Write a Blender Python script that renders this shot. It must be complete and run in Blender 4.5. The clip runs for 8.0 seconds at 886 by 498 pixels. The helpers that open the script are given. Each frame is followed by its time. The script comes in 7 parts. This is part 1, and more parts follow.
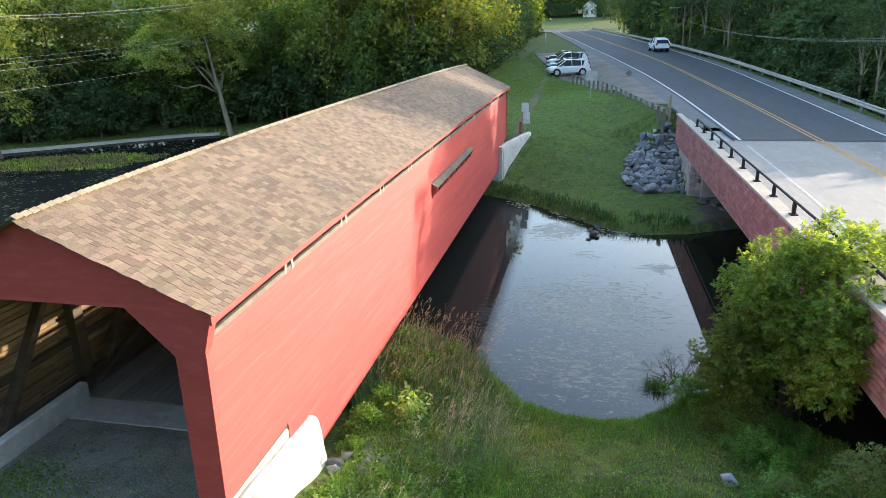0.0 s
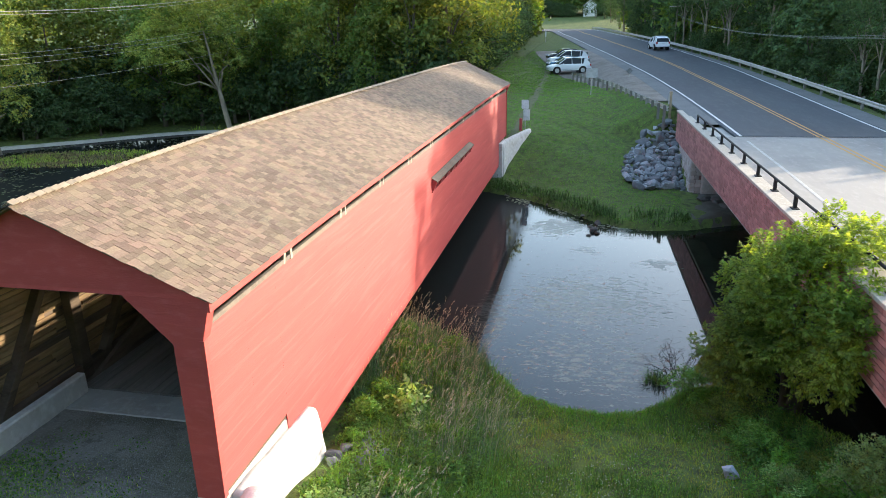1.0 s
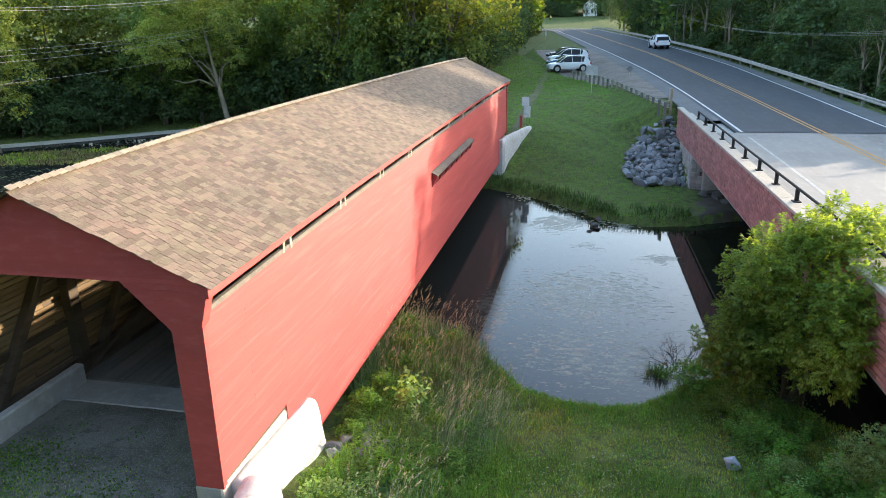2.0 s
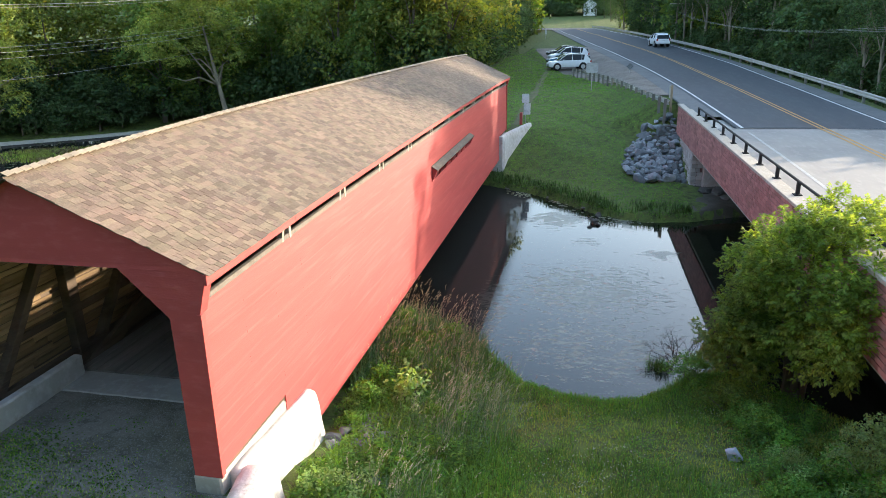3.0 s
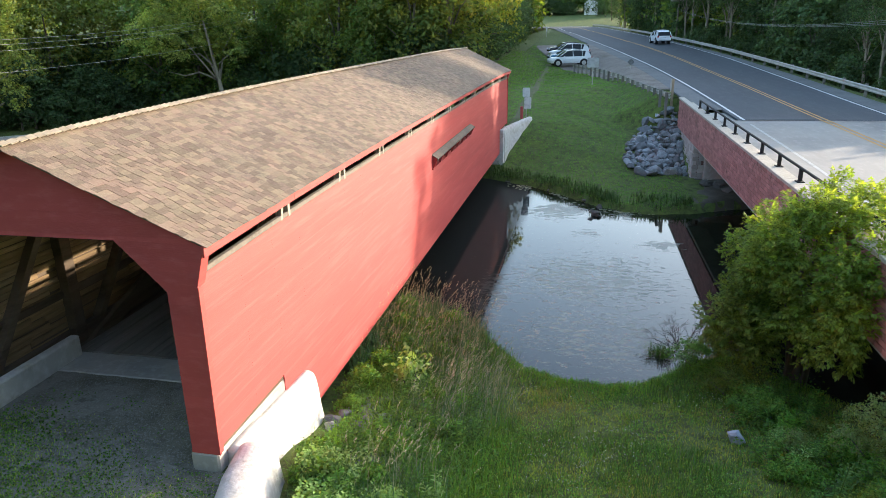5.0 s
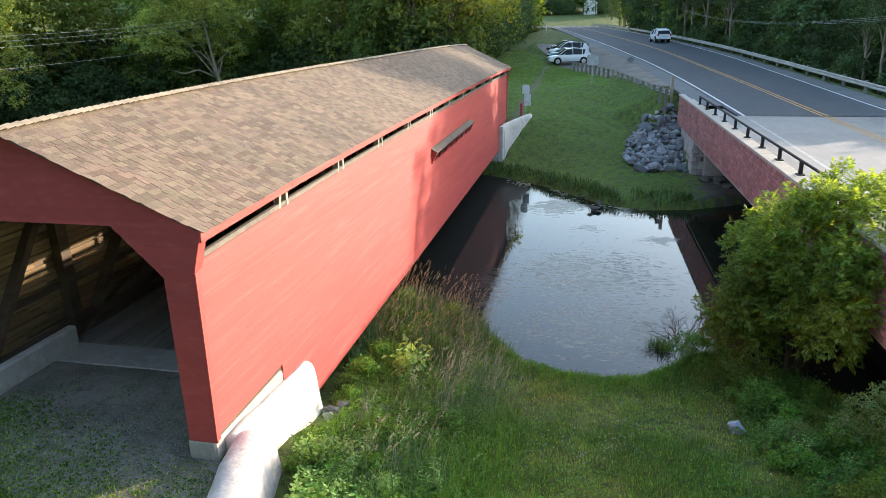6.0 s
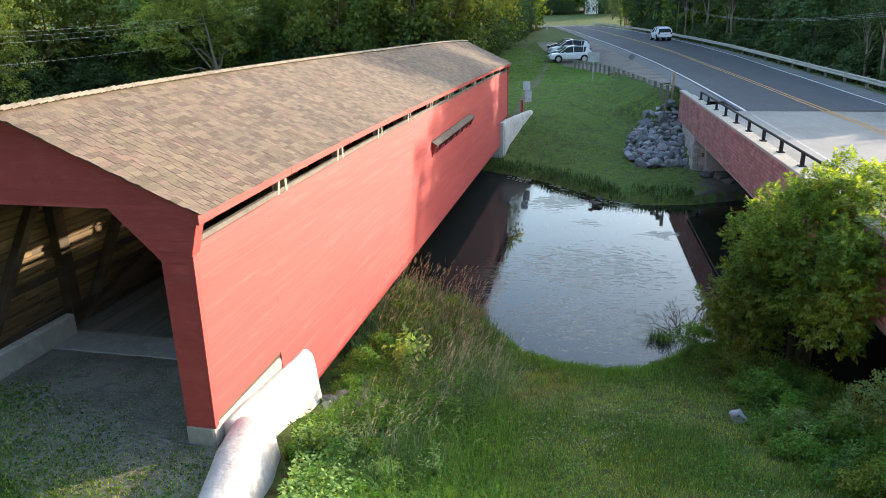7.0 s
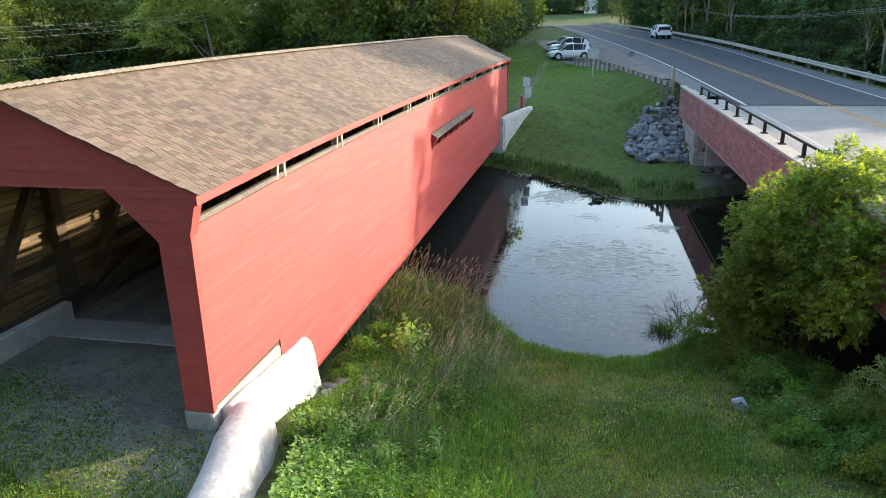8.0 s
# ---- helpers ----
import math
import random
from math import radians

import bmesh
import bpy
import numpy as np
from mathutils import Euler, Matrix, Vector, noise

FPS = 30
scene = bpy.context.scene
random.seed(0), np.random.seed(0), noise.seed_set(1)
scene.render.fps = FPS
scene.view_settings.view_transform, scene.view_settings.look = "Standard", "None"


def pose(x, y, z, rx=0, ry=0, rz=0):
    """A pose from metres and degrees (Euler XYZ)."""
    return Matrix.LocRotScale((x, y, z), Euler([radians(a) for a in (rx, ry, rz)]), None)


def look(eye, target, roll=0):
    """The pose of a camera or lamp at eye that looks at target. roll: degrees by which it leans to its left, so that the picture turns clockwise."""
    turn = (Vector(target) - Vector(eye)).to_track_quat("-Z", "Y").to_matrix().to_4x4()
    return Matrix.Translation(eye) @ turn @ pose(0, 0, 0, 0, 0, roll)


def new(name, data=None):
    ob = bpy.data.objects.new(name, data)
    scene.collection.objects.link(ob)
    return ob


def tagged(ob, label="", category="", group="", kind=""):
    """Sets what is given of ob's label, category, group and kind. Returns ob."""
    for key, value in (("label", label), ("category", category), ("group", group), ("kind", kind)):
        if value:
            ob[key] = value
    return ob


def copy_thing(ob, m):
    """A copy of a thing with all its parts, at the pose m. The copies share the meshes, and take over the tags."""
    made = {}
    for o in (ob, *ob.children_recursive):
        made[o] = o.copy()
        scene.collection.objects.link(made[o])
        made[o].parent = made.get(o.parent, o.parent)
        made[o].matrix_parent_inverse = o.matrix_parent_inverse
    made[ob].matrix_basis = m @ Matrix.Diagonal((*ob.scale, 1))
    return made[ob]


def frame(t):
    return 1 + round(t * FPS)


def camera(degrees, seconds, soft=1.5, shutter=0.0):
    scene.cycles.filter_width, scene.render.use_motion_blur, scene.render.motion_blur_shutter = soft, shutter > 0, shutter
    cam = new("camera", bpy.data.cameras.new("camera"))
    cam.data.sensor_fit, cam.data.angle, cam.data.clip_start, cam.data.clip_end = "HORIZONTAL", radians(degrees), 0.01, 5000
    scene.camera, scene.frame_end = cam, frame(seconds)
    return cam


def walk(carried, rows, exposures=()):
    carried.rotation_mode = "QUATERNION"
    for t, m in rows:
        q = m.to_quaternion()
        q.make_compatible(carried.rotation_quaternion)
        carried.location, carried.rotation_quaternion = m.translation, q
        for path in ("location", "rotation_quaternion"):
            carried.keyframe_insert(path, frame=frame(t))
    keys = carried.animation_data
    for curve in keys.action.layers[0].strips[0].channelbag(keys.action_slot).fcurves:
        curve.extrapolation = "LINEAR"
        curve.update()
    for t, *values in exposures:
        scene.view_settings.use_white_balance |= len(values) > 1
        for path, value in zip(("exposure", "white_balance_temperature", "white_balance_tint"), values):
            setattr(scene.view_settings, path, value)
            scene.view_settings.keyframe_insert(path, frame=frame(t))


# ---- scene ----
cam = camera(66.5, 8.0, soft=0.75)
PATH = [
    (0, (5.376, -7.928, 7.21), (4.965, -6.074, 6.582), -1.5),
    (0.5, (5.357, -7.911, 7.105), (4.946, -6.057, 6.477), -1.4),
    (1, (5.361, -7.911, 7.012), (4.951, -6.057, 6.383), -1.4),
    (1.5, (5.353, -7.906, 6.902), (4.943, -6.053, 6.274), -1.4),
    (3, (5.345, -7.909, 6.593), (4.935, -6.055, 5.965), -1.4),
    (3.5, (5.34, -7.911, 6.493), (4.929, -6.057, 5.864), -1.3),
    (4, (5.335, -7.916, 6.39), (4.924, -6.062, 5.761), -1.3),
    (4.5, (5.337, -7.927, 6.294), (4.926, -6.073, 5.665), -1.3),
    (6, (5.349, -7.926, 5.978), (4.939, -6.072, 5.35), -1.3),
    (6.5, (5.358, -7.925, 5.856), (4.946, -6.071, 5.228), -1.3),
    (7, (5.362, -7.93, 5.724), (4.95, -6.077, 5.097), -1.3),
    (7.5, (5.362, -7.93, 5.588), (4.95, -6.076, 4.96), -1.3),
    (8, (5.345, -7.93, 5.451), (4.934, -6.076, 4.824), -1.3),
]
walk(cam, [(t, look(eye, target, roll)) for t, eye, target, roll in PATH], [(0.0, 2.45), (8.0, 2.22)])

# ---- world, sun ----
SUN_AZ, SUN_EL = radians(48.0), radians(12.3)
to_sun = Vector((math.sin(SUN_AZ) * math.cos(SUN_EL), math.cos(SUN_AZ) * math.cos(SUN_EL), math.sin(SUN_EL)))
world = bpy.data.worlds.new("sky")
scene.world = world
world.use_nodes = True
sky = world.node_tree.nodes.new("ShaderNodeTexSky")
sky.sky_type = "NISHITA"
sky.sun_disc = False
sky.sun_elevation, sky.sun_rotation = SUN_EL, SUN_AZ
sky.dust_density = 1.3
sky.ozone_density = 1.0
world.node_tree.links.new(sky.outputs[0], world.node_tree.nodes["Background"].inputs[0])
world.node_tree.nodes["Background"].inputs[1].default_value = 0.15
sun = new("sun", bpy.data.lights.new("sun", "SUN"))
sun.data.energy, sun.data.angle, sun.data.color = 2.3, radians(0.6), (1.0, 0.83, 0.64)
sun.matrix_world = look(to_sun * 100, (0, 0, 0))


# ---- small tools ----
class Geo:
    """Collects points and faces for one mesh."""

    def __init__(self):
        self.v, self.f = [], []

    def add(self, verts, faces):
        n = len(self.v)
        self.v.extend(verts)
        self.f.extend([tuple(n + i for i in q) for q in faces])
        return self

    def box(self, x0, x1, y0, y1, z0, z1, b=0.0, m=None):
        """A box with chamfered edges b, turned by m."""
        c, h = ((x0 + x1) / 2, (y0 + y1) / 2, (z0 + z1) / 2), (abs(x1 - x0) / 2, abs(y1 - y0) / 2, abs(z1 - z0) / 2)
        if b <= 0:
            vs = [(c[0] + i * h[0], c[1] + j * h[1], c[2] + k * h[2]) for i in (-1, 1) for j in (-1, 1) for k in (-1, 1)]
            fs = [(0, 1, 3, 2), (4, 6, 7, 5), (0, 4, 5, 1), (2, 3, 7, 6), (0, 2, 6, 4), (1, 5, 7, 3)]
        else:
            b = min(b, 0.45 * min(h))
            vs, at = [], {}
            for i in (-1, 1):
                for j in (-1, 1):
                    for k in (-1, 1):
                        for a in range(3):
                            p = [i * h[0], j * h[1], k * h[2]]
                            s = (i, j, k)
                            for o in range(3):
                                if o != a:
                                    p[o] -= s[o] * b
                            at[(i, j, k, a)] = len(vs)
                            vs.append((c[0] + p[0], c[1] + p[1], c[2] + p[2]))
            fs = []
            for a in range(3):
                o, q = (a + 1) % 3, (a + 2) % 3
                for s in (-1, 1):
                    ring = []
                    for so, sq in ((-1, -1), (1, -1), (1, 1), (-1, 1)):
                        k = [0, 0, 0]
                        k[a], k[o], k[q] = s, so, sq
                        ring.append(at[(*k, a)])
                    fs.append(tuple(ring if s > 0 else ring[::-1]))
                for so in (-1, 1):
                    for sq in (-1, 1):
                        k0, k1 = [0, 0, 0], [0, 0, 0]
                        k0[a], k0[o], k0[q] = -1, so, sq
                        k1[a], k1[o], k1[q] = 1, so, sq
                        ring = [at[(*k0, o)], at[(*k1, o)], at[(*k1, q)], at[(*k0, q)]]
                        fs.append(tuple(ring if so * sq > 0 else ring[::-1]))
            for i in (-1, 1):
                for j in (-1, 1):
                    for k in (-1, 1):
                        ring = [at[(i, j, k, a)] for a in range(3)]
                        fs.append(tuple(ring if i * j * k > 0 else ring[::-1]))
        if m is not None:
            vs = [tuple(m @ Vector(p)) for p in vs]
        return self.add(vs, fs)

    def beam(self, p, q, w, h, b=0.01, up=(0, 0, 1)):
        """A squared timber from p to q, w wide and h high."""
        p, q = Vector(p), Vector(q)
        d = q - p
        y = d.normalized()
        x = y.cross(Vector(up)).normalized()
        z = x.cross(y)
        m = Matrix((x, y, z)).transposed().to_4x4()
        m.translation = p
        return self.box(-w / 2, w / 2, 0, d.length, -h / 2, h / 2, b, m)

    def tube(self, pts, radii, sides=8, caps=True):
        """A round limb through the points."""
        pts = [Vector(p) for p in pts]
        rings = []
        for i, p in enumerate(pts):
            d = (pts[min(i + 1, len(pts) - 1)] - pts[max(i - 1, 0)]).normalized()
            u = d.cross(Vector((0.31, 0.17, 0.93)) if abs(d.z) < 0.9 else Vector((1, 0.1, 0))).normalized()
            w = d.cross(u)
            rings.append([tuple(p + radii[i] * (math.cos(a) * u + math.sin(a) * w)) for a in [2 * math.pi * k / sides for k in range(sides)]])
        vs = [p for r in rings for p in r]
        fs = []
        for i in range(len(pts) - 1):
            for k in range(sides):
                a, b2 = i * sides + k, i * sides + (k + 1) % sides
                fs.append((a, b2, b2 + sides, a + sides))
        if caps:
            fs.append(tuple(range(sides))[::-1])
            fs.append(tuple((len(pts) - 1) * sides + k for k in range(sides)))
        return self.add(vs, fs)

    def prism(self, ring, offset):
        """A flat outline pushed along offset."""
        n = len(ring)
        top = [tuple(Vector(p) + Vector(offset)) for p in ring]
        fs = [tuple(range(n))[::-1], tuple(range(n, 2 * n))] + [(i, (i + 1) % n, n + (i + 1) % n, n + i) for i in range(n)]
        return self.add([tuple(p) for p in ring] + top, fs)

    def mesh(self, name, material, smooth=False, fix=False):
        me = bpy.data.meshes.new(name)
        me.from_pydata(self.v, [], self.f)
        return finish(me, material, smooth, fix)


def finish(me, material, smooth=False, fix=False):
    if fix:
        bm = bmesh.new()
        bm.from_mesh(me)
        bmesh.ops.recalc_face_normals(bm, faces=bm.faces)
        bm.to_mesh(me)
        bm.free()
    if material:
        me.materials.append(material)
    if smooth:
        me.polygons.foreach_set("use_smooth", [True] * len(me.polygons))
    me.update()
    return me


def quads(name, verts, material, n=4, smooth=False):
    """A mesh of separate n-cornered faces from an array of corners."""
    verts = np.asarray(verts, dtype=np.float32).reshape(-1, 3)
    count = len(verts) // n
    me = bpy.data.meshes.new(name)
    me.vertices.add(len(verts))
    me.vertices.foreach_set("co", verts.ravel())
    me.loops.add(count * n)
    me.loops.foreach_set("vertex_index", np.arange(count * n, dtype=np.int32))
    me.polygons.add(count)
    me.polygons.foreach_set("loop_start", np.arange(0, count * n, n, dtype=np.int32))
    me.polygons.foreach_set("loop_total", np.full(count, n, dtype=np.int32))
    me.update(calc_edges=True)
    return finish(me, material, smooth)


def strips(name, verts, material):
    """Blades of five corners each: a four-sided foot and a pointed tip."""
    verts = np.asarray(verts, dtype=np.float32).reshape(-1, 3)
    count = len(verts) // 5
    me = bpy.data.meshes.new(name)
    me.vertices.add(len(verts))
    me.vertices.foreach_set("co", verts.ravel())
    me.loops.add(count * 7)
    order = (np.arange(count, dtype=np.int32)[:, None] * 5 + np.array((0, 1, 2, 4, 4, 2, 3), dtype=np.int32)).ravel()
    me.loops.foreach_set("vertex_index", order)
    me.polygons.add(count * 2)
    starts = (np.arange(count, dtype=np.int32)[:, None] * 7 + np.array((0, 4), dtype=np.int32)).ravel()
    me.polygons.foreach_set("loop_start", starts)
    me.polygons.foreach_set("loop_total", np.tile(np.array((4, 3), dtype=np.int32), count))
    me.update(calc_edges=True)
    return finish(me, material)


def thing(name, place, label, category, group="", kind=""):
    ob = new(name)
    ob.location = place
    ob.empty_display_size = 0.2
    return tagged(ob, label, category, group, kind)


def part(name, mesh, parent, label=""):
    ob = new(name, mesh)
    ob.parent = parent
    return tagged(ob, label)


def single(name, mesh, label, category, place=(0, 0, 0), group="", kind=""):
    ob = new(name, mesh)
    ob.location = place
    return tagged(ob, label, category, group, kind)


def setting(name, mesh, label, category=""):
    return tagged(new(name, mesh), label, category or name.split("_")[0], "", "structure")


# ---- materials ----
def material(name, base, rough=0.8, metal=0.0, scales=(), bump=0.0, bump_scale=20.0, spread=0.0, by="island", hue=0.0, stretch=(1, 1, 1), spec=0.3):
    """A surface: base colour, layers of noise (scale, colour, low, high), a random spread of value per piece and fine relief."""
    ma = bpy.data.materials.new(name)
    ma.use_nodes = True
    nt = ma.node_tree
    n, ln = nt.nodes, nt.links
    bs = n["Principled BSDF"]
    bs.inputs["Roughness"].default_value, bs.inputs["Metallic"].default_value = rough, metal
    bs.inputs["Specular IOR Level"].default_value = spec
    geo = n.new("ShaderNodeNewGeometry")
    mapping = n.new("ShaderNodeMapping")
    mapping.inputs["Scale"].default_value = stretch
    ln.new(geo.outputs["Position"], mapping.inputs["Vector"])
    col = n.new("ShaderNodeRGB")
    col.outputs[0].default_value = (*base, 1)
    out = col.outputs[0]
    for scale, colour, lo, hi in scales:
        nz = n.new("ShaderNodeTexNoise")
        nz.inputs["Scale"].default_value, nz.inputs["Detail"].default_value = scale, 5
        nz.inputs["Roughness"].default_value = 0.6
        ln.new(mapping.outputs[0], nz.inputs["Vector"])
        rg = n.new("ShaderNodeMapRange")
        rg.inputs["From Min"].default_value, rg.inputs["From Max"].default_value = lo, hi
        ln.new(nz.outputs["Fac"], rg.inputs["Value"])
        mx = n.new("ShaderNodeMix")
        mx.data_type = "RGBA"
        mx.inputs["B"].default_value = (*colour, 1)
        for s in mx.inputs:
            if s.name == "B" and s.type == "RGBA":
                s.default_value = (*colour, 1)
        ln.new(rg.outputs[0], mx.inputs[0])
        ln.new(out, [s for s in mx.inputs if s.name == "A" and s.type == "RGBA"][0])
        out = [s for s in mx.outputs if s.type == "RGBA"][0]
    if spread or hue:
        if by == "island":
            rnd = geo.outputs["Random Per Island"]
        else:
            rnd = n.new("ShaderNodeObjectInfo").outputs["Random"]
        hs = n.new("ShaderNodeHueSaturation")
        r1 = n.new("ShaderNodeMapRange")
        r1.inputs["To Min"].default_value, r1.inputs["To Max"].default_value = 1 - spread, 1 + spread
        ln.new(rnd, r1.inputs["Value"])
        ln.new(r1.outputs[0], hs.inputs["Value"])
        if hue:
            wn = n.new("ShaderNodeTexWhiteNoise")
            wn.noise_dimensions = "1D"
            ln.new(rnd, wn.inputs["W"])
            r2 = n.new("ShaderNodeMapRange")
            r2.inputs["To Min"].default_value, r2.inputs["To Max"].default_value = 0.5 - hue, 0.5 + hue
            ln.new(wn.outputs["Value"], r2.inputs["Value"])
            ln.new(r2.outputs[0], hs.inputs["Hue"])
        ln.new(out, hs.inputs["Color"])
        out = hs.outputs[0]
    ln.new(out, bs.inputs["Base Color"])
    if bump:
        nz = n.new("ShaderNodeTexNoise")
        nz.inputs["Scale"].default_value, nz.inputs["Detail"].default_value = bump_scale, 6
        ln.new(mapping.outputs[0], nz.inputs["Vector"])
        bp = n.new("ShaderNodeBump")
        bp.inputs["Strength"].default_value, bp.inputs["Distance"].default_value = 1.0, bump
        ln.new(nz.outputs["Fac"], bp.inputs["Height"])
        ln.new(bp.outputs[0], bs.inputs["Normal"])
    return ma


def leafy(name, base, spread=0.35, hue=0.03, glow=0.45, by="both", yellow=None):
    """Leaves: varied greens that let some light through."""
    ma = material(name, base, rough=0.65, spread=spread, hue=hue, spec=0.25, scales=() if yellow is None else ((0.45, yellow, 0.48, 0.66),))
    nt = ma.node_tree
    n, ln = nt.nodes, nt.links
    bs, outn = n["Principled BSDF"], n["Material Output"]
    src = bs.inputs["Base Color"].links[0].from_socket
    if by == "both":
        hs = n.new("ShaderNodeHueSaturation")
        r = n.new("ShaderNodeMapRange")
        r.inputs["To Min"].default_value, r.inputs["To Max"].default_value = 0.72, 1.3
        ln.new(n.new("ShaderNodeObjectInfo").outputs["Random"], r.inputs["Value"])
        ln.new(r.outputs[0], hs.inputs["Value"])
        ln.new(src, hs.inputs["Color"])
        src = hs.outputs[0]
        ln.new(src, bs.inputs["Base Color"])
    tr = n.new("ShaderNodeBsdfTranslucent")
    warm = n.new("ShaderNodeMix")
    warm.data_type, warm.blend_type = "RGBA", "MULTIPLY"
    warm.inputs[0].default_value = 1.0
    a = [s for s in warm.inputs if s.type == "RGBA"]
    a[1].default_value = (1.7, 1.5, 0.5, 1)
    ln.new(src, a[0])
    ln.new([s for s in warm.outputs if s.type == "RGBA"][0], tr.inputs["Color"])
    mix = n.new("ShaderNodeMixShader")
    mix.inputs[0].default_value = glow
    ln.new(bs.outputs[0], mix.inputs[1])
    ln.new(tr.outputs[0], mix.inputs[2])
    ln.new(mix.outputs[0], outn.inputs["Surface"])
    return ma


RED = material("red_paint", (0.47, 0.079, 0.074), 0.6, scales=((0.5, (0.41, 0.068, 0.065), 0.4, 0.7), (3.0, (0.52, 0.115, 0.11), 0.5, 0.8)), spread=0.05, by="object", bump=0.003, bump_scale=14, stretch=(1, 0.15, 3))
SHINGLE = material("cedar_shingle", (0.158, 0.118, 0.086), 0.85, scales=((0.35, (0.112, 0.088, 0.068), 0.42, 0.66), (1.6, (0.178, 0.122, 0.09), 0.5, 0.7), (0.9, (0.192, 0.148, 0.105), 0.54, 0.72), (25, (0.215, 0.17, 0.122), 0.45, 0.75)), spread=0.26, by="island", hue=0.016, bump=0.004, bump_scale=40, stretch=(1, 1.6, 1))
SHINGLE_P = material("cedar_shingle_single", (0.158, 0.118, 0.086), 0.85, scales=((0.35, (0.112, 0.088, 0.068), 0.42, 0.66), (1.6, (0.178, 0.122, 0.09), 0.5, 0.7), (0.9, (0.192, 0.148, 0.105), 0.54, 0.72), (25, (0.215, 0.17, 0.122), 0.45, 0.75)), spread=0.26, by="object", hue=0.016, bump=0.004, bump_scale=40, stretch=(1, 1.6, 1))
RIDGE = material("ridge_board", (0.29, 0.245, 0.18), 0.8, scales=((6, (0.22, 0.185, 0.14), 0.45, 0.7),), spread=0.25, by="object", bump=0.003, bump_scale=30)
OLDWOOD = material("old_wood", (0.15, 0.115, 0.083), 0.85, scales=((1.2, (0.07, 0.05, 0.038), 0.4, 0.7), (9, (0.16, 0.12, 0.085), 0.5, 0.8)), spread=0.2, by="object", bump=0.008, bump_scale=12, stretch=(1, 0.3, 3))
SILLWOOD = material("sill_wood", (0.18, 0.162, 0.142), 0.85, scales=((2.0, (0.13, 0.117, 0.102), 0.4, 0.7), (18, (0.23, 0.21, 0.187), 0.5, 0.75)), spread=0.15, by="object", bump=0.004, bump_scale=25)
GREYWOOD = material("grey_wood", (0.40, 0.36, 0.30), 0.85, scales=((2.0, (0.30, 0.27, 0.23), 0.4, 0.7),), spread=0.12, by="object", bump=0.004, bump_scale=25)
WHITEWASH = material("white_render", (0.55, 0.525, 0.49), 0.85, scales=((1.1, (0.44, 0.40, 0.34), 0.5, 0.70), (6, (0.67, 0.65, 0.62), 0.45, 0.7), (3.1, (0.40, 0.35, 0.29), 0.60, 0.74)), bump=0.012, bump_scale=9)
CONCRETE = material("concrete", (0.42, 0.40, 0.36), 0.85, scales=((0.8, (0.33, 0.31, 0.28), 0.42, 0.7), (7, (0.48, 0.46, 0.42), 0.5, 0.75)), bump=0.004, bump_scale=30)
COPING = material("parapet_concrete", (0.40, 0.355, 0.29), 0.85, scales=((1.3, (0.44, 0.39, 0.33), 0.45, 0.7), (12, (0.6, 0.55, 0.47), 0.5, 0.8)), bump=0.003, bump_scale=30)
DECK = material("deck_concrete", (0.30, 0.285, 0.26), 0.85, scales=((0.35, (0.22, 0.21, 0.195), 0.42, 0.66), (4, (0.35, 0.33, 0.305), 0.5, 0.78)), bump=0.002, bump_scale=60, stretch=(1, 0.35, 1))
ASPHALT = material("asphalt", (0.064, 0.074, 0.083), 0.8, scales=((0.25, (0.054, 0.058, 0.066), 0.4, 0.7), (3, (0.088, 0.093, 0.10), 0.5, 0.8)), bump=0.003, bump_scale=80, stretch=(1, 0.25, 1))
SHOULDER = material("worn_asphalt", (0.15, 0.155, 0.155), 0.9, scales=((0.5, (0.11, 0.115, 0.115), 0.4, 0.7), (6, (0.2, 0.2, 0.195), 0.5, 0.8)), bump=0.004, bump_scale=60)
GRAVEL = material("gravel", (0.225, 0.208, 0.17), 0.95, scales=((0.9, (0.13, 0.12, 0.085), 0.46, 0.64), (5, (0.13, 0.118, 0.092), 0.52, 0.68), (26, (0.30, 0.285, 0.26), 0.5, 0.72)), bump=0.02, bump_scale=45)
PAINT_W = material("white_line", (0.62, 0.62, 0.60), 0.7, scales=((5, (0.4, 0.4, 0.39), 0.5, 0.75),))
PAINT_OLD = material("worn_white_line", (0.44, 0.43, 0.41), 0.75, scales=((4, (0.33, 0.32, 0.30), 0.45, 0.68),))
PAINT_Y = material("yellow_line", (0.50, 0.27, 0.07), 0.7, scales=((5, (0.38, 0.25, 0.09), 0.5, 0.75),))
BRICK = material("pink_brick", (0.43, 0.20, 0.178), 0.85, scales=((0.8, (0.34, 0.155, 0.14), 0.42, 0.7), (6, (0.43, 0.22, 0.19), 0.52, 0.8), (1.7, (0.13, 0.07, 0.062), 0.58, 0.74)), spread=0.2, by="object", bump=0.004, bump_scale=40)
BRICK_I = material("pink_brick_far", (0.43, 0.20, 0.178), 0.85, scales=((0.8, (0.34, 0.155, 0.14), 0.42, 0.7), (6, (0.43, 0.22, 0.19), 0.52, 0.8), (1.7, (0.13, 0.07, 0.062), 0.58, 0.74)), spread=0.2, by="island", bump=0.004, bump_scale=40)
MORTAR = material("mortar", (0.17, 0.095, 0.083), 0.9, scales=((5, (0.21, 0.125, 0.105), 0.45, 0.7),))
BLACK = material("black_paint", (0.02, 0.018, 0.018), 0.8, scales=((8, (0.035, 0.03, 0.028), 0.5, 0.75),))
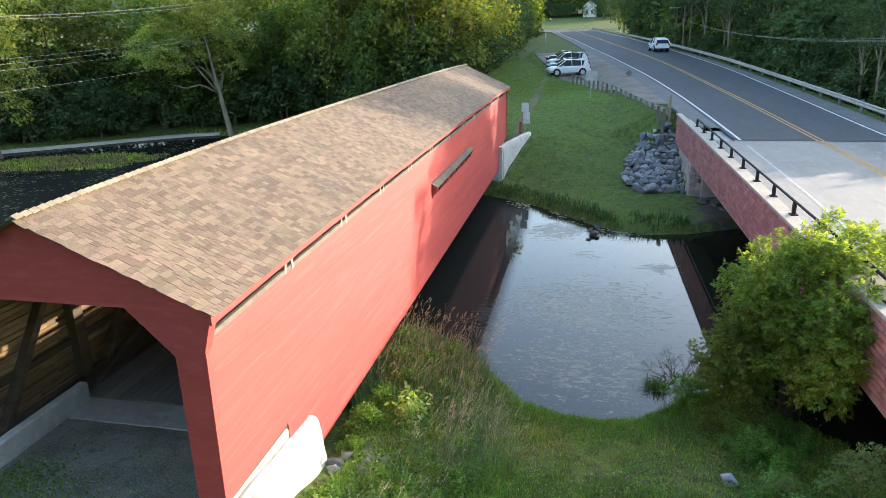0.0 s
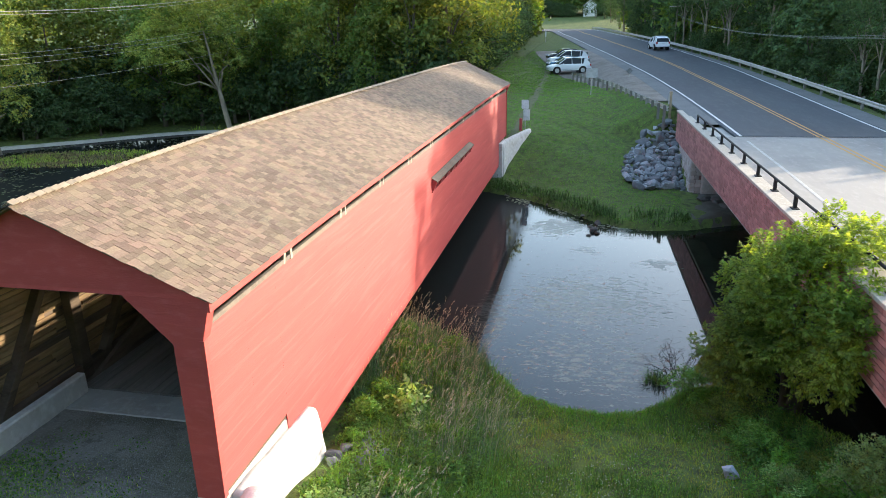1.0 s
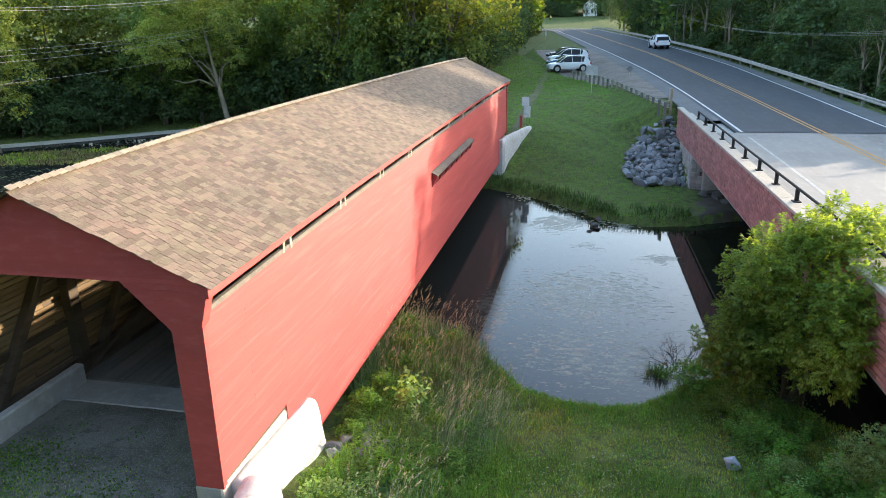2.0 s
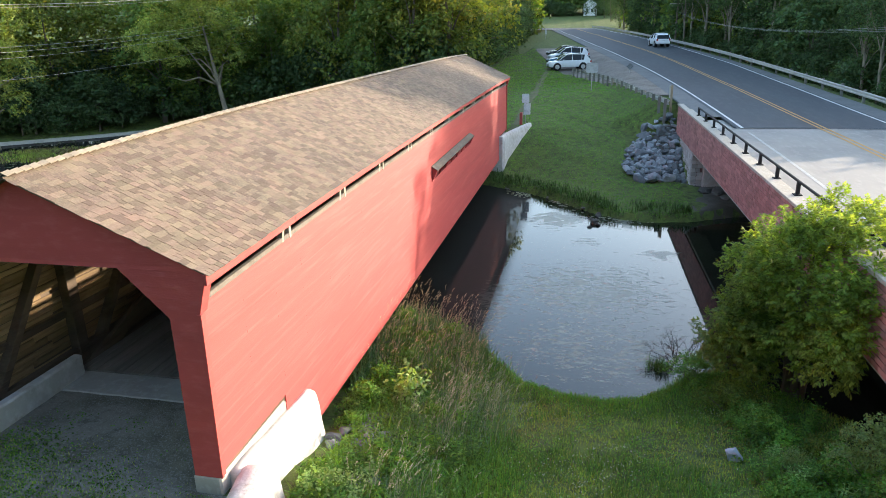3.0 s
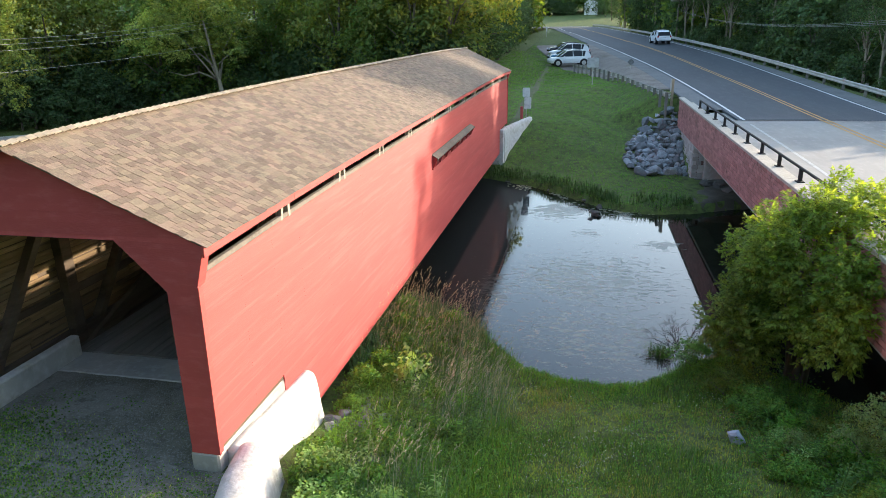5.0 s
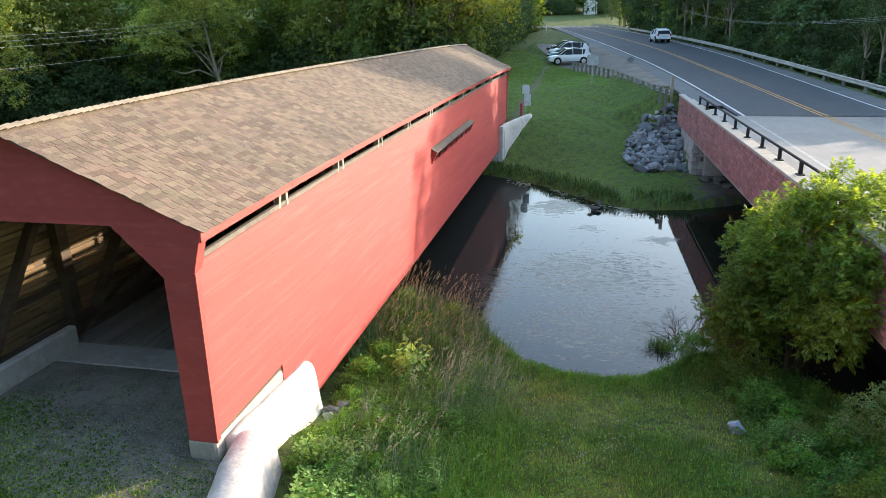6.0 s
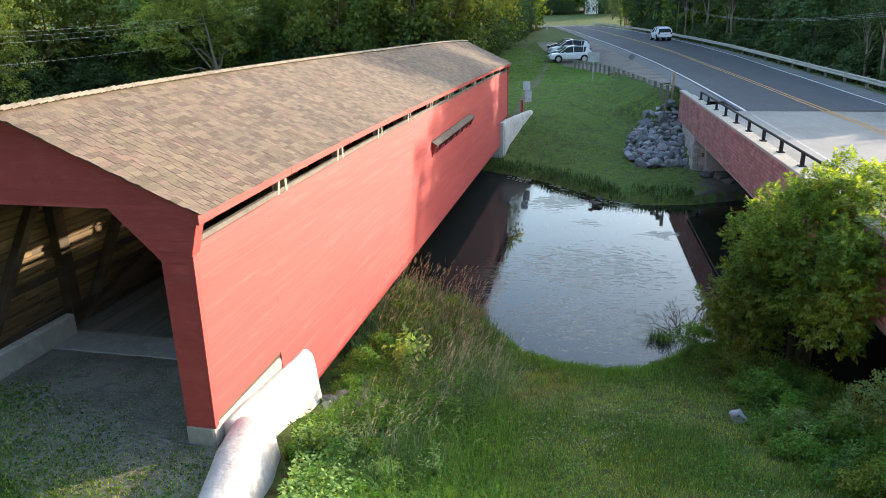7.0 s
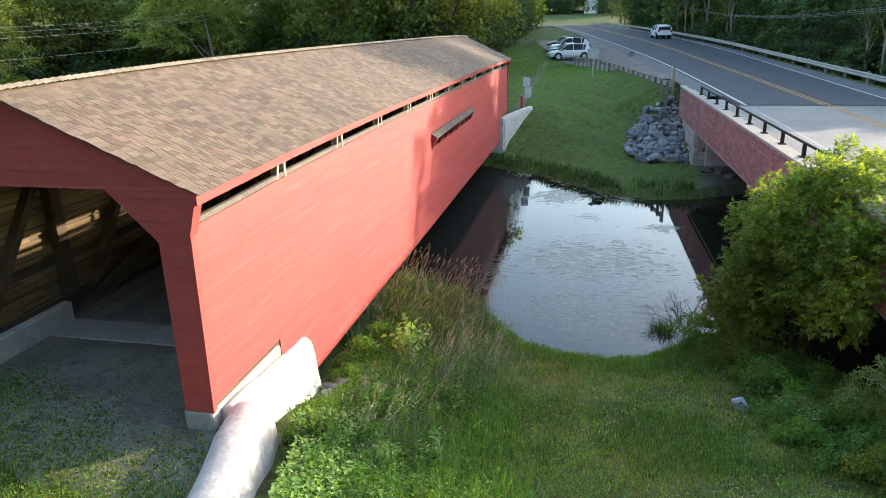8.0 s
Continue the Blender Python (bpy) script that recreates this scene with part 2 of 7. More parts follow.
GALV = material("weathered_steel", (0.43, 0.41, 0.37), 0.6, 0.25, scales=((2, (0.31, 0.29, 0.25), 0.45, 0.7),))
STONE = material("riprap_stone", (0.23, 0.243, 0.248), 0.85, scales=((1.5, (0.125, 0.133, 0.138), 0.42, 0.7), (9, (0.36, 0.375, 0.38), 0.5, 0.8)), spread=0.48, by="object", bump=0.015, bump_scale=12)
RUBBLE = material("rubble_stone", (0.20, 0.212, 0.23), 0.9, scales=((4, (0.11, 0.117, 0.127), 0.45, 0.7),), spread=0.4, by="object", bump=0.015, bump_scale=12)
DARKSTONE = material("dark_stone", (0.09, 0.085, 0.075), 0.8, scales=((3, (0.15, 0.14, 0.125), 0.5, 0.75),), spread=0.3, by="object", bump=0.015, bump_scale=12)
MASONRY = material("stone_masonry", (0.42, 0.38, 0.35), 0.9, scales=((2, (0.33, 0.3, 0.28), 0.42, 0.7),), spread=0.18, by="object", bump=0.01, bump_scale=14)
BARK = material("bark", (0.14, 0.115, 0.09), 0.95, scales=((3, (0.09, 0.075, 0.06), 0.42, 0.7),), bump=0.02, bump_scale=16, stretch=(1, 1, 0.3))
PALEBARK = material("pale_bark", (0.23, 0.195, 0.14), 0.95, scales=((3, (0.13, 0.11, 0.085), 0.42, 0.7),), bump=0.02, bump_scale=16, stretch=(1, 1, 0.3))
LEAF_A = leafy("leaves_deep", (0.10, 0.165, 0.042), yellow=(0.14, 0.20, 0.046))
LEAF_B = leafy("leaves_mid", (0.148, 0.203, 0.05), yellow=(0.215, 0.235, 0.056))
LEAF_D = leafy("leaves_cool", (0.058, 0.102, 0.042), spread=0.4, glow=0.35)
LEAF_Y = leafy("leaves_sunny", (0.22, 0.285, 0.075), yellow=(0.29, 0.32, 0.085), glow=0.45)
LEAF_BUSH = leafy("leaves_box_elder", (0.13, 0.208, 0.045), spread=0.42, hue=0.012, yellow=(0.22, 0.29, 0.06), glow=0.55)
GRASS = leafy("grass_blades", (0.245, 0.36, 0.062), spread=0.5, hue=0.03, by="island", yellow=(0.34, 0.375, 0.078))
BANKGRASS = leafy("mown_bank_grass", (0.105, 0.29, 0.034), spread=0.28, hue=0.015, by="island", yellow=(0.15, 0.32, 0.04))
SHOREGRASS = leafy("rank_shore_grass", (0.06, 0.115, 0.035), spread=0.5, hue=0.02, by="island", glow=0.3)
WEED = leafy("weed_leaves", (0.125, 0.262, 0.05), spread=0.5, hue=0.02, by="island")
WEED_D = leafy("dark_weed_leaves", (0.09, 0.19, 0.04), spread=0.5, hue=0.02, by="island")
REED = leafy("reed_blades", (0.115, 0.20, 0.10), spread=0.45, hue=0.02, by="island", glow=0.3)
BROWNSEDGE = leafy("brown_sedge", (0.20, 0.16, 0.075), spread=0.5, hue=0.03, by="island", glow=0.2)
LIME = leafy("lime_leaves", (0.26, 0.42, 0.13), spread=0.25, hue=0.015, by="island", glow=0.35)
STRAW = leafy("straw", (0.50, 0.46, 0.30), spread=0.25, hue=0.015, by="island", glow=0.08)
CLOVER = material("clover_flower", (0.62, 0.62, 0.48), 0.9)
EARTH = material("earth_grass", (0.108, 0.148, 0.03), 0.95, scales=((0.25, (0.09, 0.135, 0.033), 0.42, 0.68), (3.0, (0.05, 0.062, 0.02), 0.44, 0.62), (1.1, (0.075, 0.085, 0.033), 0.55, 0.68), (30, (0.12, 0.165, 0.04), 0.5, 0.75)), bump=0.03, bump_scale=18)
FLOORWOOD = material("floor_planks", (0.22, 0.205, 0.18), 0.9, scales=((0.8, (0.15, 0.14, 0.122), 0.42, 0.7), (9, (0.27, 0.25, 0.225), 0.5, 0.75)), spread=0.15, by="object", bump=0.004, bump_scale=20, stretch=(3, 0.3, 1))
LINING = material("lining_wood", (0.34, 0.235, 0.125), 0.85, scales=((1.2, (0.15, 0.105, 0.062), 0.42, 0.68), (9, (0.42, 0.30, 0.16), 0.5, 0.8)), spread=0.3, by="object", bump=0.008, bump_scale=12, stretch=(1, 0.3, 3))
MUD = material("mud", (0.07, 0.06, 0.045), 0.7, scales=((2, (0.10, 0.09, 0.07), 0.45, 0.7),), bump=0.01, bump_scale=12)
WIRE = material("wire", (0.32, 0.31, 0.29), 0.6, 0.2)
SIGNBACK = material("sign_back", (0.68, 0.69, 0.69), 0.6, 0.2, scales=((4, (0.45, 0.46, 0.46), 0.45, 0.7),))
SIGNGREY = material("dull_sign_back", (0.36, 0.365, 0.37), 0.6, 0.2, scales=((4, (0.26, 0.265, 0.27), 0.45, 0.7),))
SIGNDARK = material("weathered_sign_back", (0.13, 0.135, 0.14), 0.6, 0.3, scales=((4, (0.20, 0.205, 0.21), 0.45, 0.7),))
CARWHITE = material("car_white", (0.78, 0.79, 0.80), 0.25, spec=0.5)
CARDARK = material("car_black", (0.02, 0.022, 0.026), 0.22, spec=0.5)
CARBLUE = material("car_blue", (0.03, 0.12, 0.20), 0.22, 0.3, spec=0.5)
CARGLASS = material("car_glass", (0.045, 0.055, 0.065), 0.06, spec=0.8)
RUBBER = material("rubber", (0.02, 0.02, 0.02), 0.85)
RIM = material("alloy_rim", (0.55, 0.55, 0.56), 0.3, 0.8)
LAMP_R = material("tail_lamp", (0.35, 0.02, 0.02), 0.2)
LAMP_W = material("head_lamp", (0.7, 0.7, 0.72), 0.15)
HOUSEWHITE = material("house_siding", (0.6, 0.61, 0.61), 0.8, scales=((1, (0.5, 0.51, 0.51), 0.45, 0.7),))
HOUSEROOF = material("house_roof", (0.12, 0.115, 0.11), 0.9, scales=((2, (0.09, 0.085, 0.08), 0.45, 0.7),))


def water_material():
    """Still creek water with thin floating weed."""
    ma = bpy.data.materials.new("creek_water")
    ma.use_nodes = True
    n, ln = ma.node_tree.nodes, ma.node_tree.links
    bs, outn = n["Principled BSDF"], n["Material Output"]
    bs.inputs["Base Color"].default_value = (0.010, 0.012, 0.008, 1)
    bs.inputs["Roughness"].default_value, bs.inputs["IOR"].default_value = 0.03, 1.33
    bs.inputs["Specular IOR Level"].default_value = 0.95
    geo = n.new("ShaderNodeNewGeometry")
    rip = n.new("ShaderNodeTexNoise")
    rip.inputs["Scale"].default_value, rip.inputs["Detail"].default_value = 1.6, 3
    ln.new(geo.outputs["Position"], rip.inputs["Vector"])
    bp = n.new("ShaderNodeBump")
    bp.inputs["Strength"].default_value, bp.inputs["Distance"].default_value = 0.5, 0.0009
    ln.new(rip.outputs["Fac"], bp.inputs["Height"])
    ln.new(bp.outputs[0], bs.inputs["Normal"])
    weed = n.new("ShaderNodeBsdfPrincipled")
    weed.inputs["Base Color"].default_value = (0.17, 0.18, 0.135, 1)
    weed.inputs["Roughness"].default_value = 0.45
    mp = n.new("ShaderNodeMapping")
    mp.inputs["Scale"].default_value = (0.9, 2.2, 1)
    mp.inputs["Rotation"].default_value = (0, 0, radians(-14))
    ln.new(geo.outputs["Position"], mp.inputs["Vector"])
    fine = n.new("ShaderNodeTexNoise")
    fine.inputs["Scale"].default_value, fine.inputs["Detail"].default_value = 2.9, 9
    fine.inputs["Roughness"].default_value = 0.72
    fine.inputs["Distortion"].default_value = 0.6
    ln.new(mp.outputs[0], fine.inputs["Vector"])
    # drifting mats: centre, half sizes and density of each
    wob = n.new("ShaderNodeTexNoise")
    wob.inputs["Scale"].default_value, wob.inputs["Detail"].default_value = 0.9, 4
    ln.new(geo.outputs["Position"], wob.inputs["Vector"])
    shift = n.new("ShaderNodeVectorMath")
    shift.operation = "MULTIPLY_ADD"
    shift.inputs[1].default_value = (2.2, 2.2, 0)
    ln.new(wob.outputs["Color"], shift.inputs[0])
    ln.new(geo.outputs["Position"], shift.inputs[2])
    mats = None
    for cx, cy, rx, ry, dense in ((4.0, 24.0, 1.7, 1.7, 0.19), (7.0, 23.8, 0.8, 1.1, 0.17), (5.6, 15.0, 3.4, 3.2, 0.145), (8.3, 19.2, 1.0, 0.6, 0.17), (5.4, 20.6, 0.9, 0.5, 0.12), (2.3, 13.0, 0.9, 3.0, 0.15), (8.7, 25.0, 1.0, 0.5, 0.2), (5.8, 10.4, 3.4, 2.8, 0.105)):
        sub = n.new("ShaderNodeVectorMath")
        sub.operation = "SUBTRACT"
        sub.inputs[1].default_value = (cx + 1.1, cy + 1.1, WATER_Z)
        ln.new(shift.outputs[0], sub.inputs[0])
        sca = n.new("ShaderNodeVectorMath")
        sca.operation = "DIVIDE"
        sca.inputs[1].default_value = (rx, ry, 1)
        ln.new(sub.outputs[0], sca.inputs[0])
        dist = n.new("ShaderNodeVectorMath")
        dist.operation = "LENGTH"
        ln.new(sca.outputs[0], dist.inputs[0])
        near = n.new("ShaderNodeMapRange")
        near.inputs["From Min"].default_value, near.inputs["From Max"].default_value = 1.15, 0.45
        near.inputs["To Max"].default_value = dense
        ln.new(dist.outputs["Value"], near.inputs["Value"])
        if mats is None:
            mats = near.outputs[0]
        else:
            top = n.new("ShaderNodeMath")
            top.operation = "MAXIMUM"
            ln.new(mats, top.inputs[0])
            ln.new(near.outputs[0], top.inputs[1])
            mats = top.outputs[0]
    add = n.new("ShaderNodeMath")
    add.operation = "ADD"
    ln.new(mats, add.inputs[0])
    ln.new(fine.outputs["Fac"], add.inputs[1])
    rg = n.new("ShaderNodeMapRange")
    rg.inputs["From Min"].default_value, rg.inputs["From Max"].default_value = 0.61, 0.655
    rg.inputs["To Max"].default_value = 0.85
    ln.new(add.outputs[0], rg.inputs["Value"])
    sep = n.new("ShaderNodeSeparateXYZ")
    ln.new(geo.outputs["Position"], sep.inputs[0])
    bed = n.new("ShaderNodeMapRange")
    bed.interpolation_type = "SMOOTHSTEP"
    bed.inputs["From Min"].default_value, bed.inputs["From Max"].default_value = 0.6, 3.0
    ln.new(sep.outputs["X"], bed.inputs["Value"])
    bed2 = n.new("ShaderNodeMapRange")
    bed2.interpolation_type = "SMOOTHSTEP"
    bed2.inputs["From Min"].default_value, bed2.inputs["From Max"].default_value = 10.2, 8.0
    ln.new(sep.outputs["X"], bed2.inputs["Value"])
    m1 = n.new("ShaderNodeMath")
    m1.operation = "MULTIPLY"
    ln.new(bed.outputs[0], m1.inputs[0])
    ln.new(bed2.outputs[0], m1.inputs[1])
    m2 = n.new("ShaderNodeMath")
    m2.operation = "MULTIPLY"
    ln.new(m1.outputs[0], m2.inputs[0])
    ln.new(rg.outputs[0], m2.inputs[1])
    mix = n.new("ShaderNodeMixShader")
    ln.new(m2.outputs[0], mix.inputs[0])
    ln.new(bs.outputs[0], mix.inputs[1])
    ln.new(weed.outputs[0], mix.inputs[2])
    # dark matte layer painted beside the covered bridge to dim its wall's reflection
    dim_mirror = n.new("ShaderNodeBsdfPrincipled")
    dim_mirror.inputs["Base Color"].default_value = (0.008, 0.0085, 0.008, 1)
    dim_mirror.inputs["Roughness"].default_value = 0.7
    dim_mirror.inputs["Specular IOR Level"].default_value = 0.06
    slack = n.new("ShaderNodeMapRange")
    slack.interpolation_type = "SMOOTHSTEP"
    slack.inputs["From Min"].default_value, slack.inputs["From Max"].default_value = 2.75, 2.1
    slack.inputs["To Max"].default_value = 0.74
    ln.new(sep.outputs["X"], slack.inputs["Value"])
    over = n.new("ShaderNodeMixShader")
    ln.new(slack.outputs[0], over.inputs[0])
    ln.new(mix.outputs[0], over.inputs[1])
    ln.new(dim_mirror.outputs[0], over.inputs[2])
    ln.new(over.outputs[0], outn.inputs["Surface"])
    return ma


WATER_Z = -2.45
WATER = water_material()

# ---- plan of the ground ----
rng = np.random.default_rng(7)


def soft_line(ys, xs, span=6.0):
    """A smooth curve through a few plan points."""
    fine = np.arange(ys[0] - 20, ys[-1] + 20, 1.0)
    raw = np.interp(fine, ys, xs)
    k = np.exp(-0.5 * (np.arange(-15, 16) / span) ** 2)
    out = np.convolve(np.pad(raw, 15, mode="edge"), k / k.sum(), mode="valid")
    return lambda y: np.interp(y, fine, out)


road_z = soft_line((-60, 29, 50, 64, 84, 100, 130, 180, 300, 500), (1.5, 1.5, 1.95, 2.4, 3.15, 3.6, 4.2, 4.8, 5.4, 5.6), 4)
line_left = soft_line((-60, 10, 16, 30, 46.8, 60, 74.8, 96.8, 150, 185, 205, 215, 330), (12.3, 12.5, 12.7, 12.6, 11.74, 10.5, 8.4, 5.15, -1.1, -4.4, -14, -30, -90), 4)
line_mid = soft_line((-60, 20, 28.5, 45.9, 66.9, 80.9, 100, 151, 188, 207, 219, 330), (16.0, 16.24, 16.24, 15.44, 13.73, 11.93, 9.23, 3.7, 0.6, -6, -22, -90), 4)
line_right = soft_line((-60, 29.6, 46.4, 64.4, 87.2, 137, 191, 209, 222, 330), (19.6, 19.6, 19.37, 18.6, 15.9, 10.5, 5.0, 0.8, -14, -90), 4)
rail_right = soft_line((-60, 35, 40.5, 52.2, 69, 91.2, 139, 193, 213, 226, 330), (21.6, 21.4, 21.2, 20.8, 19.5, 16.4, 11, 6.3, 1.6, -12, -90), 4)
rail_left = soft_line((20, 36.0, 41.5, 48.5, 54.3, 62.7, 68, 90), (10.4, 10.3, 9.1, 7.5, 5.95, 3.4, 1.5, -3), 1.5)
shore_near = soft_line((-120, -40, -10, -0.7, 2.4, 3.8, 5.5, 6.8, 8.8, 10, 12, 16, 30, 60, 120), (10, 16, 13, 11.7, 9.9, 7.85, 7.15, 7.3, 9.7, 9, 6.5, 3, -5, -15, -20), 0.6)
shore_far = soft_line((-120, -60, -45, -33, -27, -20, -5, -0.2, 2.6, 6.7, 9.5, 13, 20, 40, 120), (30, 36, 42, 52, 52, 44, 33.5, 30.8, 29, 24.2, 24, 26, 24, 18, 10), 0.8)


def smooth(a, b, v):
    t = np.clip((v - a) / (b - a), 0, 1)
    return t * t * (3 - 2 * t)


def ground_z(x, y):
    """Height of the land at x, y."""
    x, y = np.broadcast_arrays(np.asarray(x, float), np.asarray(y, float))
    dn, df = shore_near(x) - y, y - shore_far(x)
    rise = np.clip(-0.65 - 0.235 * y, -2.22, -0.15)
    near = np.where(dn > 0, np.minimum(rise, WATER_Z + 0.15 * smooth(0, 0.3, dn) + 0.45 * dn), WATER_Z - 0.35 * np.clip(-dn, 0, 2.5))
    # old road on its fill, behind the white wing wall
    edge = np.where(y > 0.4, -0.3, 0.36 + (0.4 - y) * 0.27)
    fill = np.minimum(smooth(0.15, -0.1, x - edge), smooth(-8.5, -5.6, x)) * smooth(3.3, 3.0, y)
    lane = smooth(-3.2, -0.5, x)
    mouth = np.maximum(0.07 - 0.37 * lane * smooth(1.6, -0.1, y) - 0.10 * np.clip(-y, 0, 9) * (1 - lane), -0.315) - 0.03
    near = near * (1 - fill) + np.where(y > -0.05, -0.33, mouth) * fill
    bankr = np.clip(-1.3 + (x - 9.9) * 1.0, -3, 1.42) * smooth(4.0, 2.0, y) + -4 * (1 - smooth(4.0, 2.0, y))
    near = np.where(x > 9, np.maximum(near, bankr), near)
    # far bank
    za = np.interp(y, (24, 30.8, 33, 38.3, 47, 64, 90, 130, 180, 300), (-2.2, -2.2, -1.95, 0.0, 0.8, 1.45, 2.4, 3.8, 4.6, 5.3))
    zb = np.interp(y, (24, 31, 36, 47, 64, 90, 130, 180, 300), (-2.15, -1.9, -0.9, 1.45, 1.65, 2.6, 4.0, 4.6, 5.3))
    w = smooth(1, 6, x)
    bank = za * (1 - w) + zb * w
    left = -2.3 + 0.12 * np.clip(df, 0, 40)
    lw = smooth(-6.5, -14, x)
    bank = bank * (1 - lw) + left * lw
    xl = rail_left(y)
    top = road_z(y) - 0.09
    sunk = smooth(0.3, 4.0, line_left(y) - 1.5 - x) * smooth(46, 58, y) * smooth(110, 86, y)
    top = top * (1 - sunk) + (1.36 + 0.075 * np.clip(y - 68, -4, 30)) * sunk
    climb = np.minimum(top, -2.05 + 0.33 * (y - 31) + 0.9 * smooth(36.5, 40, y))
    emb = climb - 0.6 * np.clip(xl - x, 0, 50)
    emb = np.where(y > 29.5, emb, -4 + 0 * emb)
    bank = np.maximum(bank, emb)
    bank = np.where((x > xl) & (y > 30.5), np.where(x < 10.9, climb, top), bank)
    xr = rail_right(y)
    over = np.clip(x - xr - 0.6, 0, 60)
    right = road_z(y) - 0.15 - 0.35 * np.clip(over, 0, 6) + 0.06 * np.clip(over - 10, 0, 60)
    bank = np.where((x > xr) & (y > 30.5), right, bank)
    far = np.where(df > 0, np.minimum(bank, WATER_Z + 0.2 * smooth(0, 0.3, df) + 1.2 * df), WATER_Z - 0.35 * np.clip(-df, 0, 2.5))
    z = np.where(dn > 0, near, np.where(df > 0, far, np.maximum(near, far)))
    # road fill to the near side, out over the right
    z = np.where((x > 11.4) & (x < 22) & (y < 2.0), np.maximum(z, 1.4), z)
    rise = 4.72 + 0.06 * np.clip(y - 226, -40, 122)
    w = smooth(206, 228, y)
    z = z * (1 - w) + rise * w + 0.3 * np.clip(y - 348, 0, 120)
    return z


def height(x, y):
    return float(ground_z(x, y))


def uneven(x, y):
    return 0.05 * np.sin(1.7 * x + 0.6 * y) * np.sin(1.3 * y - 0.4 * x) + 0.03 * np.sin(4.1 * x) * np.cos(3.7 * y)


def build_ground():
    xs = np.concatenate((np.array([-2500, -900, -400, -220]), np.arange(-140, -50, 3.0), np.arange(-50, -8, 1.0), np.arange(-8, 14, 0.22), np.arange(14, 26, 0.6), np.arange(26, 80, 2.5), np.array([85, 120, 220, 500, 1100, 2500])))
    ys = np.concatenate((np.array([-2500, -700, -200, -90, -50]), np.arange(-40, -4, 1.6), np.arange(-4, 13, 0.22), np.arange(13, 23, 0.6), np.arange(23, 42, 0.3), np.arange(42, 70, 0.7), np.arange(70, 160, 2.0), np.arange(160, 460, 8.0), np.array([480, 600, 900, 1500, 3000])))
    gx, gy = np.meshgrid(xs, ys)
    gz = ground_z(np.clip(gx, -140, 140), np.clip(gy, -60, 460))
    calm = ((gx > line_left(gy) - 2) & (gx < rail_right(gy) + 0.5)) | ((gx > -5.4) & (gx < 0.2) & (gy < 3.3))
    gz = gz + np.where(calm, 0, uneven(gx, gy)) - np.where((gx > line_left(gy) - 1.4) & (gx < line_right(gy) + 1.3) & (gy > 27), 0.12, 0)
    nx, ny = len(xs), len(ys)
    v = np.stack((gx, gy, gz), -1).reshape(-1, 3)
    i = np.arange(nx * ny).reshape(ny, nx)
    f = np.stack((i[:-1, :-1], i[:-1, 1:], i[1:, 1:], i[1:, :-1]), -1).reshape(-1, 4)
    me = bpy.data.meshes.new("ground")
    me.from_pydata(v.tolist(), [], f.tolist())
    setting("ground", finish(me, EARTH, True), "grassy creek banks with bare earth between the grass", "ground")


build_ground()


def build_water():
    g = Geo()
    g.add([(-160, -30, WATER_Z), (160, -30, WATER_Z), (160, 70, WATER_Z), (-160, 70, WATER_Z)], [(0, 1, 2, 3)])
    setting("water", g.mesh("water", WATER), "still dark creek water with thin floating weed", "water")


build_water()


def mud_bank():
    """Bare mud under the road bridge."""
    g = Geo()
    xs, ys = np.arange(10.4, 22.1, 0.45), np.arange(23.6, 30.4, 0.3)
    for y in ys:
        for x in xs:
            g.v.append((float(x), float(y), float(ground_z(x, y) + uneven(x, y)) + 0.03 * math.sin((y - 23.6) / 6.8 * math.pi) * smooth(10.4, 11.2, x) - 0.01 + 0.03 * noise.noise((x, y, 3))))
    n = len(xs)
    g.f = [(j * n + i, j * n + i + 1, (j + 1) * n + i + 1, (j + 1) * n + i) for j in range(len(ys) - 1) for i in range(n - 1)]
    setting("mud_bank", g.mesh("mud_bank", MUD, smooth=True), "bare dark mud under the road bridge", "mud")


mud_bank()


def strip(name, left, right, y0, y1, lift, mat, label, step=2.0, thick=0.0, zf=None, category="road"):
    """A sheet between two plan lines, lying on the road's level."""
    ys = np.arange(y0, y1 + 0.01, step)
    zf = zf or road_z
    g = Geo()
    vs, fs = [], []
    for y in ys:
        a, b, z = float(left(y)), float(right(y)), float(zf(y)) + lift
        vs += [(a, y, z), (b, y, z), (b, y, z - thick), (a, y, z - thick)]
    for i in range(len(ys) - 1):
        k = 4 * i
        fs.append((k, k + 1, k + 5, k + 4))
        if thick:
            fs += [(k + 1, k + 2, k + 6, k + 5), (k + 3, k, k + 4, k + 7)]
    g.add(vs, fs)
    return setting(name, g.mesh(name, mat), label, category)


strip("road", lambda y: line_left(y) - 0.25, lambda y: line_right(y) + 0.2, 27.4, 226, 0.0, ASPHALT, "two-lane asphalt road climbing away round a bend", thick=0.1)
strip("road_shoulder", lambda y: line_left(y) - 1.5, lambda y: line_left(y) - 0.25, 31.2, 222, -0.006, SHOULDER, "worn pale asphalt shoulder of the road", thick=0.1)
strip("road_shoulder", lambda y: line_right(y) + 0.2, lambda y: np.maximum(line_right(y) + 0.7, rail_right(y) - 0.35), 27.4, 226, -0.006, SHOULDER, "worn pale asphalt shoulder beside the steel guard rail", thick=0.1)
strip("road_line", lambda y: line_left(y) - 0.07, lambda y: line_left(y) + 0.07, 27.4, 224, 0.006, PAINT_W, "white painted edge line", category="road line")
strip("road_line", lambda y: line_left(y) - 0.06, lambda y: line_left(y) + 0.06, -30, 27.4, 0.006, PAINT_OLD, "worn white painted edge line on the concrete", category="road line")
